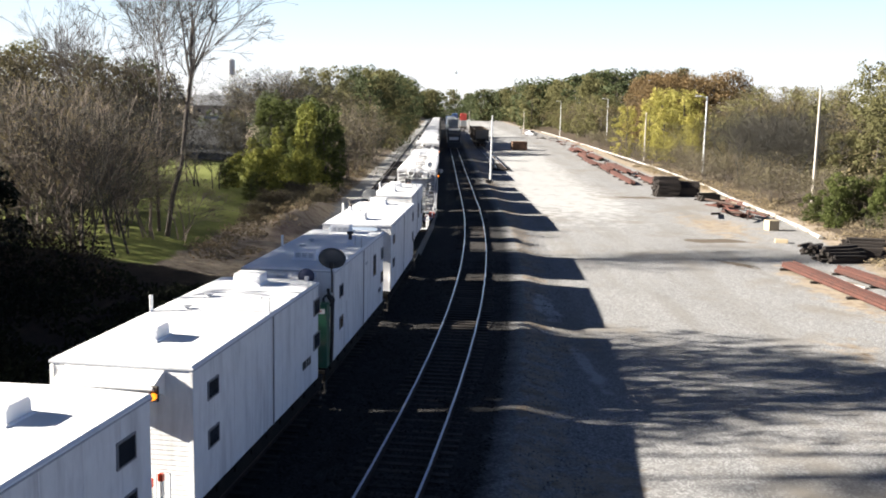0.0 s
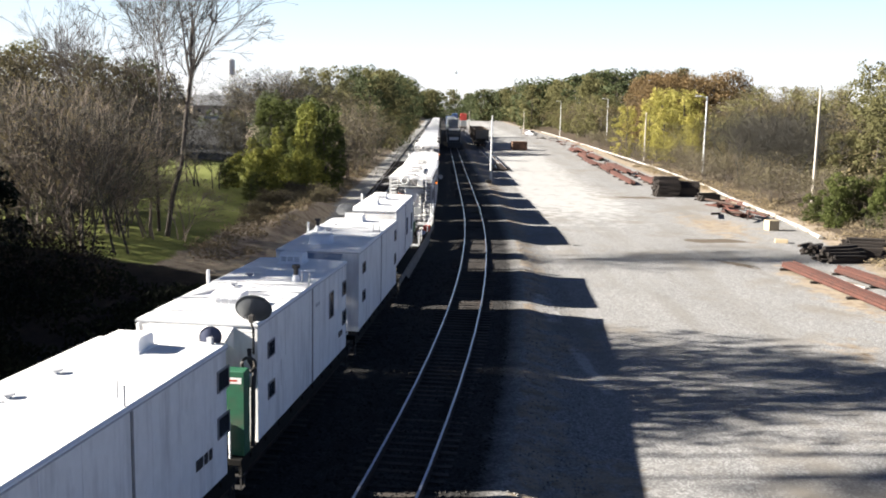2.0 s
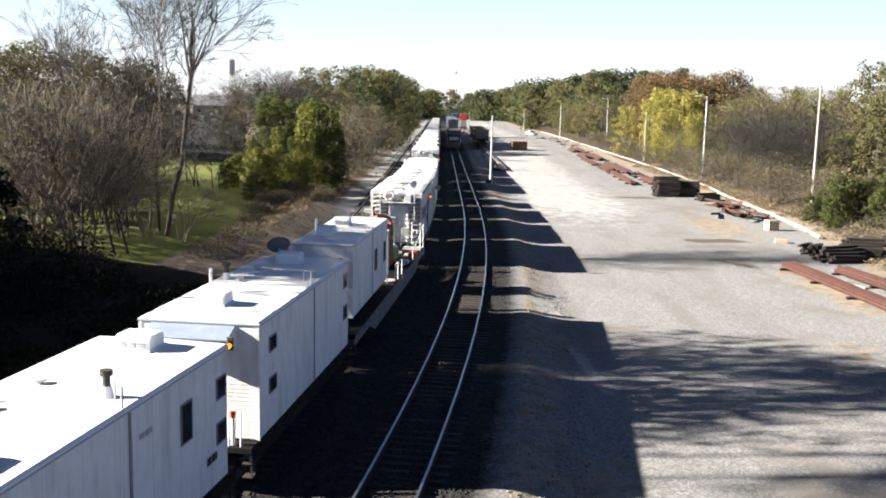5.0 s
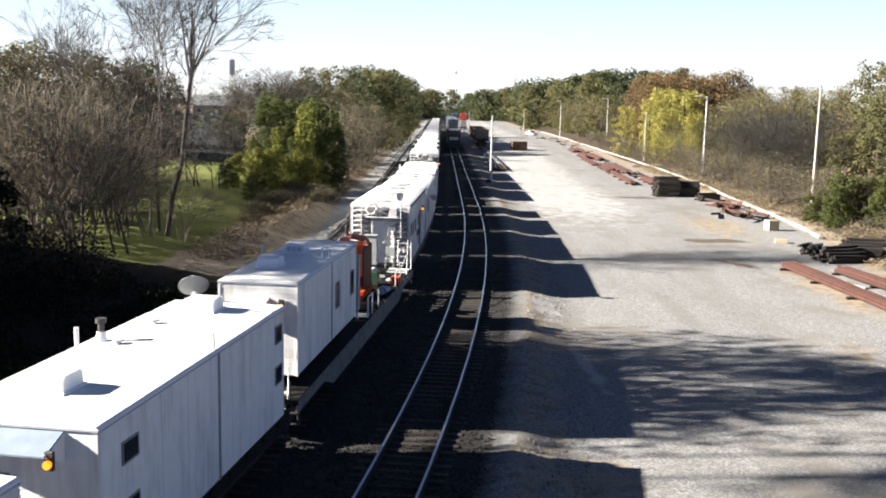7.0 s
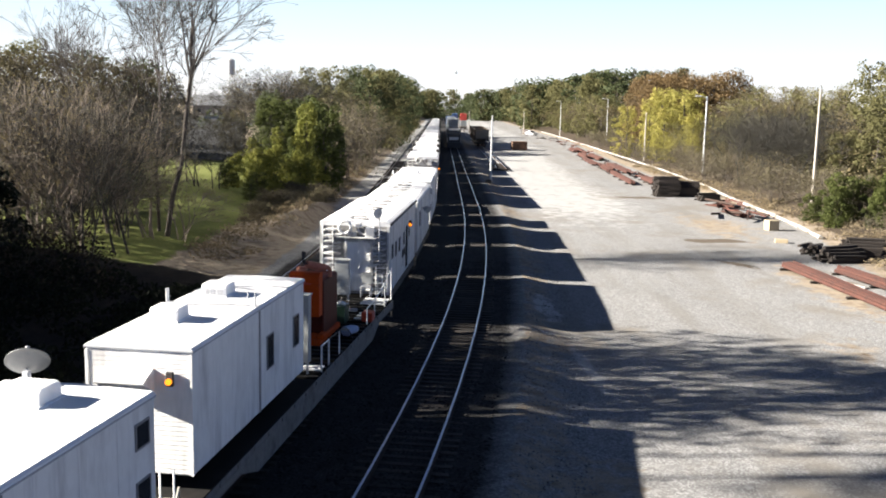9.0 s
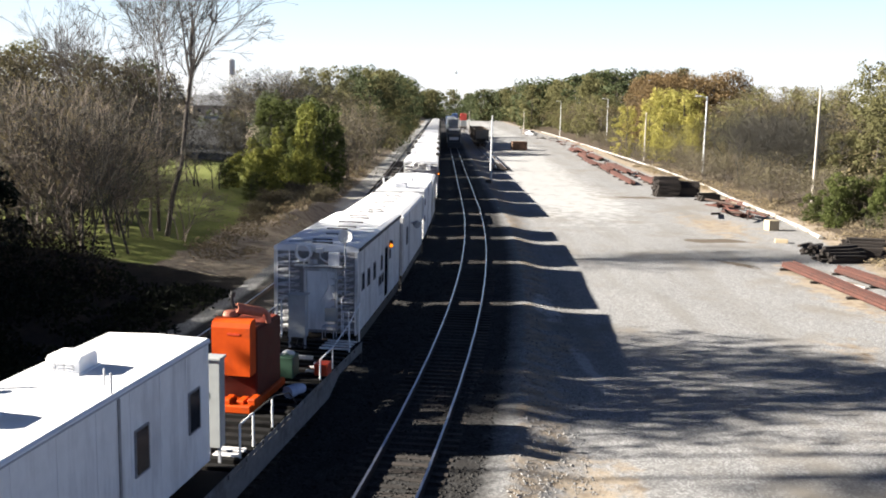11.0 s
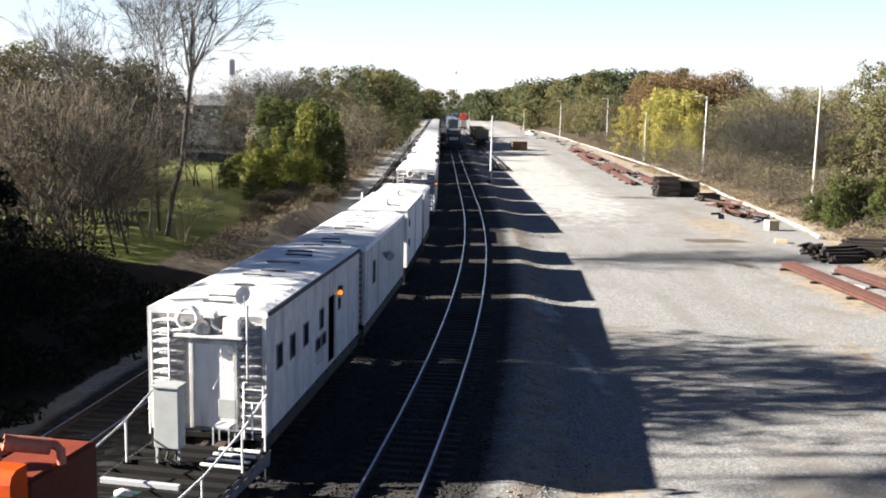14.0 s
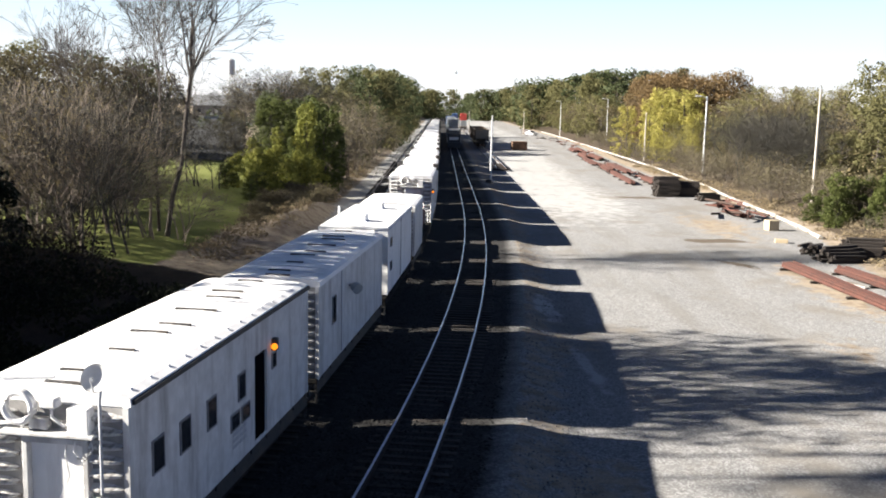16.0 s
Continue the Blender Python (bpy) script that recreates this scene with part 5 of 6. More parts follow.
def locomotive(off, y):
    t = tagged(root("locomotive", beside(off, y)), "black diesel locomotive with white nose stripe, standing", "locomotive")
    part("frame", G().box(-1.5, 1.5, 0, 18, 1.0, 1.45, 0.03).box(-1.5, 1.5, 0, 0.12, 0.45, 1.0), M_LOCO, t)
    part("nose", G().prism([(-1.0, 1.45), (1.0, 1.45), (1.0, 2.75), (0.75, 2.95), (-0.75, 2.95), (-1.0, 2.75)], 1.0, 2.9), M_LOCO, t)
    part("nose_stripe", G().box(-1.005, 1.005, 0.985, 1.6, 1.9, 2.55), M_STRIPE, t, "white nose stripe")
    c = part("cab", G().prism([(-1.5, 1.45), (1.5, 1.45), (1.5, 4.2), (0.9, 4.65), (-0.9, 4.65), (-1.5, 4.2)], 2.9, 5.3), M_LOCO, t)
    part("cab_brow", G().box(-1.2, 1.2, 2.86, 2.9, 4.0, 4.45), M_STRIPE, c, "white number boards")
    for x in (-1.38, -0.68, 0.08, 0.78):
        part("cab_window", G().box(x, x + 0.6, 2.88, 2.9, 3.2, 3.9), M_GLASS, c)
    part("long_hood", G().prism([(-0.95, 1.45), (0.95, 1.45), (0.95, 4.2), (0.7, 4.5), (-0.7, 4.5), (-0.95, 4.2)], 5.3, 17.2), M_LOCO, t)
    for x in (-0.2, 0.2):
        part("headlight", G().tube([(x, 2.82, 4.35), (x, 2.9, 4.35)], 0.12, 10), M_STRIPE, t)
    part("fuel_tank", G().box(-1.35, 1.35, 6.5, 11.5, 0.35, 1.0, 0.1), M_BLACK, t)
    g = G()
    for s in (-1, 1):
        g.tube([(s * 1.45, 0.15, 2.4), (s * 1.45, 2.9, 2.4)], 0.025, 5).tube([(s * 1.45, 5.4, 2.4), (s * 1.45, 17.8, 2.4)], 0.025, 5)
        for yy in (0.15, 1.5, 2.8, 6, 9, 12, 15, 17.8):
            g.tube([(s * 1.45, yy, 1.45), (s * 1.45, yy, 2.4)], 0.02, 5)
    part("handrail", g, M_STRIPE, t)
    part("plow", G().prism([(-1.4, 0.15), (1.4, 0.15), (1.4, 0.9), (-1.4, 0.9)], -0.35, 0.0), M_LOCO, t)
    wheels_still(t, 3.4)
    wheels_still(t, 14.6)
    return t


def container(parent, y0, y1, z, m, name="container"):
    g = G().box(-1.22, 1.22, y0, y1, z, z + 2.75, 0.03)
    y = y0 + 0.3
    while y < y1 - 0.3:
        for s in (-1, 1):
            g.box(s * 1.235 - 0.02, s * 1.235 + 0.02, y, y + 0.14, z + 0.15, z + 2.6)
        y += 0.32
    g.box(-0.02, 0.02, y0 - 0.02, y0, z + 0.1, z + 2.65)
    part(name, g, m, parent)


def stack_car(off, y, low, high):
    t = tagged(root("container_wagon", beside(off, y)), "double-stack container wagon standing behind the locomotive", "rail wagon", "container wagons")
    part("well_frame", G().box(-1.45, 1.45, 0.4, 18.5, 0.4, 0.9, 0.03), M_HOPPER, t)
    container(t, 2.6, 15.8, 0.6, low)
    container(t, 2.6, 15.8, 3.42, high)
    wheels_still(t, 1.5)
    wheels_still(t, 17.2)


def hopper(off, y):
    t = tagged(root("hopper_wagon", beside(off, y)), "weathered dark open-top hopper wagon with pale end", "rail wagon", "hopper wagons")
    part("frame", G().box(-1.4, 1.4, 0, 13.5, 0.85, 1.1, 0.02), M_BLACK, t)
    g = G()
    for s in (-1, 1):
        g.box(s * 1.5 - 0.04, s * 1.5 + 0.04, 0.9, 12.6, 1.5, 4.1)
    g.box(-1.5, 1.5, 0.9, 1.0, 2.2, 4.1).box(-1.5, 1.5, 12.5, 12.6, 2.2, 4.1).box(-1.5, 1.5, 1.0, 12.5, 2.4, 2.5)
    b = part("hopper_body", g, M_HOPPER, t)
    part("end_sheet", G().box(-1.4, 1.4, 0.86, 0.9, 2.0, 4.0), M_HEND, b, "pale end sheet")
    for i in range(9):
        yy = 1.2 + i * 1.36
        part("side_stake", G().box(1.54, 1.64, yy, yy + 0.1, 1.3, 4.1).box(-1.64, -1.54, yy, yy + 0.1, 1.3, 4.1), M_HOPPER, b)
    for s in (-1, 1):
        part("top_rail", G().box(s * 1.52 - 0.09, s * 1.52 + 0.09, 0.85, 12.65, 4.08, 4.2), M_HOPPER, b)
    for yy in (3.2, 6.7, 10.2):
        part("chute", G().add([(-1.2, yy - 1.2, 2.4), (1.2, yy - 1.2, 2.4), (1.2, yy + 1.2, 2.4), (-1.2, yy + 1.2, 2.4), (-0.7, yy - 0.3, 0.6), (0.7, yy - 0.3, 0.6), (0.7, yy + 0.3, 0.6), (-0.7, yy + 0.3, 0.6)],
                              [(0, 1, 5, 4), (1, 2, 6, 5), (2, 3, 7, 6), (3, 0, 4, 7), (4, 5, 6, 7)]), M_HOPPER, t)
    wheels_still(t, 1.6)
    wheels_still(t, 11.9)


def bin_box(x, y):
    t = tagged(root("scrap_bin", pose(x, y, ground_z(x, y), 0, 0, 4)), "rusty brown steel scrap bin on the gravel", "bin")
    g = G().box(-1.75, 1.75, -1.3, 1.3, 0.12, 2.1, 0.04)
    part("shell", g, M_BROWNBOX, t)
    for i in range(6):
        xx = -1.6 + i * 0.62
        part("rib", G().box(xx, xx + 0.1, -1.36, -1.3, 0.15, 2.1), M_BROWNBOX, t)
    for s in (-1.2, 1.2):
        part("skid", G().box(s - 0.1, s + 0.1, -1.3, 1.3, 0.0, 0.13), M_BLACK, t)


def pickup(x, y, turn):
    t = tagged(root("pickup_truck", pose(x, y, ground_z(x, y), 0, 0, turn)), "white pickup truck parked by the yard edge", "truck")
    part("chassis", G().box(-0.95, 0.95, -2.6, 2.6, 0.5, 1.1, 0.08), M_CAR, t)
    c = part("cab", G().add([(-0.92, -1.0, 1.1), (0.92, -1.0, 1.1), (0.92, 1.1, 1.1), (-0.92, 1.1, 1.1), (-0.75, -0.35, 1.8), (0.75, -0.35, 1.8), (0.75, 0.9, 1.8), (-0.75, 0.9, 1.8)],
                            [(0, 1, 5, 4), (1, 2, 6, 5), (2, 3, 7, 6), (3, 0, 4, 7), (4, 5, 6, 7)]), M_CAR, t)
    part("windscreen", G().add([(-0.8, -0.93, 1.2), (0.8, -0.93, 1.2), (0.68, -0.43, 1.74), (-0.68, -0.43, 1.74)], [(0, 1, 2, 3)]), M_GLASS, c)
    part("bed", G().box(-0.93, -0.83, 1.15, 2.6, 1.1, 1.4).box(0.83, 0.93, 1.15, 2.6, 1.1, 1.4).box(-0.93, 0.93, 2.5, 2.6, 1.1, 1.4), M_CAR, t)
    for s in (-1, 1):
        for yy in (-1.7, 1.6):
            w = part("wheel", G().tube([(s * 0.72, yy, 0.38), (s * 0.97, yy, 0.38)], 0.38, 16), M_TYRE, t)
            part("rim", G().tube([(s * 0.96, yy, 0.38), (s * 0.985, yy, 0.38)], 0.2, 12), M_TRIM, w)
        part("headlight", G().box(s * 0.7 - 0.15, s * 0.7 + 0.15, -2.62, -2.58, 0.8, 0.98), M_STRIPE, t)


def light_pole(x, y, h, arm=True, wood=False, label=""):
    z = ground_z(x, y)
    t = tagged(root("street_lamp" if arm else "utility_pole", pose(x, y, z)), label or ("tall grey yard lamp with a short arm" if arm else "bleached wooden utility pole at the yard edge"),
               "street lamp" if arm else "pole", "yard lamps" if arm else "")
    part("pole", G().tube([(0, 0, -0.3), (0, 0, h)], 0.16 if arm else 0.17, 10, 0.10), M_WOODPOLE if wood else M_POLE, t)
    part("footing", G().tube([(0, 0, -0.3), (0, 0, 0.25)], 0.3, 12), M_CONC, t)
    if arm:
        part("arm", G().tube([(0, 0, h - 0.25), (-0.5, 0, h - 0.05), (-1.0, 0, h)], 0.05, 6), M_POLE, t)
        part("lamp_head", G().box(-1.75, -0.85, -0.2, 0.2, h - 0.08, h + 0.12, 0.05), M_POLE, t)
    return t


def rail_bundle(x0, y0, x1, y1, rails, length_jitter, seed, label="stack of red rusty rails on timber bearers"):
    """Old rails laid side by side on bearers, between two places."""
    rr = random.Random(seed)
    d = Vector((x1 - x0, y1 - y0, 0))
    n = d.length
    a = math.degrees(math.atan2(-d.x, d.y))
    z = max(ground_z(x0, y0), ground_z(x1, y1))
    t = tagged(root("rail_stack", pose(x0, y0, z, 0, 0, a)), label, "rail stack", "stacked rails")
    me_r = {}
    for k in range(3):
        me_r[k] = G().prism([(q[0] * 1.1, q[1] * 1.1) for q in RAIL_POLY], 0, n * (1.0, 0.93, 0.86)[k]).mesh("rail", M_REDRUST)
    for i in range(rails):
        k = rr.randrange(3)
        o = part("rail", me_r[k], None, t)
        lay = i // 5
        o.matrix_basis = pose((i % 5 - 2) * 0.19 + rr.uniform(-0.02, 0.02), rr.uniform(0, length_jitter), 0.16 + lay * 0.19, 0, 0, rr.uniform(-0.6, 0.6))
    for k in range(4):
        yy = n * (0.05 + 0.29 * k)
        part("bearer", G().box(-0.75, 0.75, yy - 0.1, yy + 0.1, -0.06, 0.16, 0.012), M_TIE, t)
    return t


def tie_stack(x, y, turn, cols, layers, length=2.6, seed=0, ragged=0.12, wild=1.5, label="stack of black creosoted timber ties"):
    rr = random.Random(seed)
    t = tagged(root("tie_stack", pose(x, y, ground_z(x, y) - 0.02, 0, 0, turn)), label, "timber stack", "stacked ties")
    me_t = G().box(-length / 2, length / 2, -0.115, 0.115, 0.0, 0.18, 0.014).mesh("tie", M_TIE)
    for j in range(layers):
        for i in range(cols):
            if j > layers - 3 and rr.random() < 0.2 or j > layers - 4 and cols > 6 and not j - layers + 4 <= i < cols - (j - layers + 4):
                continue
            o = part("tie", me_t, None, t)
            if j % 4 == 3 and cols >= 8:
                o.matrix_basis = pose(rr.uniform(-ragged, ragged), (i - cols / 2 + 0.5) * 0.245, 0.183 * j, 0, 0, rr.uniform(-2, 2))
            else:
                o.matrix_basis = pose(rr.uniform(-ragged, ragged), (i - cols / 2 + 0.5) * 0.245, 0.183 * j, 0, rr.uniform(-0.3, 0.3) * wild, rr.uniform(-1, 1) * wild)
    return t


def scatter_rails(x, y, n, spread, seed, label="loose heap of rusty rail pieces"):
    rr = random.Random(seed)
    t = tagged(root("scrap_heap", pose(x, y, ground_z(x, y))), label, "scrap heap", "scrap heaps")
    for i in range(n):
        L = rr.uniform(1.5, 5.5)
        o = part("rail_piece", G().prism([(q[0] * 1.2, q[1] * 1.2) for q in RAIL_POLY], -L / 2, L / 2), M_REDRUST if rr.random() < 0.7 else M_RUST, t)
        o.matrix_basis = pose(rr.gauss(0, spread[0]), rr.gauss(0, spread[1]), rr.uniform(0.0, 0.55), rr.uniform(-6, 6), rr.uniform(-30, 30), rr.uniform(-28, 28))


def block(name, x, y, sx, sy, sz, m, label, turn=0.0):
    t = tagged(root(name, pose(x, y, ground_z(x, y) - 0.02, 0, 0, turn)), label, name.replace("_", " "))
    part("slab", G().box(-sx / 2, sx / 2, -sy / 2, sy / 2, 0, sz, 0.03), m, t)
    return t


def house(x, y, turn):
    z = ground_z(x, y) - 0.1
    t = tagged(root("house", pose(x, y, z, 0, 0, turn)), "grey-roofed low building behind the parking lot", "house")
    wall = part("wall", G().box(-6, 6, -4, 4, 0, 3.2), mat("pale_grey_siding", (0.24, 0.24, 0.245), (0.20, 0.20, 0.205), 5, 0.8), t)
    g = G().add([(-6.5, -4.6, 3.0), (6.5, -4.6, 3.0), (6.5, 0, 5.9), (-6.5, 0, 5.9), (6.5, 4.6, 3.0), (-6.5, 4.6, 3.0),
                 (-6.5, -4.6, 3.2), (6.5, -4.6, 3.2), (6.5, 0, 6.1), (-6.5, 0, 6.1), (6.5, 4.6, 3.2), (-6.5, 4.6, 3.2)],
                [(6, 7, 8, 9), (9, 8, 10, 11), (1, 0, 3, 2), (2, 3, 5, 4), (0, 1, 7, 6), (4, 5, 11, 10), (1, 2, 8, 7), (2, 4, 10, 8), (3, 0, 6, 9), (5, 3, 9, 11)])
    part("roof", g, mat("grey_shingles", (0.20, 0.205, 0.215), (0.15, 0.155, 0.165), 8, 0.9, stretch=(1, 4, 4)), t)
    for xx in (-4.2, -1.2, 2.0, 4.4):
        w = part("window", G().box(xx - 0.6, xx + 0.6, -4.05, -4.0, 1.0, 2.4), M_STRIPE, t)
        part("pane", G().box(xx - 0.5, xx + 0.5, -4.07, -4.05, 1.1, 2.3), M_GLASS, w)
    part("door", G().box(0.1, 1.0, -4.05, -4.0, 0, 2.1), M_STRIPE, t)


def white_van(x, y, turn, paint=None, label="white car parked on the asphalt lot"):
    t = tagged(root("car", pose(x, y, ground_z(x, y) + 0.12, 0, 0, turn)), label, "car")
    part("body", G().prism([(-2.2, 0.35), (2.2, 0.35), (2.2, 0.95), (1.2, 1.0), (0.7, 1.45), (-1.5, 1.45), (-2.1, 1.0)], -0.85, 0.85), paint or M_CAR, t)
    part("side_glass", G().box(-1.3, 0.6, -0.87, -0.85, 1.02, 1.35), M_GLASS, t)
    for xx in (-1.4, 1.4):
        part("wheel", G().tube([(xx, -0.88, 0.33), (xx, 0.88, 0.33)], 0.33, 14), M_TYRE, t)


def mast_tower(x, y, h):
    t = tagged(root("radio_mast", pose(x, y, 0)), "thin lattice radio mast far beyond the line", "mast")
    for k in range(3):
        a = 2 * math.pi * k / 3
        part("leg", G().tube([(math.cos(a) * 0.7, math.sin(a) * 0.7, -1), (math.cos(a) * 0.35, math.sin(a) * 0.35, h)], 0.11, 5), M_POLE, t)
    g = G()
    for i in range(26):
        z = h * i / 26
        for k in range(3):
            a, b = 2 * math.pi * k / 3, 2 * math.pi * (k + 1) / 3
            r = 0.7 - 0.35 * i / 26
            g.tube([(math.cos(a) * r, math.sin(a) * r, z), (math.cos(b) * r, math.sin(b) * r, z + h / 26)], 0.04, 4)
    part("bracing", g, M_POLE, t)
    part("antenna", G().tube([(0, 0, h), (0, 0, h + 6)], 0.12, 6), M_POLE, t)
    part("panel", G().box(-1.2, 1.2, -0.3, 0.3, h * 0.78, h * 0.78 + 1.6), M_POLE, t)


locomotive(0.0, 214)
for i, (a, b) in enumerate(((M_CGREY, M_CGREY), (M_CGREY, M_CGREY), (M_CGREY, M_CGREY), (M_CGREY, M_CBLUE))):
    stack_car(0.0, 235 + i * 20.0, a, b)
stack_car(OFF_D, 405, M_CGREY, M_CRED)
stack_car(OFF_D - 3.6, 412, M_CGREY, M_CBLUE)
track(OFF_D, 150, 620, 150, 165, "storage track beside the gravel yard")
for i in range(3):
    hopper(OFF_D, 224 + i * 14.8)
bin_box(17.2, 225)
pickup(30.3, 342, 25)
light_pole(5.94, 123.7, 8.6, arm=False, label="slim white steel pole beside the track")
for x, y, h in ((39.4, 147, 11.6), (45.3, 272, 12.0), (46.5, 338, 12.6), (40.8, 345, 12.2)):
    light_pole(x, y, h)
light_pole(38.4, 100, 12.0, arm=False, wood=True)
light_pole(38.4, 186, 9.2, arm=False, wood=True)
light_pole(29, 360, 8.5, arm=False, wood=True)
light_pole(9.2, 380, 8, arm=False, wood=True)
mast_tower(8.5, 900, 50)
# white pipe lengths along the yard's edge
PIPE = [(30.3, 76.5), (31.3, 84), (32.0, 92), (32.8, 107.5), (34.6, 128), (35.6, 155), (36.2, 182), (37.2, 223), (39.2, 316), (39.6, 400)]
for (xa, ya), (xb, yb) in zip(PIPE[:-1], PIPE[1:]):
    d = Vector((xb - xa, yb - ya, 0))
    n = max(1, round(d.length / 13))
    for i in range(n):
        pa, pb = Vector((xa, ya, 0)) + d * (i / n), Vector((xa, ya, 0)) + d * ((i + 0.985) / n)
        z = max(ground_z(pa.x, pa.y), ground_z(pb.x, pb.y)) + 0.12
        t = tagged(root("pipe_length", pose(pa.x, pa.y, z, 0, 0, math.degrees(math.atan2(-(pb - pa).x, (pb - pa).y)))), "long white pipe lying along the yard edge", "pipe", "pipe lengths")
        L = (pb - pa).length
        part("pipe", G().tube([(0, 0, 0), (0, L, 0)], 0.15, 12), M_PIPE, t)
        part("socket", G().tube([(0, 0, 0), (0, 0.3, 0)], 0.18, 12), M_PIPE, t)
tie_stack(26.0, 112.5, 3, 9, 13, 2.6, 1, 0.22)
tie_stack(28.4, 113.0, -5, 8, 10, 2.6, 7, 0.35)
tie_stack(29.8, 108.0, 24, 7, 5, 2.6, 2, 0.4)
tie_stack(27.2, 65.0, 12, 8, 6, 2.4, 3, 0.5, wild=7)
tie_stack(29.3, 66.4, -8, 8, 8, 2.4, 4, 0.25, wild=2)
tie_stack(26.6, 68.6, 60, 5, 4, 2.2, 5, 0.4, wild=12)
rail_bundle(22.3, 61.5, 23.0, 45.5, 10, 0.8, 1)
rail_bundle(25.0, 60.0, 26.6, 45.0, 10, 0.8, 2)
scatter_rails(29.0, 92.0, 14, (0.8, 1.6), 3)
scatter_rails(29.6, 101.0, 14, (0.9, 2.0), 4)
for i, (x, y) in enumerate(((28.5, 128), (28.8, 146), (29.5, 172), (31, 212))):
    scatter_rails(x, y, 9, (0.9, 2.5), 10 + i)
for i, (xa, ya, xb, yb) in enumerate(((28.4, 138, 28.0, 124), (26.8, 165, 26.2, 152), (29.0, 168, 28.6, 150), (30.5, 204, 30.0, 186), (28.6, 206, 28.2, 192), (31.5, 232, 31, 216), (30, 232, 29.6, 218))):
    rail_bundle(xa, ya, xb, yb, 14, 1.2, 50 + i, "low stack of rust-brown rails along the yard edge")
rail_bundle(26.0, 150, 25.0, 128, 9, 1.0, 8)
rail_bundle(27.5, 190, 26.5, 168, 9, 1.0, 9)
for i, (x, y) in enumerate(((33, 260), (33.5, 285), (32, 310), (33, 360), (33, 400))):
    scatter_rails(x, y, 12, (1.6, 5), 30 + i)
block("timber_crate", 28.1, 81.8, 0.95, 0.9, 0.9, M_PALEWOOD, "pale sawn timber crate on the gravel", 12)
block("concrete_slab", 26.2, 73.8, 0.95, 0.7, 0.3, M_PALEWOOD, "pale flat slab lying at the yard edge", -14)
block("concrete_slab", 24.0, 56.5, 0.3, 4.2, 0.14, M_PIPE, "narrow white plank between rail stacks", 12)
block("switch_box", 5.6, 122.3, 0.7, 0.5, 0.5, M_BLACK, "black switch machine box by the track", 4)
house(-67, 282, 8)
lot = G()
rows_, cols_ = 22, 10
vs = []
for j in range(rows_ + 1):
    yy = 112 + 156 * j / rows_
    for i in range(cols_ + 1):
        xx = -0.40 * yy + (0.19 * yy) * i / cols_
        vs.append((xx, yy, ground_z(xx, yy) + 0.12))
lot.add(vs, [(j * (cols_ + 1) + i, j * (cols_ + 1) + i + 1, (j + 1) * (cols_ + 1) + i + 1, (j + 1) * (cols_ + 1) + i) for j in range(rows_) for i in range(cols_)], True)
tagged(new("parking_lot", lot.mesh("parking_lot", mat("worn_asphalt", (0.024, 0.025, 0.028), (0.018, 0.019, 0.022), 2, 0.9, c3=(0.032, 0.032, 0.034), scale3=0.2))), "worn grey asphalt parking lot behind the trees", "parking lot", kind="structure")
white_van(-55.6, 232, 10)
t = white_van(-60.5, 228, 14, M_LOCO, "black car parked on the asphalt lot")
white_van(-45, 214, 8)
t = tagged(root("storage_tank", pose(-66.5, 300, 5)), "grey cylindrical tank on a tower above the trees", "tank")
part("shell", G().tube([(0, 0, 12.6), (0, 0, 17.0)], 1.35, 20), M_POLE, t)
part("lid", G().tube([(0, 0, 17.0), (0, 0, 17.5)], 1.42, 20, 0.5), M_POLE, t)
for k in range(4):
    part("leg", G().tube([(math.cos(k * 1.57 + 0.8) * 1.6, math.sin(k * 1.57 + 0.8) * 1.6, -2), (math.cos(k * 1.57 + 0.8) * 1.0, math.sin(k * 1.57 + 0.8) * 1.0, 12.7)], 0.06, 5), M_POLE, t)
# ---- woods and scrub ----
OAK = leafy("tree", "olive-green broadleaf tree in autumn leaf", "tree", 16, 5.6, 3, M_OLIVE, 60, 64, 0.25, 0.06, 0.26, 0.28)
DARK = leafy("tree", "dark green broadleaf tree at the wood's edge", "tree", 18, 5.6, 5, M_DGREEN, 60, 60, 0.28, 0.04, 0.27, 0.3)
PINE = leafy("tree", "dark green pine rising above the wood", "tree", 22, 4.0, 17, M_DGREEN, 50, 50, 0.30, 0.30, 0.30, 0.3, shape=0.55, flat=0.4, taper=0.86)
DULL = leafy("tree", "brown-olive tree in dull autumn leaf behind the thicket", "tree", 12, 4.6, 27, M_DULL, 56, 56, 0.17, 0.10, 0.25, 0.2)
FARWOOD = leafy("tree", "dark tree of the wood far along the line", "tree", 20, 7.0, 15, M_DGREEN, 44, 32, 0.52, 0.02, 0.28, 0.3)
FAROLIVE = leafy("tree", "olive tree of the wood far along the line", "tree", 20, 7.0, 16, M_OLIVE, 44, 32, 0.52, 0.02, 0.28, 0.3)
RUSS = leafy("tree", "russet-brown autumn oak behind the yard", "tree", 19, 5.6, 13, M_RUSSET, 84, 50, 0.20, 0.06, 0.24, 0.3)
YELL = leafy("tree", "yellow-leaved autumn tree at the yard's edge", "tree", 14, 4.6, 11, M_YELLOW, 90, 58, 0.16, 0.06, 0.20, 0.22)
BROWN = tree("tree", "olive-brown tree losing its autumn leaves", "tree", 15, 41, M_BROWNISH, 0.24, 4, 4, 0.62, 0.1, count=5, radius=0.9, size=0.15, limbs=0.28)
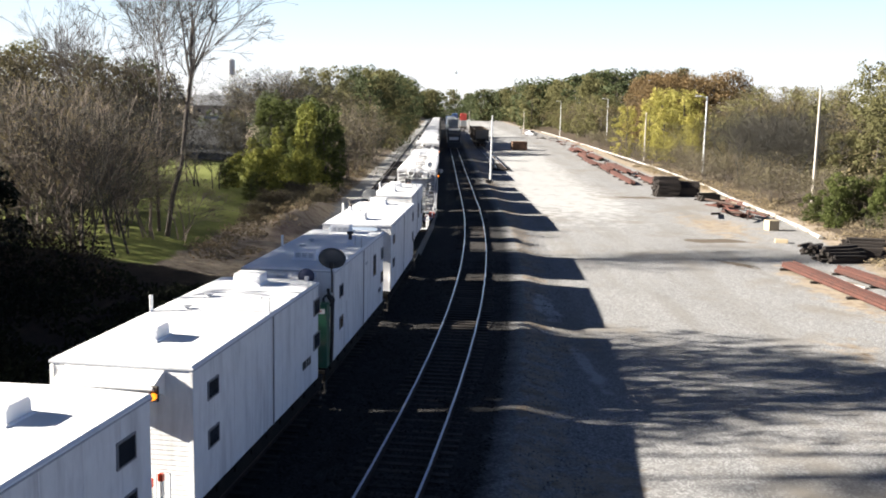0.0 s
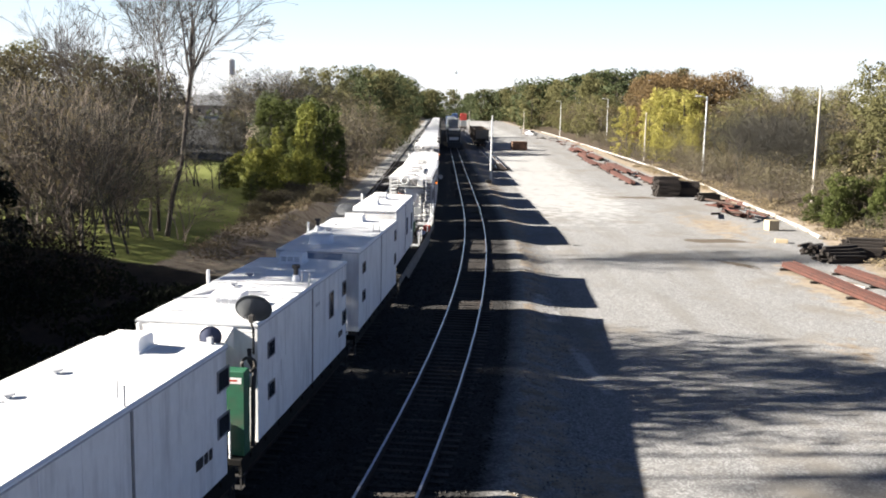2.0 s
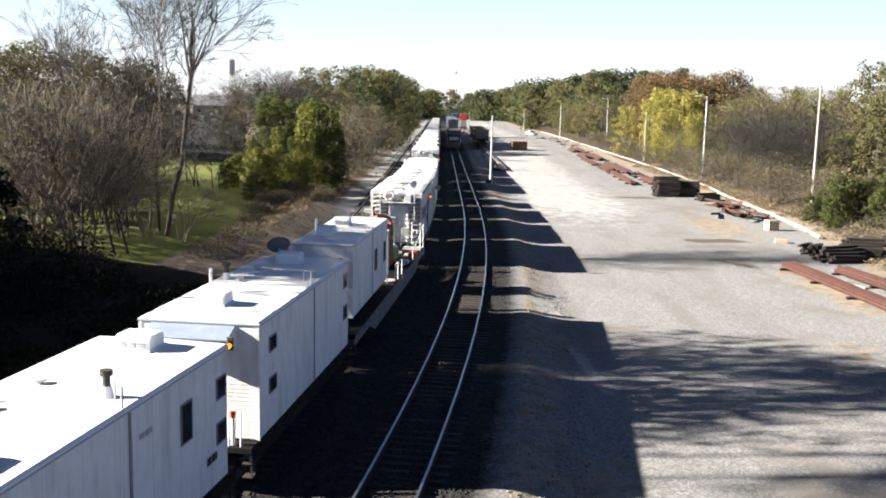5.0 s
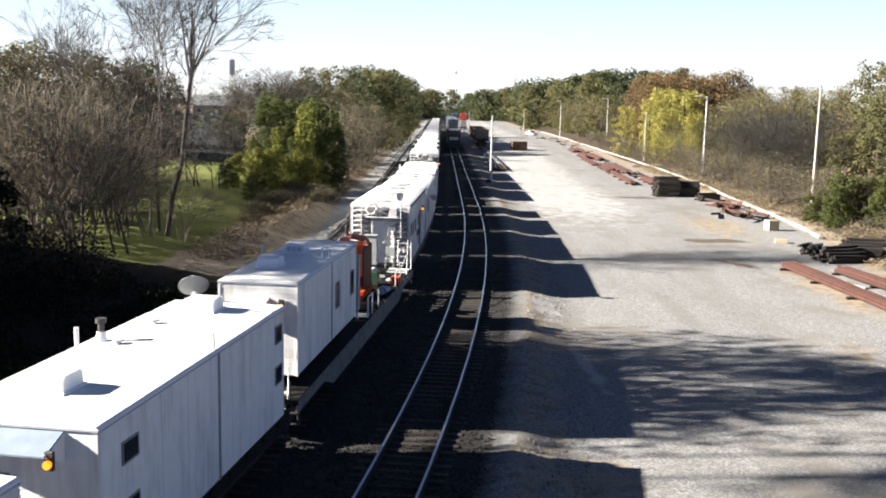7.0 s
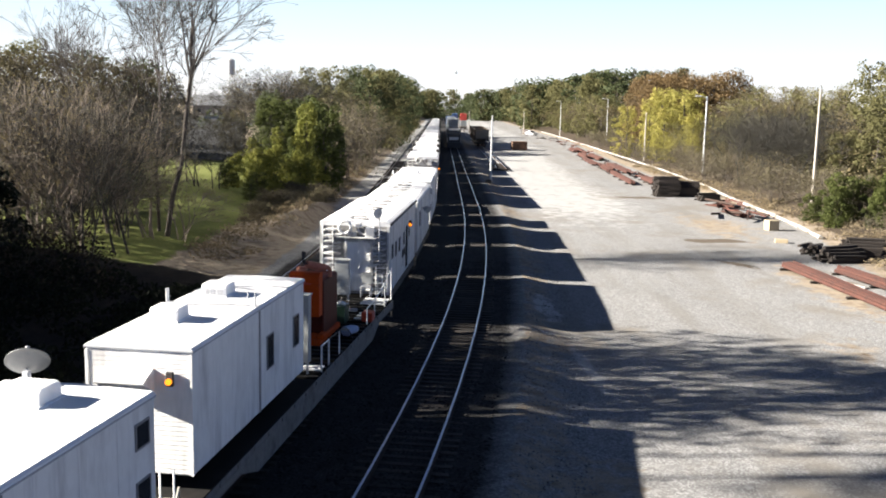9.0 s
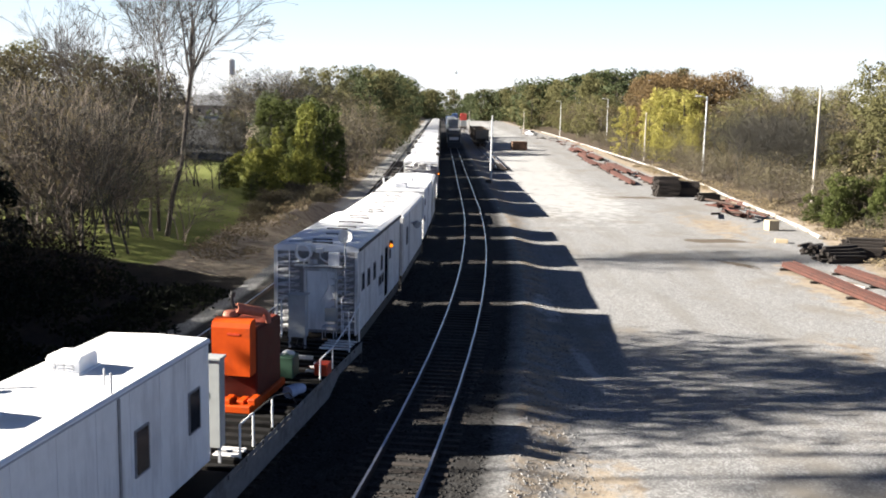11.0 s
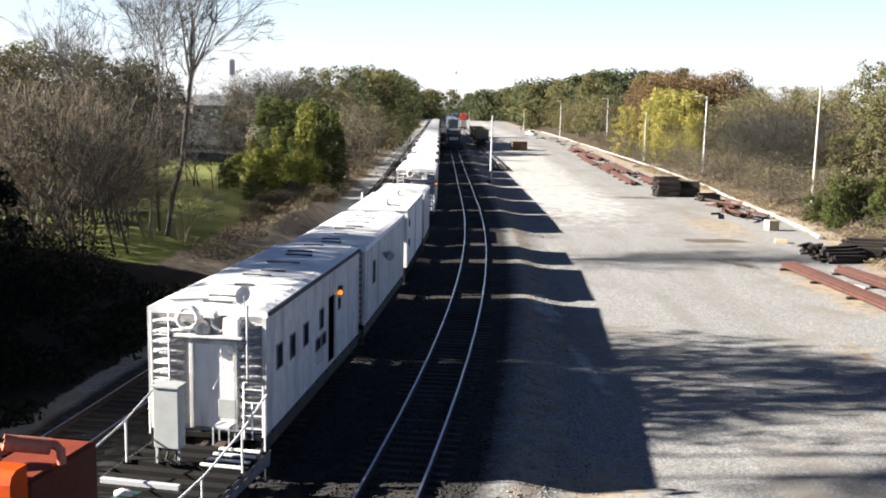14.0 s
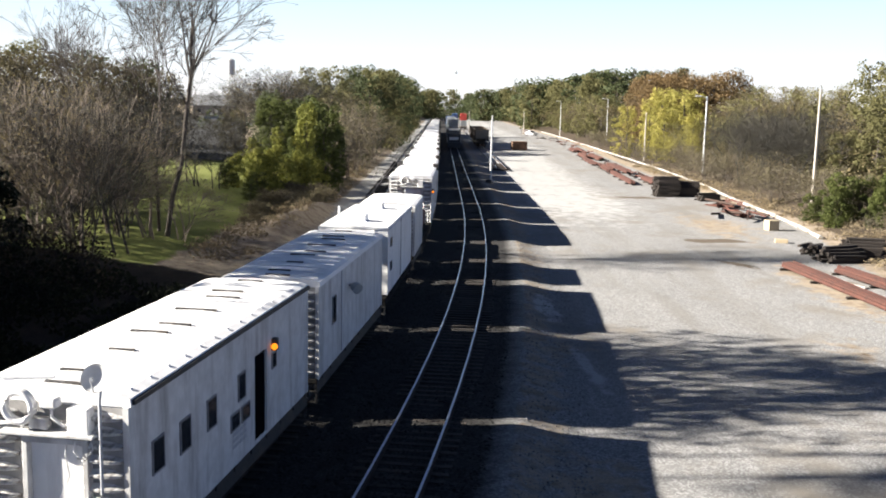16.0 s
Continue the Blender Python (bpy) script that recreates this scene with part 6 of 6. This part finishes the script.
FADED = tree("tree", "pale yellow-green tree thinning out in autumn", "tree", 14, 43, M_FADED, 0.2, 4, 4, 0.66, 0.1, count=7, radius=0.8, size=0.14, limbs=0.28)
BARE = tree("bare_tree", "tall leafless tree with fine grey branches", "tree", 22, 53, None, 0.22, 6, 2, 0.5, 0.2, limbs=0.25, thin=0.017)
TWIGGY = tree("bare_tree", "leafless brown thicket tree", "tree", 12, 19, M_UMBER, 0.10, 4, 4, 0.78, 0.10, stems=2, bark=M_TWIG, count=1, radius=0.7, size=0.065, thin=0.008)
TWIGGY2 = tree("bare_tree", "leafless grey-brown thicket tree", "tree", 11, 29, M_BROWNISH, 0.09, 4, 4, 0.85, 0.07, stems=2, bark=M_SKEIN, count=1, radius=0.7, size=0.08, thin=0.008)
TANGLE = tree("bare_tree", "tangled leafless saplings with brown twigs", "tree", 9, 59, M_TAN, 0.07, 4, 3, 0.95, 0.05, stems=4, bark=M_TWIG, count=2, radius=0.5, size=0.05, thin=0.007)
STEMS = tree("bare_tree", "clump of slender pale-barked leafless saplings", "tree", 9, 71, M_BROWNISH, 0.075, 3, 4, 0.72, 0.14, stems=4, bark=M_PALEBARK, count=3, radius=0.5, size=0.06, thin=0.013)
SCRUB = tree("shrub", "tan dry scrub with few leaves", "shrub", 6, 23, M_TAN, 0.06, 3, 3, 0.85, 0.05, stems=5, bark=M_SKEIN, count=6, radius=0.6, size=0.10)
BRUSH = tree("shrub", "dense tan-brown brush on the bank", "shrub", 2.5, 83, M_TAN, 0.03, 3, 4, 0.8, 0.05, stems=4, bark=M_SKEIN, count=6, radius=0.35, size=0.07)
BUSH = leafy("shrub", "dense green bush at the edge of the yard", "shrub", 4.5, 2.2, 31, M_MGREEN, 44, 110, 0.10, 0.04, 0.26, 0.07)
IVY = leafy("tree", "slender tree hung with bright green ivy", "tree", 10, 1.7, 8, M_LGREEN, 58, 110, 0.13, 0.04, 0.36, 0.14, flat=0.9, taper=0.64)
IVYDARK = leafy("tree", "ivy-hung tree with deep green leaves", "tree", 10, 2.1, 9, M_MGREEN, 54, 84, 0.15, 0.03, 0.33, 0.14, flat=0.9, taper=0.68)
VINE = leafy("shrub", "bright green vine-hung shrub on the bank", "shrub", 5, 2.0, 47, M_LGREEN, 40, 110, 0.12, 0.03, 0.30, 0.07, flat=0.8)
COVER = leafy("shrub", "dense undergrowth on the bank, leaves darkened for its shade", "shrub", 7, 3.0, 37, M_SHADELEAF, 36, 50, 0.25, 0.02, 0.32, 0.09)
HIGH = tree("tree", "tall broadleaf tree with a high crown", "tree", 25, 61, M_OLIVE, 0.3, 3, 5, 0.8, 0.0, count=20, radius=1.8, size=0.15, limbs=0.12, bare_bole=0.70)
SHADE = tree("tree", "broadleaf tree on the bank above the line", "tree", 16, 3, M_OLIVE, 0.28, 3, 5, 0.75, 0.05, count=16, radius=1.9, size=0.26)
HEIGHT = {DULL: 12, FARWOOD: 20, FAROLIVE: 20, OAK: 16, DARK: 18, PINE: 22, RUSS: 19, YELL: 14, BROWN: 15, FADED: 14, BARE: 22, TWIGGY: 12, TWIGGY2: 11, TANGLE: 9, STEMS: 9, SCRUB: 6, BRUSH: 2.5,
          BUSH: 4.5, IVY: 10, IVYDARK: 10, VINE: 5, COVER: 7, HIGH: 25, SHADE: 16}
rw = random.Random(77)


def stand(proto, x, y, h, wide=1.0):
    """Plant one at x, y, so high."""
    return planted(proto, x, y, h / HEIGHT[proto], rw.uniform(0, 360), wide * rw.uniform(0.9, 1.1))


# the thicket on the bank beside the line
for i in range(24):
    y = rw.uniform(50, 54.5) if i % 6 < 1 else rw.uniform(70, 90)
    x = -rw.uniform(0.315, 0.52) * y
    stand(rw.choice((TWIGGY, TWIGGY, TWIGGY2)), x, y, rw.uniform(7.5, 10.4), 1.1)
for i in range(20):
    y = rw.uniform(34, 52)
    x = -rw.uniform(0.42, 0.58) * y - 2.5
    stand(rw.choice((COVER, TANGLE, TWIGGY, TWIGGY)), x, y, rw.uniform(2.6, 5.2))
for i in range(15):
    y = rw.uniform(52, 70)
    stand(rw.choice((TANGLE, TANGLE, STEMS)), -rw.uniform(0.325, 0.50) * y, y, rw.uniform(6.0, 9.5), 1.1)
for x, y, h in ((-18.2, 59.5, 8), (-16.8, 60.5, 5), (-20.5, 58.5, 8.5), (-22.5, 57.5, 9), (-21.5, 55.5, 7.5), (-24, 59.5, 9), (-23.2, 55.0, 8)):
    stand(STEMS, x, y, h)
for i in range(9):
    y = rw.uniform(60, 78)
    stand(rw.choice((SCRUB, BRUSH, COVER)), -rw.uniform(0.33, 0.45) * y, y, rw.uniform(1.4, 2.8))
# close growth beyond the picture's edge, which keeps the foot of the bank in shade
for i in range(40):
    y = rw.uniform(14, 50.5)
    stand(rw.choice((COVER, DARK)), min(-0.55 * y - 4.5, -22) - rw.uniform(0, 12), y, rw.uniform(7, 8.5) + 2.0 * smooth(34, 42, y), 1.2)
# lower growth, also unseen, added to dim the thicket's left side
for i in range(12):
    y = rw.uniform(50, 76)
    stand(rw.choice((COVER, DARK)), -0.53 * y - 3.5 - rw.uniform(0, 8), y, rw.uniform(4.0, 5.5), 1.2)
fork = "tall leafless tree with forked trunk and fanning grey branches"
fan_tree(fork, [(0, 0, -0.3), (0.45, 0, 2.6), (1.05, 0, 4.6), (1.35, 0.1, 7.5), (1.68, 0.1, 10.0)], 0.18, 11, 3.9, 3, 0.14).matrix_basis = pose(-17.75, 61, ground_z(-17.75, 61))
fan_tree(fork, [(0, 0, -0.3), (-0.1, 0, 4.0), (0.05, 0.1, 6.5), (0.2, 0.1, 8.6)], 0.12, 6, 3.5, 8).matrix_basis = pose(-18.5, 62, ground_z(-18.5, 62))
for x, y, r, s in ((-29, 75, 0.08, 21), (-26, 72, 0.07, 22)):
    fan_tree("slender leafless tree above the thicket", [(0, 0, -0.3), (-0.2, 0, 4.0), (-0.5, 0.1, 7.0)], r, 5, 2.9, s, -0.12).matrix_basis = pose(x, y, ground_z(x, y))
# crowns that close the view behind the thicket
for x, y, h in ((-50, 118, 11), (-43, 112, 10.6), (-37, 112, 10.6), (-62, 122, 10.6), (-46, 116, 11), (-34, 118, 10), (-56, 112, 10.5), (-40, 114, 11), (-48, 108, 10.4), (-53, 116, 11), (-39.5, 138, 9.5), (-42, 132, 10), (-25.2, 116, 5.2), (-27.6, 126, 5.5)):
    stand(rw.choice((DULL, DULL, BROWN)), x, y, h, 1.2)
for x, y, h in ((-57, 132, 12.6), (-63, 128, 11.5), (-47, 128, 11.6), (-40, 128, 11.2)):
    stand(rw.choice((DARK, OAK)), x, y, h, 1.0)
# ivy, vines and dry brush along the bank
for x, y, h, w in ((-13.9, 97, 9.0, 0.9), (-16.8, 96, 5.6, 0.9)):
    stand(IVY, x, y, h, w)
for x, y, h, w in ((-15.6, 100, 7.6, 0.9), (-18.4, 101, 7.8, 1.0), (-12.8, 103, 8.8, 1.0), (-14.2, 106, 8.8, 1.1), (-17.2, 104, 8.2, 1.2), (-12.6, 110, 6.6, 1.0), (-19.5, 108, 7.6, 1.0), (-15.6, 114, 9.0, 1.2)):
    stand(IVYDARK, x, y, h, w)
for x, y, h in ((-15.2, 93, 3.6), (-17.6, 90, 3.8), (-19.2, 88, 3.0), (-14.2, 95, 4.2), (-18.6, 94, 4.2), (-16.2, 91, 4.4), (-13.4, 100, 3.6)):
    stand(VINE, x, y, h, 1.0)
for x, y, h in ((-19.4, 85, 2.2), (-17.0, 87, 2.0), (-16.6, 82, 1.8)):
    stand(IVYDARK, x, y, h, 2.2)
for i in range(30):
    y = rw.uniform(70, 100)
    stand(rw.choice((BRUSH, BRUSH, SCRUB)), line_b(y) - rw.uniform(14.0, 17.5) - 1.6 * (1 - smooth(66, 90, y)), y, rw.uniform(0.7, 1.9), 1.3)
for x, y, h in ((-12.0, 114, 6.5), (-12.3, 120, 8.2), (-11.9, 126, 9.0), (-13.0, 132, 9.8), (-14.0, 124, 9.2), (-12.4, 138, 8.6), (-15.0, 130, 10)):
    stand(rw.choice((SCRUB, SCRUB, TWIGGY2)), x, y, h, 0.8)
for x, y, h in ((-12.4, 146, 8.5), (-13.2, 154, 9.0), (-12.8, 163, 9.0), (-13.6, 172, 10)):
    stand(rw.choice((IVYDARK, OAK, SCRUB)), x, y, h, 0.9)
for i in range(11):
    y = 112 + i * 7.5
    stand(rw.choice((OAK, IVYDARK, DARK)), -17.5 - rw.uniform(0, 2.5), y + rw.uniform(-1.5, 1.5), rw.uniform(6.5, 8.5), 0.9)
for x, y, h in ((-27, 150, 12.4), (-24, 146, 12), (-29, 152, 12), (-25.5, 142, 11.5), (-31.5, 146, 10)):
    stand(TWIGGY, x, y, h, 1.4)
for x, y, h in ((-28.5, 156, 12.2), (-33, 158, 11.8), (-25, 157, 12.0)):
    stand(BROWN, x, y, h, 1.1)
# bare growth before the pale house
for x, y, h in ((-21.6, 86, 7.2), (-19.8, 83, 6.2), (-23.4, 88, 7.6), (-20.8, 92, 6.6)):
    stand(TWIGGY, x, y, h, 1.1)
for x, y, h in ((-21, 178, 13.6), (-24.5, 184, 13.4), (-18, 186, 12.0), (-29, 176, 12.0), (-19.5, 166, 10.0), (-23, 160, 9.5)):
    stand(rw.choice((OAK, BROWN, OAK)), x, y, h, 0.95)
for x, y, h in ((-15.5, 196, 13.5), (-13.6, 203, 15.5), (-18, 205, 15.2), (-13.2, 214, 14.5), (-15, 226, 16), (-12.8, 238, 14.5), (-16, 248, 16.5), (-13.4, 262, 15.5), (-18, 222, 15),
                (-16, 280, 17), (-13.8, 296, 16.5), (-17, 318, 17.5), (-14.5, 340, 17.5), (-20, 268, 16), (-14.2, 370, 18), (-16, 310, 17)):
    stand(rw.choice((DARK, OAK, DARK)), x, y, h + 0.6, 1.12)
for i in range(18):
    y = rw.uniform(200, 420)
    x = -18 - 0.014 * y - rw.uniform(4, 40)
    if -0.30 * y < x < -0.145 * y:
        continue
    stand(rw.choice((OAK, DARK, BROWN)), x, y, rw.uniform(12, 15), 1.1)
for i in range(54):
    stand(rw.choice((FARWOOD, FAROLIVE)), rw.uniform(-75, 95), rw.uniform(600, 820), rw.uniform(17, 23), 1.2)
for i in range(20):
    y = rw.uniform(400, 700)
    stand(rw.choice((FARWOOD, FARWOOD, FAROLIVE)), -16 - 0.006 * y - rw.uniform(0, 22), y, rw.uniform(17, 22), 1.0)
# beyond the yard: pines, then russet oaks, the yellow trees before them, thinning brown growth nearer
for i in range(46):
    y = rw.uniform(440, 720)
    stand(rw.choice((FARWOOD, FAROLIVE)), 37 + 0.004 * y + rw.uniform(0, 36), y, rw.uniform(18, 25), 1.0)
for i in range(30):
    y = rw.uniform(285, 440)
    stand(rw.choice((PINE, DARK, PINE, OAK)), 46 + 0.008 * y + rw.uniform(1, 24), y, rw.uniform(17.5, 22) + 2.5 * smooth(300, 420, y), 1.25)
for i in range(30):
    y = rw.uniform(260, 440)
    stand(rw.choice((OAK, BROWN, FADED, FADED)), 43.5 + 0.006 * y + rw.uniform(0, 6), y, rw.uniform(6, 14), 1.3)
for i in range(26):
    y = rw.uniform(208, 262)
    stand(rw.choice((RUSS, RUSS, RUSS, BROWN)), rw.uniform(0.19, 0.30) * y, y, rw.uniform(15, 18.5), 1.35)
for i in range(12):
    y = rw.uniform(215, 250)
    stand(rw.choice((OAK, FADED, BROWN)), rw.uniform(0.30, 0.44) * y, y, rw.uniform(12.5, 14.5), 1.2)
for x, y, h in ((56, 250, 20), (50, 255, 20), (62, 262, 19.5), (53, 258, 20)):
    stand(BARE, x, y, h, 1.2)
for x, y, h in ((40.0, 190, 11.6), (43.0, 194, 13.4), (46.5, 190, 13.0), (41, 182, 9.6), (49.5, 196, 12.5), (37.5, 200, 10.5), (45, 200, 13)):
    stand(YELL, x, y, h, 1.15)
for x, y, h in ((45, 176, 8.5), (43, 168, 5.5), (40.5, 172, 4.4), (47.5, 170, 7), (39, 178, 5), (42, 176, 7)):
    stand(rw.choice((FADED, YELL)), x, y, h, 1.2)
for x, y, h in ((48.5, 160, 10.6), (52, 166, 11.5), (58, 175, 12.2), (63, 180, 13.4), (66, 184, 13), (70, 186, 12.6), (55, 186, 12.5), (60, 190, 13), (54, 172, 12), (68, 174, 12), (50.5, 172, 11)):
    stand(rw.choice((FADED, FADED, BROWN)), x, y, h, 1.35)
for i in range(22):
    y = rw.uniform(112, 158)
    x = max(rw.uniform(0.29, 0.395) * y, yard_edge(y) + 8)
    stand(rw.choice((TWIGGY, TWIGGY, TWIGGY2)), x, y, rw.uniform(8.0, 10.6), 1.15)
for x, y, h in ((50, 122, 9.6), (54, 126, 10.2), (58, 130, 10.8), (47.5, 118, 8.6), (61, 136, 11.5), (52, 134, 10.5), (56, 118, 9.6), (49, 108, 8.0), (51, 114, 9.0), (46, 112, 7.0), (57, 142, 11)):
    stand(rw.choice((OAK, OAK, DARK, BROWN)), x, y, h, 1.15)
for i in range(60):
    y = rw.uniform(62, 280)
    stand(rw.choice((SCRUB, SCRUB, TWIGGY2)), yard_edge(y) + rw.uniform(3.2, 10), y, rw.uniform(1.8, 5.2), 1.3)
for x, y, h in ((34.5, 84, 3.9), (36.2, 86.5, 4.4), (38.4, 88, 3.8), (36.6, 81, 2.8), (40, 86, 4.4), (42, 83, 4.6), (34.0, 88, 2.6), (38.2, 83.5, 3.2)):
    stand(BUSH, x, y, h, 0.95)
stand(OAK, 73, 165, 17.0, 0.8)
stand(BARE, 76, 163, 17, 1.1)
stand(FADED, 76, 168, 14.5)
# more unseen trees left of the view, added to shade the bank's foot
for i in range(14):
    y = rw.uniform(24, 47)
    stand(DARK, -25 - rw.uniform(0, 6) - 0.25 * max(y - 36, 0), y, rw.uniform(7, 8.5), 1.3)
# tall trees up-sun of the line, outside the view
for x, y, h, w in ((-31, 30.5, 20.5, 0.55), (-27, 30.5, 17.5, 0.5), (-33, 29.5, 22, 0.45), (-36, 31.5, 23, 0.5)):
    stand(SHADE, x, y, h, w)
for x, y, h, w in ((-31, 27.5, 28, 0.5), (-35, 27.0, 30.5, 0.5), (-40, 26.5, 33, 0.62), (-42, 27.5, 32, 0.8), (-36, 28.5, 29, 0.7), (-37, 22.5, 28, 0.5), (-41, 20.5, 30, 0.55)):
    stand(HIGH, x, y, h, w)
for p in HEIGHT:
    for o in [*p.children_recursive, p]:
        bpy.data.objects.remove(o)


def undergrowth(name, places, count, size, material, label, seed):
    """Leafy and twiggy clumps too many to count; places: x, y, height, radius."""
    rr = random.Random(seed)
    g = G()
    vs, fs = [], []
    for x, y, h, r in places:
        z = ground_z(x, y)
        for i in range(count):
            a, q = rr.uniform(0, 6.283), math.sqrt(rr.random()) * r
            zz = z + h * (1 - (q / r) ** 2 * 0.6) * rr.random() ** 0.8
            c = Vector((x + q * math.cos(a), y + q * math.sin(a), zz))
            u = Vector((rr.uniform(-1, 1), rr.uniform(-1, 1), rr.uniform(-0.6, 1))).normalized()
            w = u.orthogonal().normalized()
            s = size * rr.uniform(0.5, 1.4)
            o = len(vs)
            vs += [c - u * s, c + w * s * 0.5, c + u * s, c - w * s * 0.5]
            fs.append((o, o + 1, o + 2, o + 3))
    g.add(vs, fs)
    return tagged(new(name, g.mesh(name, material)), label, "undergrowth", kind="stuff")


ru = random.Random(5)
undergrowth("undergrowth", [(yard_edge(y) + ru.uniform(9, 26), y, ru.uniform(2.5, 6), ru.uniform(3, 5)) for y in [ru.uniform(90, 270) for i in range(120)]], 110, 0.17, M_BROWNISH, "brown-olive undergrowth below the trees by the yard", 1)
undergrowth("undergrowth", [(46 + ru.uniform(4, 40), y, ru.uniform(5, 10), 6) for y in [ru.uniform(270, 640) for i in range(110)]], 90, 0.4, M_OLIVE, "olive undergrowth of the far wood", 2)
undergrowth("undergrowth", [(-11.5 - 0.008 * y - ru.uniform(1.5, 34), y, ru.uniform(4, 8), ru.uniform(3, 5)) for y in [ru.uniform(185, 620) for i in range(130)]], 90, 0.38, M_DGREEN, "dark green undergrowth of the wood along the line", 3)
undergrowth("undergrowth", [(ru.uniform(-90, 120), ru.uniform(640, 840), ru.uniform(10, 17), 9) for i in range(150)], 80, 0.8, M_DGREEN, "dark green undergrowth closing the distance", 4)
undergrowth("undergrowth", [(-x * y, y, ru.uniform(3, 7), ru.uniform(2.0, 3.5)) for x, y in [(ru.uniform(0.36, 0.5), ru.uniform(76, 90)) for i in range(26)]], 70, 0.13, M_UMBER, "brown undergrowth inside the thicket", 6)
undergrowth("undergrowth", [(-x * y - 1.0, y, ru.uniform(0.7, 2.2), ru.uniform(1.0, 2.0)) for x, y in [(ru.uniform(0.35, 0.52), ru.uniform(42, 57)) for i in range(70)]], 90, 0.11, M_UMBER, "dark dead leaves and brambles below the thicket", 9)
# low near-black clumps, added to darken the bank where deep shade lies
undergrowth("ivy_cover", [(line_b(y) - q, y, 0.5 + 0.10 * (q - 12.4), ru.uniform(1.0, 1.9)) for q, y in [(12.6 + 16 * ru.random() ** 1.2, ru.uniform(20, 47)) for i in range(210)]], 150, 0.13, M_SHADELEAF, "near-black leaves added to deepen the bank's shade", 10)
undergrowth("dry_weeds", [(line_b(y) - ru.uniform(13.6, 17.5), y, ru.uniform(0.3, 0.9), ru.uniform(0.6, 1.4)) for y in [ru.uniform(56, 150) for i in range(170)]], 60, 0.10, M_WEED, "dry tan weeds on the earth bank", 7)
undergrowth("dry_weeds", [(yard_edge(y) + ru.uniform(0.8, 5), y, ru.uniform(0.25, 0.8), ru.uniform(0.6, 1.5)) for y in [ru.uniform(50, 170) for i in range(200)]], 60, 0.10, M_WEED, "dry tan weeds along the yard's edge", 8)


def bird():
    """Body with a tail, two wings."""
    t = tagged(root("bird"), "small dark bird with spread wings flying low over gravel", "bird")
    g = G().tube([(0, -0.13, 0), (0, -0.06, 0.01), (0, 0.04, 0.012), (0, 0.10, 0.015)], 0.022, 8, 0.03)
    g.tube([(0, 0.09, 0.015), (0, 0.14, 0.02)], 0.026, 8, 0.006)
    part("body", g, M_BLACK, t)
    part("tail", G().box(-0.025, 0.025, -0.22, -0.12, -0.006, 0.006), M_BLACK, t)
    for s in (-1, 1):
        part("wing", G().add([(s * 0.01, 0.05, 0.02), (s * 0.01, -0.05, 0.02), (s * 0.12, -0.05, 0.05), (s * 0.12, 0.07, 0.05), (s * 0.24, -0.06, 0.04),
                              (s * 0.01, 0.05, 0.028), (s * 0.01, -0.05, 0.024), (s * 0.12, -0.05, 0.054), (s * 0.12, 0.07, 0.058), (s * 0.24, -0.06, 0.044)],
                             [(0, 1, 2, 3), (3, 2, 4), (8, 7, 6, 5), (9, 7, 8), (0, 3, 8, 5), (3, 4, 9, 8), (4, 2, 7, 9), (2, 1, 6, 7)]), M_BLACK, t)
    return t


BIRD = bird()


def motions():
    ts = [0.5 * i for i in range(33)]
    for car, s, reach in KEYED:
        walk(car, [(t, car_pose(s - travelled(t), reach)) for t in ts])
    # the bird leaves the scrub, sweeps down over the yard and on below the bridge
    away = 116.0
    for_bird = [(0.0, (35.5, 70.0, 3.2)), (11.6, (35.5, 70.0, 3.2)), (12.8, (29.0, 56.0, 8.0)), (13.7, (18.5, 40.0, 7.6)), (14.1, (13.9, 34.3, 5.4)), (14.3, (12.08, 33.0, 3.86)), (14.5, (9.68, 31.5, 2.17)),
                (14.7, (7.7, 30.0, 1.3)), (15.3, (2.0, 24.0, 1.5)), (16.0, (-4.0, 16.0, 2.2))]
    walk(BIRD, [(t, pose(*p, -20, 42, away)) for t, p in for_bird])
    spins = [(i / 6.0) for i in range(97)]
    for w in ROLLING[:48]:
        p = w.matrix_basis.translation.copy()
        walk(w, [(t, Matrix.Translation(p) @ Matrix.Rotation(travelled(t) / 0.42, 4, "X")) for t in spins])


motions()
